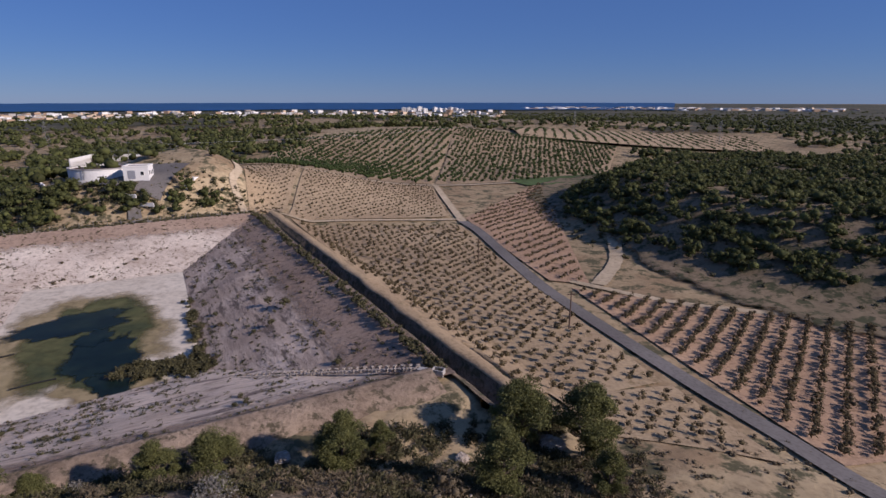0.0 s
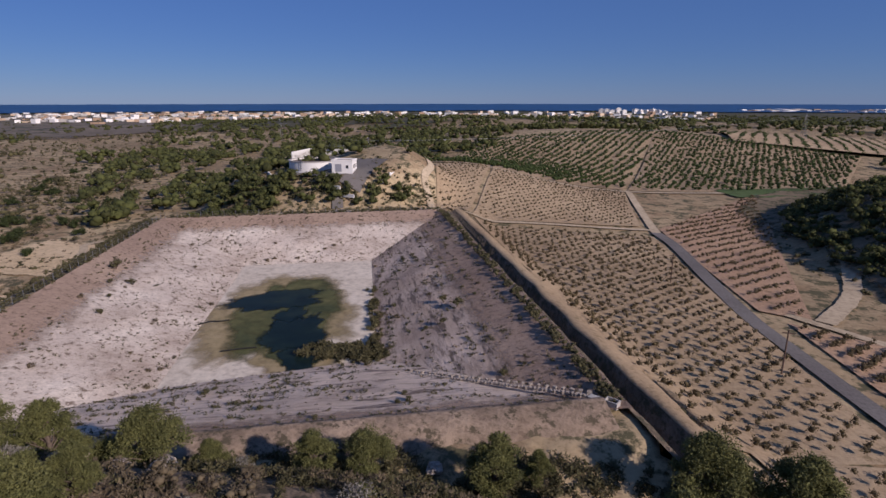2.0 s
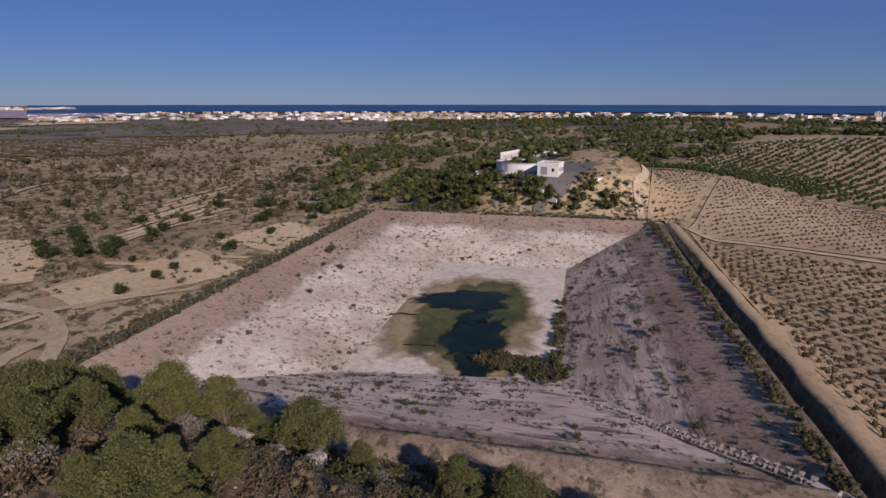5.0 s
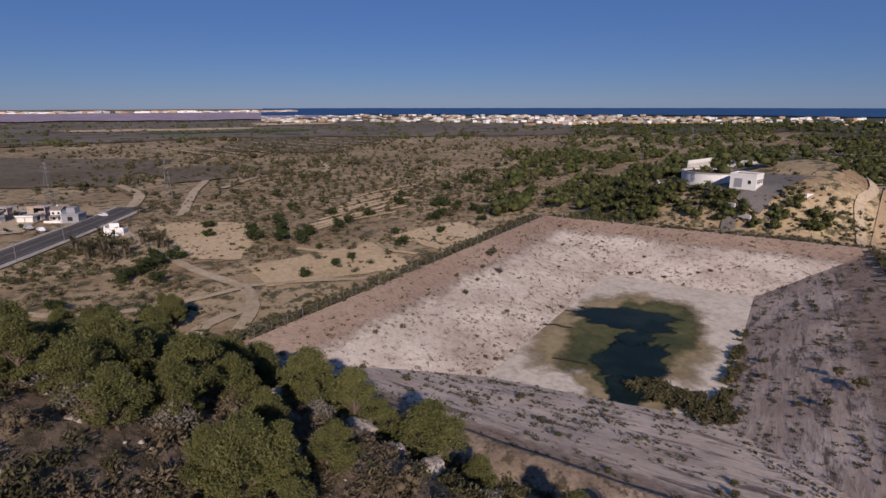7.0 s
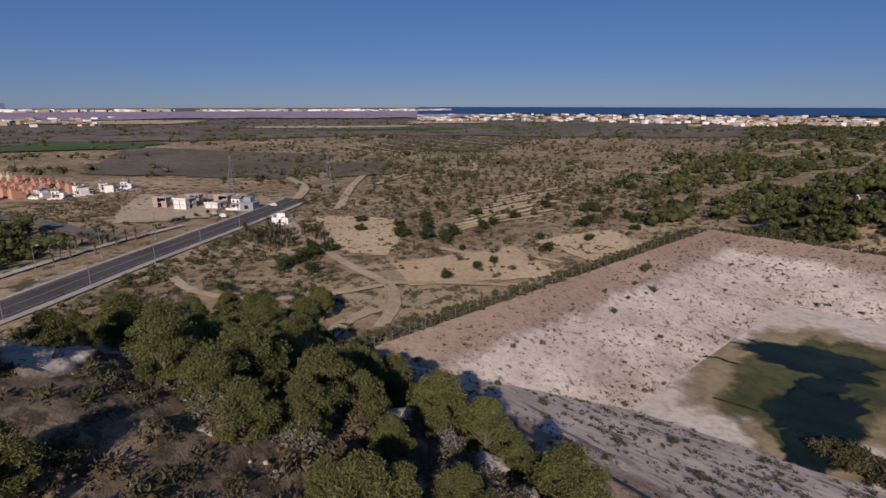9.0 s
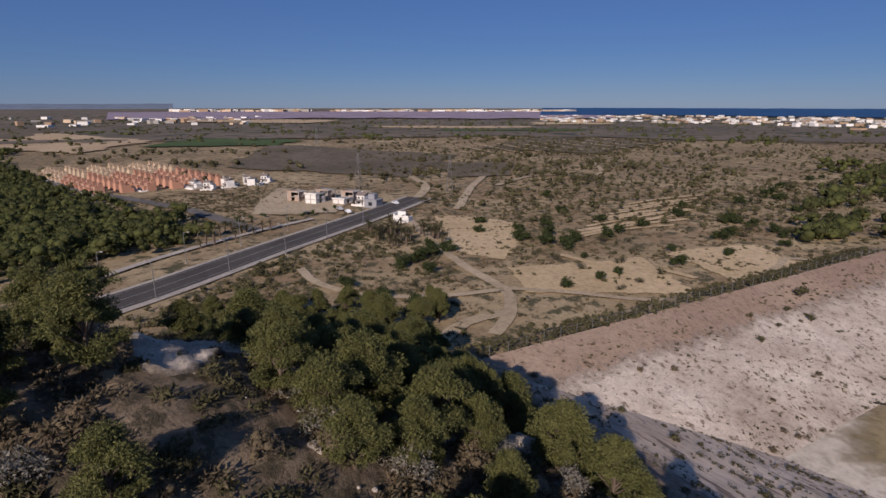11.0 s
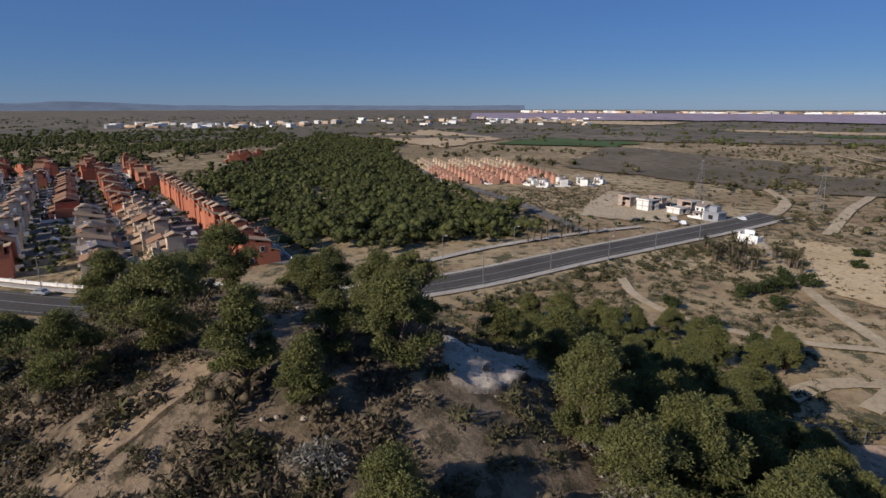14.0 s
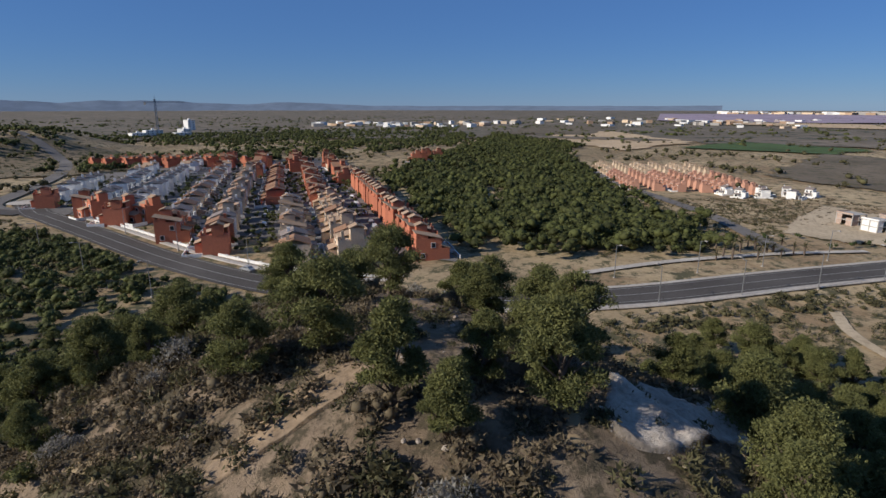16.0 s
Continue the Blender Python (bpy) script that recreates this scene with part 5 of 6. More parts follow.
BOX_F = np.array([(0, 3, 2, 1), (4, 5, 6, 7), (0, 1, 5, 4), (1, 2, 6, 5), (2, 3, 7, 6), (3, 0, 4, 7)])


def boxes(name, items, mat):
    """One mesh of boxes given as x0, x1, y0, y1, z0, z1."""
    v, f = [], []
    for k, (x0, x1, y0, y1, z0, z1) in enumerate(items):
        v += [(x0, y0, z0), (x1, y0, z0), (x1, y1, z0), (x0, y1, z0), (x0, y0, z1), (x1, y0, z1), (x1, y1, z1), (x0, y1, z1)]
        f += [tuple(q) for q in (BOX_F + 8 * k)]
    return mesh_of(name, v, f, mat, False)


def gable(name, x0, x1, y0, y1, z, rise, mat, over=0.3, thick=0.18):
    """A two-pitch roof with its ridge along x."""
    x0, x1, y0, y1, m = x0 - over, x1 + over, y0 - over, y1 + over, (y0 + y1) / 2
    v = []
    for x in (x0, x1):
        v += [(x, y0, z), (x, m, z + rise), (x, y1, z), (x, y1, z + thick), (x, m, z + rise + thick * 1.2), (x, y0, z + thick)]
    f = [(0, 1, 4, 5), (1, 2, 3, 4), (11, 10, 7, 6), (10, 9, 8, 7)] + [(i, 6 + i, 6 + (i + 1) % 6, (i + 1) % 6) for i in range(6)]
    return mesh_of(name, v, f, mat, False)


def pent(name, x0, x1, y0, y1, z0, z1, mat, over=0.25, thick=0.18):
    """A one-pitch roof falling from y1 to y0."""
    x0, x1, y0, y1 = x0 - over, x1 + over, y0 - over, y1 + over
    v = [(x0, y0, z0), (x1, y0, z0), (x1, y1, z1), (x0, y1, z1), (x0, y0, z0 + thick), (x1, y0, z0 + thick), (x1, y1, z1 + thick), (x0, y1, z1 + thick)]
    return mesh_of(name, v, [tuple(q) for q in BOX_F], mat, False)


def window(parent, x, y, z, w, h, face):
    """A framed window set into a wall that looks along -y, +y, -x or +x."""
    ex = 0.06
    if face[0] == "y":
        s = -1 if face == "y-" else 1
        fr = part("window", boxes("window", [(x - w / 2 - 0.1, x + w / 2 + 0.1, y - ex, y + ex, z - 0.1, z + h + 0.1)], M_WHITE), parent)
        part("pane", boxes("pane", [(x - w / 2, x + w / 2, y + s * 0.02 - ex, y + s * 0.02 + ex, z, z + h)], M_GLASS), fr)
    else:
        s = -1 if face == "x-" else 1
        fr = part("window", boxes("window", [(x - ex, x + ex, y - w / 2 - 0.1, y + w / 2 + 0.1, z - 0.1, z + h + 0.1)], M_WHITE), parent)
        part("pane", boxes("pane", [(x + s * 0.02 - ex, x + s * 0.02 + ex, y - w / 2, y + w / 2, z, z + h)], M_GLASS), fr)


def townhouse(wall, tile, label, panes=5):
    """Two storeys, a stepped front wing and a stair tower with a cap."""
    h = tagged(new("house"), label, "house", "houses of the estate")
    part("body", boxes("body", [(-3.2, 3.2, -3.4, 3.4, -1.5, 6.0), (-3.2, 0.6, -5.6, -3.4, -1.5, 3.3)], wall), h)
    part("roof", pent("roof", -3.2, 1.0, -3.4, 3.4, 5.9, 7.6, tile), h)
    part("gable_wall", boxes("gable_wall", [(-3.2, 0.9, 2.9, 3.3, 5.9, 7.4), (-3.15, -2.9, 0.2, 3.3, 5.9, 6.9)], wall), h)
    part("wing_roof", pent("wing_roof", -3.2, 0.6, -5.6, -3.5, 3.2, 4.1, tile), h)
    tower = part("tower", boxes("tower", [(1.2, 3.3, -0.6, 2.4, 5.8, 8.6)], wall), h)
    part("cap", gable("cap", 1.2, 3.3, -0.6, 2.4, 8.55, 0.7, tile), tower)
    part("chimney", boxes("chimney", [(2.4, 3.0, -2.6, -2.0, 5.9, 8.0)], wall), h)
    part("terrace_wall", boxes("terrace_wall", [(0.9, 3.25, -3.45, -3.25, 5.9, 6.9)], wall), h)
    part("garden_wall", boxes("garden_wall", [(-3.4, 3.4, -8.6, -8.4, -1.5, 1.1), (3.25, 3.4, -8.4, -3.4, -1.5, 1.1)], M_WHITE), h)
    part("door", boxes("door", [(1.2, 2.2, -3.5, -3.36, 0, 2.1)], M_DOOR), h)
    for x, y, z, w, q, face in ((2.1, -3.4, 3.6, 1.1, 1.3, "y-"), (-1.3, -3.4, 4.0, 1.2, 1.2, "y-"), (-1.3, -5.6, 0.9, 1.4, 1.3, "y-"), (-3.2, -1.2, 3.6, 1.0, 1.2, "x-"), (-3.2, 1.6, 0.9, 1.0, 1.2, "x-"), (3.2, -1.8, 3.6, 1.0, 1.2, "x+"), (2.2, -0.6, 6.8, 0.7, 0.9, "y-"), (0.2, 3.4, 3.5, 1.2, 1.2, "y+"))[:panes]:
        window(h, x, y, z, w, q, face)
    return h


def villa(wall, tile, label, panes=5):
    """A detached villa: main block with tiled gable, lower wing with a walled roof terrace, porch and chimney."""
    h = tagged(new("house"), label, "house", "houses of the estate")
    part("body", boxes("body", [(-3.6, 1.6, -3.2, 3.2, -1.5, 5.6), (1.6, 4.4, -3.6, 2.2, -1.5, 3.1)], wall), h)
    part("roof", gable("roof", -3.6, 1.6, -3.2, 3.2, 5.5, 1.3, tile, 0.25), h)
    part("parapet", boxes("parapet", [(1.6, 4.4, -3.6, -3.4, 3.1, 4.0), (4.2, 4.4, -3.4, 2.2, 3.1, 4.0), (1.6, 4.2, 2.0, 2.2, 3.1, 4.0)], wall), h)
    part("porch_roof", pent("porch_roof", -3.2, 0.8, -5.4, -3.3, 2.5, 3.1, tile), h)
    for x in (-3.0, 0.6):
        part("porch_post", boxes("porch_post", [(x - 0.15, x + 0.15, -5.2, -4.9, -1.5, 2.55)], wall), h)
    part("chimney", boxes("chimney", [(-2.8, -2.1, 1.0, 1.7, 5.8, 7.6)], wall), h)
    part("garden_wall", boxes("garden_wall", [(-4.6, 4.8, -7.6, -7.4, -1.5, 1.1), (4.65, 4.8, -7.4, 4.2, -1.5, 1.1)], M_WHITE), h)
    part("door", boxes("door", [(-0.6, 0.4, -3.3, -3.14, 0, 2.1)], M_DOOR), h)
    for x, y, z, w, q, face in ((-2.2, -3.2, 3.5, 1.2, 1.2, "y-"), (0.4, -3.2, 3.5, 1.0, 1.2, "y-"), (-2.2, -3.2, 0.8, 1.4, 1.3, "y-"), (3.0, -3.6, 0.8, 1.3, 1.3, "y-"), (-3.6, 0, 3.4, 1.1, 1.2, "x-"), (-3.6, 0.4, 0.8, 1.1, 1.2, "x-"), (4.4, -0.8, 0.8, 1.2, 1.2, "x+"), (1.6, 0.6, 3.9, 0.9, 1.1, "x+"), (-1, 3.2, 3.5, 1.2, 1.2, "y+"))[:panes]:
        window(h, x, y, z, w, q, face)
    return h


def place(master, x, y, turn, scale=1.0, dz=0.0):
    return stand(master, x, y, scale, radians(turn), sink=-dz)


TERRA = townhouse(M_ORANGE, M_TILE_LIGHT, "terracotta townhouse with pale tiled roof and stair tower")
OCHRE = townhouse(M_CREAM, M_TILE_LIGHT, "cream townhouse with pale tiled roof and terrace")
TERRAV = villa(M_ORANGE, M_TILE, "terracotta villa with brown tiled roof")
WHITEV = villa(M_WHITE, M_TILE_GREY, "white villa with grey tiled roof and terrace")
CREAMV = villa(M_CREAM, M_TILE, "cream villa with tiled roof and terrace")
EST_O, EST_U, EST_V = np.array([-116.0, -108.0]), np.array([-0.44, -0.898]), np.array([0.898, -0.44])


def estate(u, v):
    return EST_O + EST_U * u + EST_V * v


EST_TURN = math.degrees(math.atan2(EST_U[1], EST_U[0]))
rr = random.Random(4)
for v, kinds, step, u1, face in ((0, [TERRA], 8.2, 150, 0), (21, [OCHRE, CREAMV, OCHRE], 10.5, 85, 180), (36, [CREAMV, WHITEV, OCHRE], 11, 80, 0), (58, [OCHRE, CREAMV, WHITEV], 11, 190, 180), (74, [WHITEV, CREAMV], 11, 200, 0),
                                 (97, [WHITEV], 12, 210, 180), (113, [WHITEV, WHITEV, WHITEV], 12, 200, 0), (135, [WHITEV], 12.5, 190, 180), (24, [TERRAV, TERRAV, TERRA], 11, 220, 0), (42, [TERRAV], 11, 215, 180)):
    u = float(np.interp(v, [0, 34, 62, 93, 116, 140], [-4, -3, 21, 65, 96, 122])) + (92 if (v, u1) in ((24, 220), (42, 215)) else 0)
    k = 0
    while u < u1:
        x, y = estate(u, v)
        kind = kinds[k % len(kinds)]
        if 58 <= v <= 74 and k < 2 or (v >= 97 and k == 0):
            kind = TERRAV if k else TERRA
        place(kind, x, y, EST_TURN + (0 if face == 0 else 180) + rr.uniform(-3, 3), rr.uniform(1.05, 1.22), rr.uniform(-0.3, 0.3))
        u += step * rr.uniform(0.95, 1.08)
        k += 1
FAR_RED = townhouse(M_ORANGE, M_TILE, "terracotta house with brown tiled roof far up the estate", 1)
FAR_WHITE = villa(M_WHITE, M_TILE_LIGHT, "white villa with pale roof far up the estate", 1)
for v, u0, u1, kinds in ((5, 160, 285, [FAR_RED, CREAMV]), (30, 226, 300, [FAR_RED]), (52, 200, 310, [FAR_RED, FAR_RED, FAR_WHITE]), (76, 206, 310, [FAR_WHITE, FAR_RED]), (98, 216, 290, [FAR_WHITE]), (120, 206, 260, [FAR_WHITE])):
    u, k = u0, 0
    while u < u1:
        x, y = estate(u, v + rr.uniform(-2.5, 2.5))
        place(kinds[k % len(kinds)], x, y, EST_TURN + rr.choice((0, 90, 180, 270)) + rr.uniform(-8, 8), rr.uniform(1.0, 1.2), rr.uniform(-0.3, 0.3))
        u += 14.5 * rr.uniform(0.9, 1.1)
        k += 1
for x, y, t in ((-64, -222, 100), (-58, -236, 100), (-70, -212, 110), (-300, -330, 60), (-309, -336, 60), (-316, -330, 60), (-290, -325, 60)):
    place(TERRA, x, y, t, 1.1)
for u0, v0 in ((10, 10.5), (40, 48), (80, 86), (95, 124)):
    a, b, c = estate(u0, v0), estate(u0 + 70, v0), estate(215, v0)
    ribbon("street", [tuple(a), tuple(b), tuple(c)], 6.0, M_LANE, 0.08, label="grey street between the houses", category="street")
quad_patch("estate_ground", [tuple(estate(-12, -8)), tuple(estate(320, -8)), tuple(estate(290, 150)), tuple(estate(120, 150))], M_LANE, 6.0, -0.08, "paved gardens and yards of the estate", "ground")
gard = np.array([estate(rr.uniform(5, 215), rr.uniform(0, 140)) for _ in range(1250)])
gard = gard[(gard - EST_O) @ EST_U > np.interp((gard - EST_O) @ EST_V, [0, 34, 62, 93, 116, 140], [-4, -3, 21, 65, 96, 122])]
mass("garden_shrubs", gard, RNG.uniform(1.2, 4.6, len(gard)), RNG.uniform(1.2, 3.2, len(gard)), M_WOOD_FAR, "garden shrubs between the houses", 90, 40, 3, 0.17, "shrubs")
fw = [(-95, -92), (-80, -109), (-68, -146), (-59, -200), (-52, -240)]
ribbon("pavement", fw, 2.2, M_PAVE, 0.22, label="pale concrete pavement with kerb along the estate", category="pavement", thick=0.2)


def low_wall(pts, height, mat, name, label, thick=0.3, post=None):
    """A wall along a line with a post every few metres."""
    c = smooth_line(pts, 4.0)
    root = tagged(new(name), label, "wall")
    me = {}
    for k in range(len(c) - 1):
        a, b = c[k], c[k + 1]
        ln = float(np.hypot(*(b - a)))
        m = Matrix.LocRotScale((a[0], a[1], float(land(*a))), Euler((0, 0, math.atan2(b[1] - a[1], b[0] - a[0]))), None)
        w = part("panel", boxes("panel", [(0, ln, -thick / 2, thick / 2, -0.4, height)], mat), root)
        w.matrix_basis = m
        me.setdefault("p", boxes("post", [(-0.22, 0.22, -0.24, 0.24, -0.4, height + 0.25)], mat))
        q = part("post", me["p"], root)
        q.matrix_basis = m
    return root


low_wall([(-98, -94), (-83, -111), (-70.5, -147), (-61.5, -200), (-55, -238)], 0.8, M_WHITE, "garden_wall", "long white garden wall along the estate")
ribbon("road_line", ROAD_S, 0.22, M_LINE, 0.22, 0.0, label="white centre line on the main road", category="road marking", across=2)
ribbon("road_line", ROAD_S, 0.16, M_LINE, 0.22, 4.3, label="white edge line on the main road", category="road marking", across=2)
ribbon("road_line", ROAD_S, 0.16, M_LINE, 0.22, -4.3, label="white edge line on the main road", category="road marking", across=2)
ribbon("kerb", ROAD_S[:5], 2.0, M_PAVE, 0.2, 6.55, label="pale concrete kerb along the main road", category="kerb", thick=0.2)
ribbon("kerb", ROAD_S[:5], 1.2, M_PAVE, 0.2, -6.15, label="pale concrete kerb along the main road", category="kerb", thick=0.2)
ribbon("pavement", [(-132, -66), (-160, -56), (-190, -40), (-215, -22)], 2.6, M_PAVE, 0.12, label="pale path beside the pine wood", category="pavement")
ribbon("road", [(-36, -262), (-28, -292), (-42, -330), (-72, -420), (-85, -520), (-60, -620)], 8.0, M_LANE, 0.1, label="grey side road past the estate", category="road")
ribbon("road", [(-36, -262), (-10, -300), (10, -330)], 9.0, M_ASPHALT, 0.12, label="dark asphalt road at the junction", category="road")
ribbon("road", [(-196, -38), (-235, -75), (-262, -110), (-300, -160), (-370, -230), (-430, -290)], 6.0, M_LANE, 0.1, label="narrow asphalt road along the pine wood", category="road")
blob("roundabout", -40, -290, 7, 7, 0, float(land(-40, -290)) + 0.9, M_PAVE, 1.0, 0.05, "pale kerbed traffic island", "traffic island", 40)

# the terraces far side
FARROW = townhouse(M_SALMON, M_TILE_SALMON, "orange terraced house with tiled roof", 2)
FARPALE = townhouse(M_CREAM, M_TILE_LIGHT, "pale terraced house with tiled roof", 2)
FARWHITE = villa(M_WHITE, M_TILE_GREY, "white villa on the plain", 3)
for r in range(6):
    for i in range(12):
        x, y = -281 - 11 * r * 0.55 - 6.3 * i, -135 + 9.5 * r - 6.0 * i
        place(FARROW if i < 7 else FARPALE, x, y, 45 + 90 * (r % 2) * 2, 0.62 if i < 7 else 0.7)
for x, y in ((-296, -88), (-303, -80), (-311, -84), (-318, -75), (-309, -70), (-300, -96), (-322, -66)):
    place(FARWHITE, x, y, x * 7 % 180, 0.65)

# dark terrace row and towers behind the estate
for k in range(16):
    place(TERRA, -95 - 5.5 * k, -440 + 3.5 * k + (k % 2) * 9, 20, 0.9)
for k in range(9):
    place(TERRAV, -108 - 9 * k, -465 + 4 * k, 20, 0.9)


def block(x, y, w, d, storeys, mat, label, turn=0.0, name="apartment_block"):
    """A plain block of flats with a window in every bay."""
    b = tagged(new(name), label, "building")
    h = storeys * 3.0
    part("body", boxes("body", [(-w / 2, w / 2, -d / 2, d / 2, -2, h)], mat), b)
    part("roof", boxes("roof", [(-w / 2 - 0.2, w / 2 + 0.2, -d / 2 - 0.2, d / 2 + 0.2, h, h + 0.5), (-1.5, 1.5, -1.5, 1.5, h + 0.5, h + 2.6)], mat), b)
    n = max(1, int(w / 5))
    pane = boxes("window", [(-0.9, 0.9, -0.06, 0.06, 0.9, 2.4)], M_GLASS)
    for s in range(storeys):
        for i in range(n):
            for side in (-1, 1):
                q = part("window", pane, b)
                q.location = (-w / 2 + (i + 0.5) * w / n, side * d / 2, s * 3.0)
    b.matrix_basis = Matrix.LocRotScale((x, y, float(land(x, y))), Euler((0, 0, radians(turn))), None)
    return b


for x, y, w, s, t in ((-350, -1030, 14, 6, 20), (-250, -880, 24, 3, 10), (-225, -860, 20, 2, 10), (-300, -900, 16, 3, 30), (-275, -830, 22, 2, 0)):
    block(x, y, w, 12, s, M_WHITE, "white block of flats on the rise", t)

# ---- town on the coast ----
def town(name, n, a0, a1, r0, r1, hmin, hmax, wmin, wmax, mats, label, seed):
    rng = np.random.default_rng(seed)
    p = clumpy(polar(rng, n, a0, a1, r0, r1), 150, seed, -0.3)
    v, f, mi = [], [], []
    for k, (x, y) in enumerate(p):
        z = float(land(x, y))
        w, d, h, t = rng.uniform(wmin, wmax), rng.uniform(wmin, wmax), rng.uniform(hmin, hmax), rng.uniform(0, math.pi)
        c, s = math.cos(t), math.sin(t)
        for zz in (z - 3, z + h):
            for i, j in ((-1, -1), (1, -1), (1, 1), (-1, 1)):
                v.append((x + (i * w * c - j * d * s) / 2, y + (i * w * s + j * d * c) / 2, zz))
        f += [tuple(q) for q in (BOX_F + 8 * k)]
        mi += [int(rng.integers(0, len(mats)))] * 6
    return tagged(new(name, mesh_of(name, v, f, mats, False, face_mat=mi)), label, "town", kind="stuff")


PALE = [M_WHITE, M_CREAM, M_TILE_LIGHT, M_CONC, M_WHITE]
town("coast_town", 620, -6, 56, 1080, 1950, 4, 9, 8, 18, PALE, "white houses of the town on the coast", 3)
town("coast_town", 420, 40, 77, 1350, 2150, 3, 7, 8, 18, PALE, "pale houses along the far shore", 4)
town("coast_town", 260, 74, 98, 2950, 3300, 4, 11, 20, 50, PALE, "pale houses beyond the lagoon", 5)
town("coast_town", 300, -36, -8, 2250, 2700, 3, 8, 14, 30, PALE, "pale houses far down the coast", 6)
town("plain_town", 70, 130, 150, 1150, 1400, 4, 9, 8, 24, PALE, "white buildings scattered on the plain", 7)
town("plain_town", 70, 104, 128, 1250, 1900, 4, 9, 8, 22, PALE, "white houses scattered on the plain", 8)
town("plain_town", 70, 100, 112, 3000, 3300, 6, 14, 20, 50, PALE, "pale hill town beyond the lagoon", 9)
for k in range(11):
    a = radians(3.9 - 0.52 * k - (k > 4) * 0.5)
    block(-1900 * math.sin(a), 1900 * math.cos(a), 14, 14, (5, 5, 4, 6, 4, 5, 4, 4, 5, 4, 3)[k], M_WHITE, "tall white tower block near the sea", k * 7, "tower_block")


def mountains():
    n, v = 240, []
    for i in range(n):
        b = 112 + 78 * i / (n - 1)
        r = 4900
        prof = 34 + 42 * math.exp(-((b - 166) / 7) ** 2) * (1 + 0.25 * noise.noise((b * 0.5, 0, 0))) + 70 * max(0, (b - 172) / 12) ** 0.6 * (b > 172) + 26 * math.exp(-((b - 152) / 4.5) ** 2) + 8 * noise.fractal((b * 0.2, 3, 0), 0.9, 2.1, 4)
        x, y = -r * math.sin(radians(b)), r * math.cos(radians(b))
        x2, y2 = x * 0.955, y * 0.955
        v += [(x2, y2, float(land(x2, y2)) - 2), (x * 0.98, y * 0.98, float(land(x, y)) + prof * 0.55), (x, y, float(land(x, y)) + prof)]
    # distance haze is put into the hills' blue base colour
    tagged(new("backdrop_hills", mesh_of("backdrop_hills", v, grid_faces(3, n), plain("haze_tinted_hills", (0.16, 0.20, 0.26), 0.95, 0.2, 0.01))), "hazy blue hills on the horizon", "hills", kind="structure")


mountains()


# ---- water tank compound ----
def ring_mesh(name, r0, r1, z0, z1, mat, n=64):
    v, f = [], []
    for i in range(n):
        a = 2 * math.pi * i / n
        for r, z in ((r0, z0), (r1, z0), (r1, z1), (r0, z1)):
            v.append((r * math.cos(a), r * math.sin(a), z))
    for i in range(n):
        k = (i + 1) % n
        for j in range(4):
            f.append((i * 4 + j, k * 4 + j, k * 4 + (j + 1) % 4, i * 4 + (j + 1) % 4))
    return mesh_of(name, v, f, mat, False)


def disc_mesh(name, r, z, mat, n=64):
    return mesh_of(name, [(r * math.cos(2 * math.pi * i / n), r * math.sin(2 * math.pi * i / n), z) for i in range(n)], [tuple(range(n))], mat, False)


TZ = float(land(-108, 182)) + 0.25
pad = quad_patch("tank_yard", [(-124, 170), (-86, 167), (-86, 190), (-122, 194)], M_LANE, 3.0, 0.1, "grey asphalt yard round the water tank", "yard")
tank = tagged(new("water_tank"), "round white concrete water tank with a dark top", "water tank")
part("wall", ring_mesh("wall", 9.0, 9.4, -2, 2.5, M_WHITE), tank)
part("rim", ring_mesh("rim", 8.9, 9.6, 2.5, 2.75, M_CONC), tank)
part("cover", disc_mesh("cover", 9.0, 2.1, M_RUST), tank)
part("ladder", boxes("ladder", [(-0.35, -0.3, -9.7, -9.6, 0, 3.8), (0.3, 0.35, -9.7, -9.6, 0, 3.8)] + [(-0.3, 0.3, -9.7, -9.65, 0.4 * k, 0.4 * k + 0.05) for k in range(1, 9)], M_STEEL), tank)
tank.location = (-111.5, 182, TZ)
hut = tagged(new("pump_house"), "small white pump house with a flat brown roof", "building")
part("body", boxes("body", [(-3.6, 3.6, -2.7, 2.7, -1.5, 3.6)], M_WHITE), hut)
part("roof", boxes("roof", [(-3.2, 3.2, -2.3, 2.3, 3.6, 3.75)], M_RUST), hut)
part("parapet", boxes("parapet", [(-3.7, 3.7, -2.8, -2.4, 3.6, 4.1), (-3.7, 3.7, 2.4, 2.8, 3.6, 4.1), (-3.7, -3.3, -2.4, 2.4, 3.6, 4.1), (3.3, 3.7, -2.4, 2.4, 3.6, 4.1)], M_WHITE), hut)
part("door", boxes("door", [(-2.4, -0.2, -2.76, -2.66, 0, 2.6)], M_DOOR), hut)
for k in range(3):
    window(hut, 3.6, -1.6 + 1.6 * k, 1.2, 0.8, 1.2, "x+")
window(hut, 1.8, -2.7, 1.2, 0.9, 1.0, "y-")
hut.matrix_basis = Matrix.LocRotScale((-95.5, 174.5, TZ), Euler((0, 0, radians(12))), None)
basin_top = tagged(new("covered_basin"), "low covered water basin with pale top and white wall", "basin")
part("slab", boxes("slab", [(-17, 17, -9, 11, -2, 3.2)], M_BEIGE), basin_top)
part("wall_back", boxes("wall_back", [(-17.3, 17.3, 11, 11.4, -2, 4.0)], M_WHITE), basin_top)
part("wall_side", boxes("wall_side", [(-17.4, -17, -9, 11, -2, 4.4)], M_WHITE), basin_top)
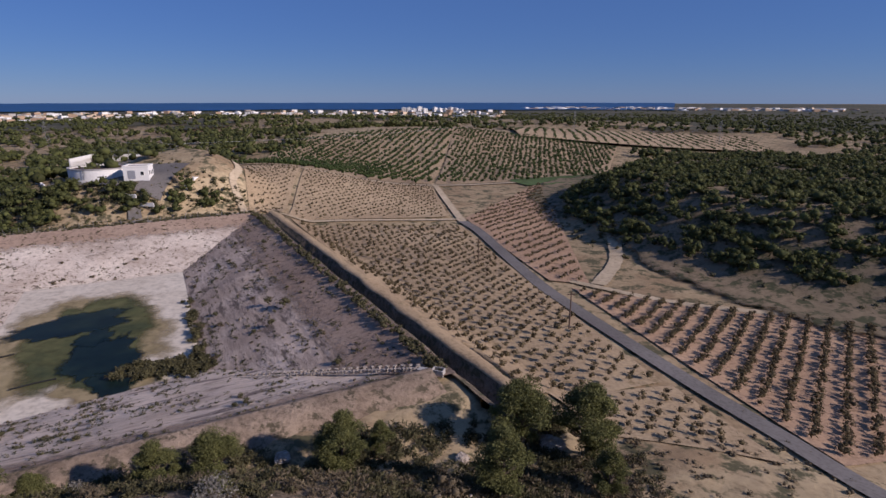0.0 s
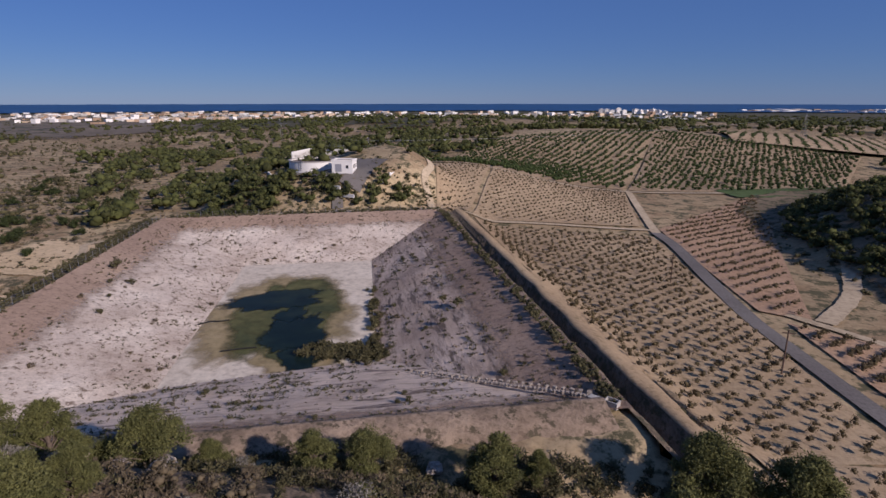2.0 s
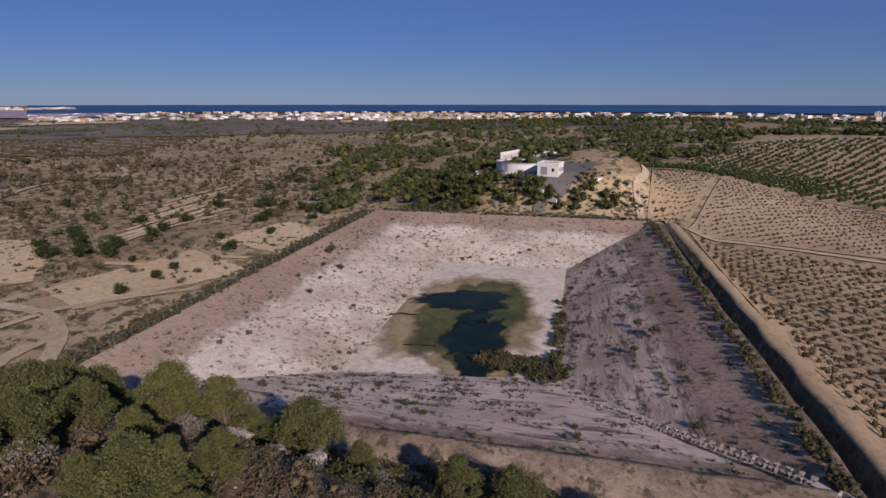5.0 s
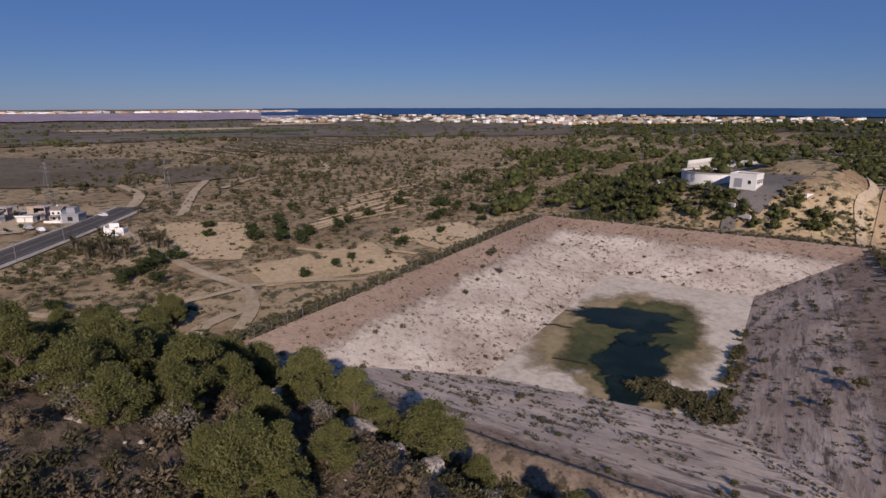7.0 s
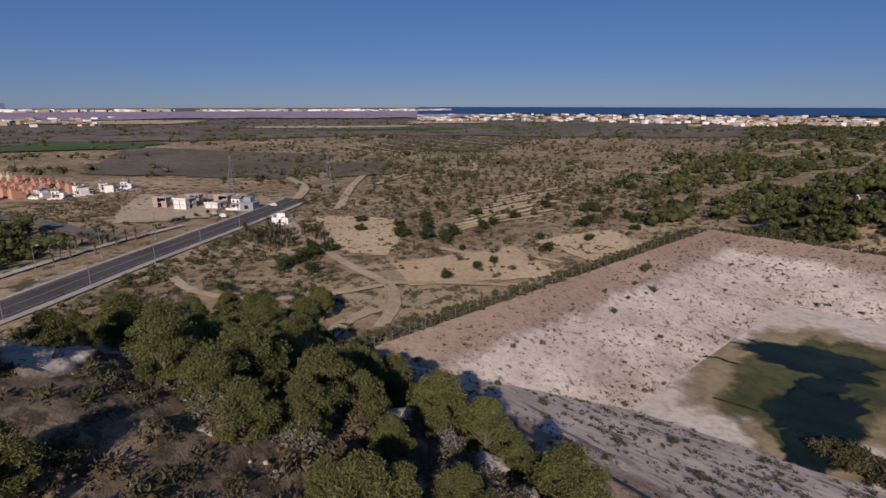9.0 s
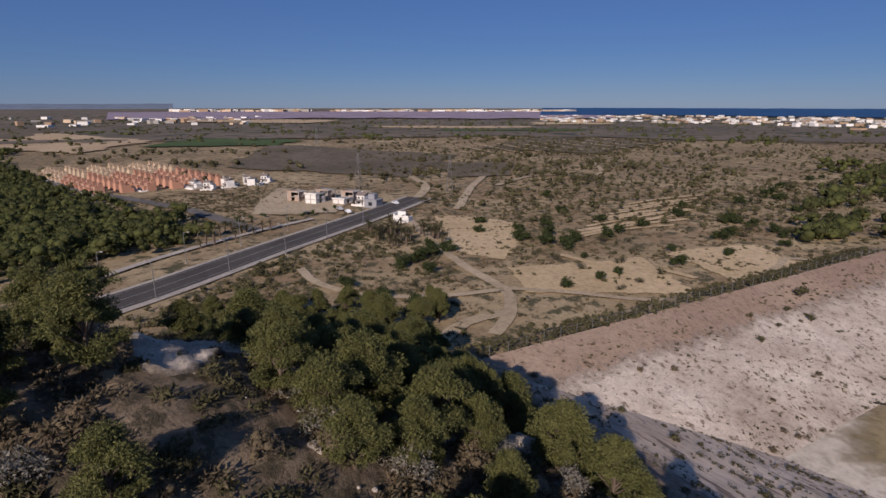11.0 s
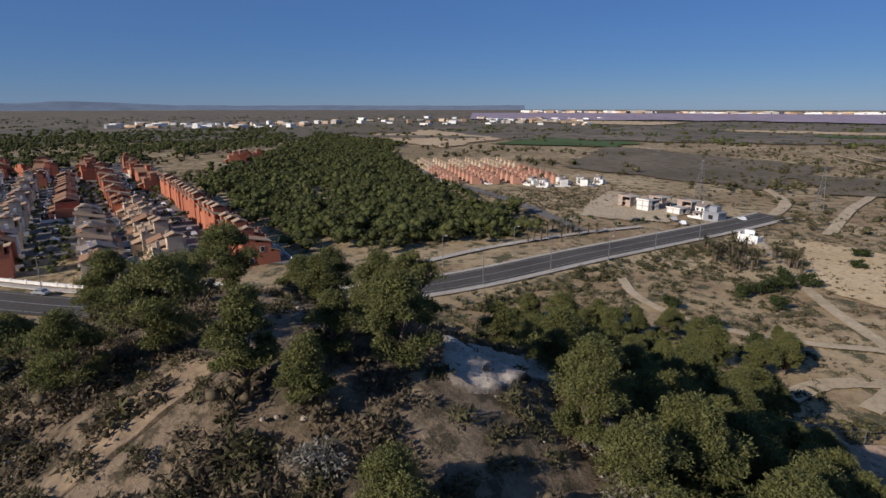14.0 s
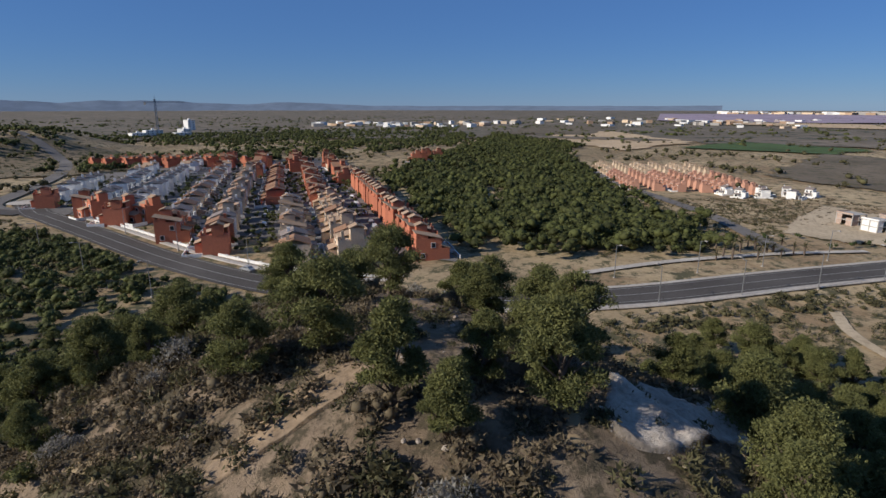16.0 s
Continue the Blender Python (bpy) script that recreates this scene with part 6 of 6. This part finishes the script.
rail = part("fence", boxes("fence", [(-17.3, 17.3, 11.15, 11.2, 5.5, 5.56), (-17.3, 17.3, 11.15, 11.2, 5.05, 5.1)], M_STEEL), basin_top)
for k in range(18):
    part("post", boxes("post", [(-17.3 + 2.03 * k - 0.05, -17.3 + 2.03 * k + 0.05, 11.1, 11.25, 4.4, 5.9)], M_STEEL), rail)
basin_top.matrix_basis = Matrix.LocRotScale((-113, 204, TZ - 0.4), Euler((0, 0, radians(10))), None)
low_wall([(-133, 181), (-124, 172)], 0.9, M_WHITE, "yard_wall", "low white wall at the tank yard's edge")
low_wall([(-97, 165), (-86, 163)], 0.7, M_WHITE, "yard_wall", "low white wall before the pump house")
low_wall([(-82, 170), (-80, 184)], 0.8, M_WHITE, "yard_wall", "low white wall beside the yard gate")
ribbon("road", [(-92, 163), (-88, 157), (-80, 158), (-70, 168)], 3.5, M_LANE, 0.15, label="asphalt drive down from the tank yard", category="road")
cabin = tagged(new("field_cabin"), "small white cabin at the vineyard's top", "building")
part("body", boxes("body", [(-2.4, 2.4, -1.8, 1.8, -1.5, 3.0)], M_WHITE), cabin)
part("roof", boxes("roof", [(-2.7, 2.7, -2.1, 2.1, 3.0, 3.25)], M_CONC), cabin)
part("door", boxes("door", [(0.2, 1.2, -1.86, -1.76, 0, 2.0)], M_DOOR), cabin)
cabin.location = (-104, 262, float(land(-104, 262)))


# ---- masts, lamps, poles ----
def tubes_mesh(name, limbs, mat):
    return tri_mesh(name, [(*join_tubes(limbs), 0)], [mat])


def street_lamp(label):
    o = tagged(new("street_lamp"), label, "street lamp", "lamps along the main road")
    part("pole", tubes_mesh("pole", [tube((0, 0, -0.3), (0, 0, 8.6), 0.13, 0.07, 8)], M_STEEL), o)
    part("arm", tubes_mesh("arm", [tube((0, 0, 8.5), (1.6, 0, 8.9), 0.06, 0.05, 6)], M_STEEL), o)
    part("lantern", boxes("lantern", [(1.4, 2.2, -0.16, 0.16, 8.8, 9.0)], M_CONC), o)
    part("base", boxes("base", [(-0.25, 0.25, -0.25, 0.25, -0.3, 0.25)], M_CONC), o)
    return o


LAMP = street_lamp("tall grey steel street lamp beside the road")
for x, y, t in ((-127, -41, 245), (-146, -31, 245), (-165, -21, 245), (-184, -12, 245), (-203, -2, 245), (-157, -46, 65), (-176, -37, 65), (-196, -27, 65), (-137, -58, 65), (-46, -120, 15), (-38, -150, 10), (-72, -128, 200), (-64, -160, 190), (-58, -196, 190), (-33, -186, 10), (-52, -228, 190)):
    stand(LAMP, x, y, 1.0, radians(t), sink=0.0)


def pylon(h, label):
    o = tagged(new("pylon"), label, "pylon")
    b, limbs = h * 0.09, []
    for sx_, sy_ in ((-1, -1), (1, -1), (1, 1), (-1, 1)):
        limbs.append(tube((sx_ * b, sy_ * b, -1), (sx_ * b * 0.15, sy_ * b * 0.15, h), 0.12, 0.07, 4))
    part("legs", tubes_mesh("legs", limbs, M_STEEL), o)
    br = []
    for k in range(9):
        z0, z1 = h * k / 9, h * (k + 1) / 9
        w0, w1 = b * (1 - 0.85 * z0 / h), b * (1 - 0.85 * z1 / h)
        for s in (-1, 1):
            br += [tube((-w0, s * w0, z0), (w1, s * w1, z1), 0.05, 0.05, 3), tube((s * w0, -w0, z0), (s * w1, w1, z1), 0.05, 0.05, 3)]
    part("bracing", tubes_mesh("bracing", br, M_STEEL), o)
    for z, w in ((0.78, 0.16), (0.9, 0.12)):
        part("crossarm", tubes_mesh("crossarm", [tube((-h * w, 0, h * z), (h * w, 0, h * z), 0.1, 0.1, 4)], M_STEEL), o)
    return o


PYL = pylon(24, "grey steel lattice pylon on the plain")
PYLONS = [(-284, 34), (-293, -12), (-150, 300), (-330, 470), (120, 520), (230, 470), (-520, -70)]
for k, (x, y) in enumerate(PYLONS):
    stand(PYL, x, y, (0.75, 0.75, 0.8, .9, .9, .9, 1.0)[k], k, sink=0.0)
wire = []
for a, b in ((2, 3), (2, 4)):
    (x0, y0), (x1, y1) = PYLONS[a], PYLONS[b]
    z0, z1 = float(land(x0, y0)) + 17, float(land(x1, y1)) + 19
    for off in (-2, 2):
        pp = [(x0 + (x1 - x0) * t + off, y0 + (y1 - y0) * t, z0 + (z1 - z0) * t - 16 * t * (1 - t)) for t in np.linspace(0, 1, 14)]
        wire += [tube(p, q, 0.035, 0.035, 3) for p, q in zip(pp, pp[1:])]
tagged(new("power_line", tubes_mesh("power_line", wire, M_STEEL)), "thin power line strung between pylons", "cable")


def wooden_pole(x, y):
    o = tagged(new("utility_pole"), "dark wooden utility pole in the vineyard", "pole")
    part("pole", tubes_mesh("pole", [tube((0, 0, -0.5), (0, 0, 7.2), 0.14, 0.1, 8)], M_RUST), o)
    part("crossbar", boxes("crossbar", [(-0.8, 0.8, -0.06, 0.06, 6.6, 6.75)], M_RUST), o)
    o.location = (x, y, float(land(x, y)))


wooden_pole(22.5, 92)
wooden_pole(9, 136)


def crane():
    o = tagged(new("tower_crane"), "tall dark tower crane behind the estate", "crane")
    lat = []
    for sx_, sy_ in ((-1, -1), (1, -1), (1, 1), (-1, 1)):
        lat.append(tube((sx_, sy_, -1), (sx_, sy_, 52), 0.22, 0.22, 4))
    for k in range(17):
        for s in (-1, 1):
            lat += [tube((-1, s, 3 * k), (1, s, 3 * k + 3), 0.13, 0.13, 3), tube((s, -1, 3 * k), (s, 1, 3 * k + 3), 0.13, 0.13, 3)]
    part("mast", tubes_mesh("mast", lat, M_BLUE), o)
    part("jib", tubes_mesh("jib", [tube((0, 0, 48), (38, 0, 48), 0.5, 0.3, 4), tube((0, 0, 50), (38, 0, 48.4), 0.15, 0.15, 4)], M_BLUE), o)
    part("counter_jib", tubes_mesh("counter_jib", [tube((0, 0, 48), (-14, 0, 48), 0.5, 0.5, 4)], M_BLUE), o)
    part("counterweight", boxes("counterweight", [(-14, -11, -1, 1, 44.5, 47.8)], M_CONC), o)
    part("peak", tubes_mesh("peak", [tube((0, 0, 48), (0, 0, 57), 0.9, 0.15, 4)], M_BLUE), o)
    part("cab", boxes("cab", [(0.8, 2.6, -1, 1, 45.2, 47.4)], M_WHITE), o)
    o.matrix_basis = Matrix.LocRotScale((-248, -845, float(land(-248, -845))), Euler((0, 0, radians(150))), None)


crane()


# ---- building site ----
def shell(x, y, t, mat, label, floors=2):
    """An unfinished house: slabs, columns, some block walls."""
    o = tagged(new("unfinished_house"), label, "building site", "houses under construction")
    for s in range(floors + 1):
        part("slab", boxes("slab", [(-4.2, 4.2, -4, 4, 2.9 * s - 0.15, 2.9 * s + 0.12)], M_CONC), o)
    for s in range(floors):
        for i in (-1, 1):
            for j in (-1, 0, 1):
                part("column", boxes("column", [(i * 3.9 - 0.18, i * 3.9 + 0.18, j * 3.7 - 0.18, j * 3.7 + 0.18, 2.9 * s, 2.9 * s + 2.8)], M_CONC), o)
        part("wall", boxes("wall", [(-3.7, 0.4 if s else 3.7, 3.6, 3.8, 2.9 * s + 0.1, 2.9 * s + 2.7), (-3.9, -3.7, -3.5, 3.5, 2.9 * s + 0.1, 2.9 * s + 2.7)], mat), o)
        part("front_wall", boxes("front_wall", [(-3.7, -1.2, -3.8, -3.6, 2.9 * s + 0.1, 2.9 * s + 2.7)], mat), o)
        part("front_wall", boxes("front_wall", [(1.0, 3.7, -3.8, -3.6, 2.9 * s + 0.1, 2.9 * s + (2.7 if s == 0 else 1.2))], mat), o)
        part("end_wall", boxes("end_wall", [(3.7, 3.9, -3.5, 0.2, 2.9 * s + 0.1, 2.9 * s + 2.7)], mat), o)
    part("parapet", boxes("parapet", [(-4.2, 4.2, -4, -3.8, 2.9 * floors, 2.9 * floors + 0.8), (-4.2, -4, -3.8, 4, 2.9 * floors, 2.9 * floors + 0.8)], mat), o)
    o.matrix_basis = Matrix.LocRotScale((x, y, float(land(x, y)) + 0.2), Euler((0, 0, radians(t))), (0.8, 0.8, 0.72))


for k, (x, y) in enumerate(((-258, -36), (-251, -27), (-262, -24), (-250, -15), (-257, -12))):
    shell(x, y, 62 + 90 * (k % 2), (M_BLOCK, M_WHITE)[k % 2], ("raw block house shell on the building site", "half rendered white house shell on the site")[k % 2], 2 - k % 2 * (k > 1))
place(WHITEV, -247.5, -5, 62, 0.75)
block(-241, -1, 6, 5, 1, M_DOOR, "grey new house at the building site", 62, "new_house")
ruin = tagged(new("ruined_cottage"), "small ruined white cottage near the road", "building")
part("body", boxes("body", [(-3, 3, -2.2, -1.8, -0.5, 2.6), (-3, -2.6, -1.8, 2.2, -0.5, 3.2), (2.6, 3, -1.8, 2.2, -0.5, 2.0), (-2.6, 0.4, 1.8, 2.2, -0.5, 3.4), (-0.4, 0, -1.8, 1.8, -0.5, 2.4)], M_WHITE), ruin)
part("rubble", boxes("rubble", [(3.2, 4.6, -1, 0.6, -0.3, 0.5), (-1.5, 0.2, -3.6, -2.5, -0.3, 0.4)], M_CONC), ruin)
ruin.matrix_basis = Matrix.LocRotScale((-210, 12, float(land(-210, 12))), Euler((0, 0, radians(70))), None)


# ---- cars ----
def car():
    o = tagged(new("car"), "small parked car beside the road", "car", "parked cars")
    sec = [(-2.0, 0.45), (-2.0, 0.85), (-1.1, 0.95), (-0.6, 1.42), (0.9, 1.45), (1.5, 0.98), (2.05, 0.85), (2.1, 0.45)]
    v = [(x, s * (0.82 if z < 1.2 else 0.66), z) for s in (-1, 1) for x, z in sec]
    n = len(sec)
    f = [tuple(range(n)), tuple(range(2 * n - 1, n - 1, -1))] + [(i, n + i, n + (i + 1) % n, (i + 1) % n) for i in range(n)]
    part("body", mesh_of("body", v, f, M_CAR, False), o)
    part("side_glass", boxes("side_glass", [(-0.7, 1.0, -0.77, 0.77, 1.0, 1.33)], M_GLASS), o)
    for i in (-1.25, 1.3):
        for j in (-0.8, 0.8):
            w = part("wheel", tubes_mesh("wheel", [tube((i, j - 0.1, 0.32), (i, j + 0.1, 0.32), 0.32, 0.32, 12)], M_RUBBER), o)
            part("rim", boxes("rim", [(i - 0.14, i + 0.14, j - 0.115, j + 0.115, 0.18, 0.46)], M_STEEL), w)
    return o


CAR = car()
cars = [(-70, -124, 107), (-232, -14, 25), (-226, -10, 20), (-245, 8, 30), (-222, 12, 10)]
for u0, v0 in ((10, 8.2), (40, 45.8), (80, 84), (95, 122)):
    for k in range(8):
        x, y = estate(u0 + 12 + 14 * k + 3 * math.sin(k * 2.1), v0)
        cars.append((x, y, EST_TURN))
for x, y, t in cars:
    stand(CAR, x, y, 1.0, radians(t), sink=-0.45)


# ---- palms and cypresses of the nursery ----
def palm(seed, h):
    o = tagged(new("palm_tree"), "shaggy palm with brown trunk in the nursery", "palm tree")
    rng = np.random.default_rng(seed)
    part("trunk", tubes_mesh("trunk", [tube((0, 0, -0.3), (0.1, 0, h * 0.5), 0.28, 0.32, 8), tube((0.1, 0, h * 0.5), (0.15, 0, h), 0.32, 0.36, 8)], M_BARK), o)
    v = []
    for k in range(26):
        a, e = rng.random() * 2 * math.pi, rng.uniform(-0.5, 1.2)
        p = np.array([0.15, 0, h])
        d = np.array([math.cos(a) * math.cos(e), math.sin(a) * math.cos(e), math.sin(e)])
        for s in range(4):
            q = p + d * 0.55
            w = np.cross(d, (0, 0, 1.0)) * (0.22 - 0.04 * s)
            v += [p - w, p + w, q + w * 0.7, p - w, q + w * 0.7, q - w * 0.7]
            p = q
            d = d + np.array([0, 0, -0.28])
            d /= np.linalg.norm(d)
    part("fronds", tri_mesh("fronds", [(np.array(v), None, 0)], [M_DARKSCRUB]), o)
    return o


PALMS = [palm(1, 3.6), palm(2, 2.6)]
for k in range(34):
    x, y = scatter(RNG, [(-168, 6), (-172, 30), (-205, 14), (-196, 0)], 1)[0]
    stand(PALMS[k % 2], x, y, RNG.uniform(0.7, 1.15), k, sink=0.0)
for k in range(16):
    x, y = scatter(RNG, [(-168, -47), (-205, -26), (-212, -44), (-182, -58)], 1)[0]
    stand(PALMS[k % 2], x, y, RNG.uniform(0.7, 1.1), k, sink=0.0)
cyp = np.array([(-190 - 5 * k, -60 + 3 * k) for k in range(7)] + [(-212 - 6 * k, -30 + 3.4 * k) for k in range(5)], float)
mass("roadside_bushes", cyp, np.full(len(cyp), 2.2), np.full(len(cyp), 2.6), M_CAROB, "row of dark bushes beside the road", 95, 60, 3, 0.15, "bushes")

# ---- reservoir fittings ----
for pts in ([(-76.6, 82.2), (-75.5, 84.5), (-74, 85.0), (-72.6, 86.2)], [(-64.5, 74.2), (-62, 76.2), (-59.7, 77.6)]):
    c = smooth_line(pts, 0.6)
    tagged(new("hose", tubes_mesh("hose", [tube((*p, POND_Z + 0.35), (*q, POND_Z + 0.35), 0.13, 0.13, 6) for p, q in zip(c, c[1:])], M_RUBBER)), "black hose lying on the dried mud", "hose")
box = tagged(new("outlet_box"), "small open concrete outlet box on the rim", "concrete box")
part("body", boxes("body", [(-1.3, 1.3, -0.9, -0.7, -0.5, 1.0), (-1.3, 1.3, 0.7, 0.9, -0.5, 1.0), (-1.3, -1.1, -0.7, 0.7, -0.5, 1.0), (1.1, 1.3, -0.7, 0.7, -0.5, 1.0)], M_CONC), box)
part("floor", boxes("floor", [(-1.1, 1.1, -0.7, 0.7, -0.4, 0.1)], M_RUST), box)
part("apron", boxes("apron", [(-4.6, -1.4, -0.8, 0.8, -0.5, 0.35)], M_CONC), box)
box.matrix_basis = Matrix.LocRotScale((-0.6, 64.5, 16.2), Euler((0, 0, radians(-20))), (0.6, 0.6, 0.55))
chan = tagged(new("drain_channel"), "row of pale stones edging a drain down the bank", "drain")
stone = boxes("stone", [(-0.28, 0.28, -0.18, 0.18, -0.15, 0.16)], M_ROCK)
for k in range(64):
    t = k / 63
    x, y = lerp((-3.4, 66), (-36.5, 76.5), t)
    z = RIM_Z + 0.1 - 7.4 * t ** 1.05
    for s in ((-0.5,) if k % 2 else (-0.5, 0.5)):
        q = part("stone", stone, chan)
        q.location = (x + s * 0.3, y + s * 0.95, z + 0.1)
        q.rotation_euler = (0, 0, k * 0.7)


def wire_fence(k, off, z):
    (ax, ay), (bx, by) = RIM[k], RIM[(k + 1) % 4]
    ln = math.hypot(bx - ax, by - ay)
    o = tagged(new("wire_fence"), "thin wire fence with steel posts along the rim", "fence")
    pm = tubes_mesh("post", [tube((0, 0, -0.4), (0, 0, 1.9), 0.05, 0.05, 5)], M_STEEL)
    n = int(ln / 3.2)
    for i in range(n + 1):
        t = i / n
        q = part("post", pm, o)
        q.location = (ax + (bx - ax) * t + (by - ay) / ln * off, ay + (by - ay) * t - (bx - ax) / ln * off, z)
    wv = []
    for h in (0.5, 1.1, 1.75):
        wv.append(tube((ax + (by - ay) / ln * off, ay - (bx - ax) / ln * off, z + h), (bx + (by - ay) / ln * off, by - (bx - ax) / ln * off, z + h), 0.015, 0.015, 3))
    part("wire", tubes_mesh("wire", wv, M_STEEL), o)


wire_fence(3, 1.0, RIM_Z - 0.1)
wire_fence(2, 1.0, RIM_Z - 0.1)


# ---- rocks of the near hill ----
def boulder(seed, size):
    bm = bmesh.new()
    bmesh.ops.create_icosphere(bm, subdivisions=3, radius=size)
    for v in bm.verts:
        k = 1 + 0.35 * noise.fractal(v.co * (1.2 / size) + Vector((seed, 0, 0)), 0.8, 2.2, 4)
        q = math.floor(k * 7) / 7 * 0.55 + k * 0.45
        v.co = Vector((v.co.x * q, v.co.y * q * 0.85, v.co.z * q * 0.6))
    me = bpy.data.meshes.new("rock")
    bm.to_mesh(me)
    bm.free()
    me.materials.append(M_ROCK)
    return tagged(new("rock", me), "pale weathered limestone boulder on the hill", "rock", "hill rocks")


ROCKS = [boulder(1.0, 1.6), boulder(5.0, 1.1), boulder(9.0, 0.6)]
for k, (x, y, s, v) in enumerate(((-44.5, 2.8, 1.0, 0), (-43, 4.4, .9, 1), (-46.5, 1.2, .9, 1), (-51, 2.5, 1.2, 0), (-49, 3.5, .9, 1), (-53, -2, 1.0, 0), (-43, 24, 1.3, 0), (-45, 26.5, 1.4, 1), (-41.5, 27, 1.2, 1), (-39, 29, 1.3, 0), (-36.5, 31.5, 1.1, 1), (-34, 33.5, 1.0, 0), (-47.5, 24.5, 1.1, 1),
                                  (-54, 27, 1.3, 0), (-57, 25.5, 1.2, 1), (-73, 1, 1.5, 0), (-75, 3, 1.2, 1), (-30, 36, 1.0, 1), (2, 50, .8, 1), (12, 54, .9, 0), (-16, 48, .8, 1))):
    z = float(land(x, y))
    ob = ROCKS[v] if k in (0, 1) else copy_thing(ROCKS[v], Matrix.Identity(4))
    ob.matrix_basis = Matrix.LocRotScale((x, y, z + 0.45), Euler((0.2 * math.sin(k), 0.2 * math.cos(k), k * 1.3)), (s, s, s * 0.8))
ROCKS[2].matrix_basis = Matrix.LocRotScale((-33, 11, float(land(-33, 11)) + 0.5), Euler((0, 0, 1)), (1, 1, 1))
st = scatter(RNG, [(-62, -45), (8, -48), (12, 48), (-55, 32)], 1500)
st = clumpy(st[inside(st[:, 0], st[:, 1], RIM) < -2.5], 6, 40.0, 0.0)
lv, lf = lumps(np.random.default_rng(2), np.column_stack([st, land(st[:, 0], st[:, 1]) + 0.5]), RNG.uniform(0.08, 0.28, len(st)), 0.6)
tagged(new("stones", tri_mesh("stones", [(lv, lf, 0)], [M_ROCK])), "loose pale stones over the hill", "stones", kind="stuff")
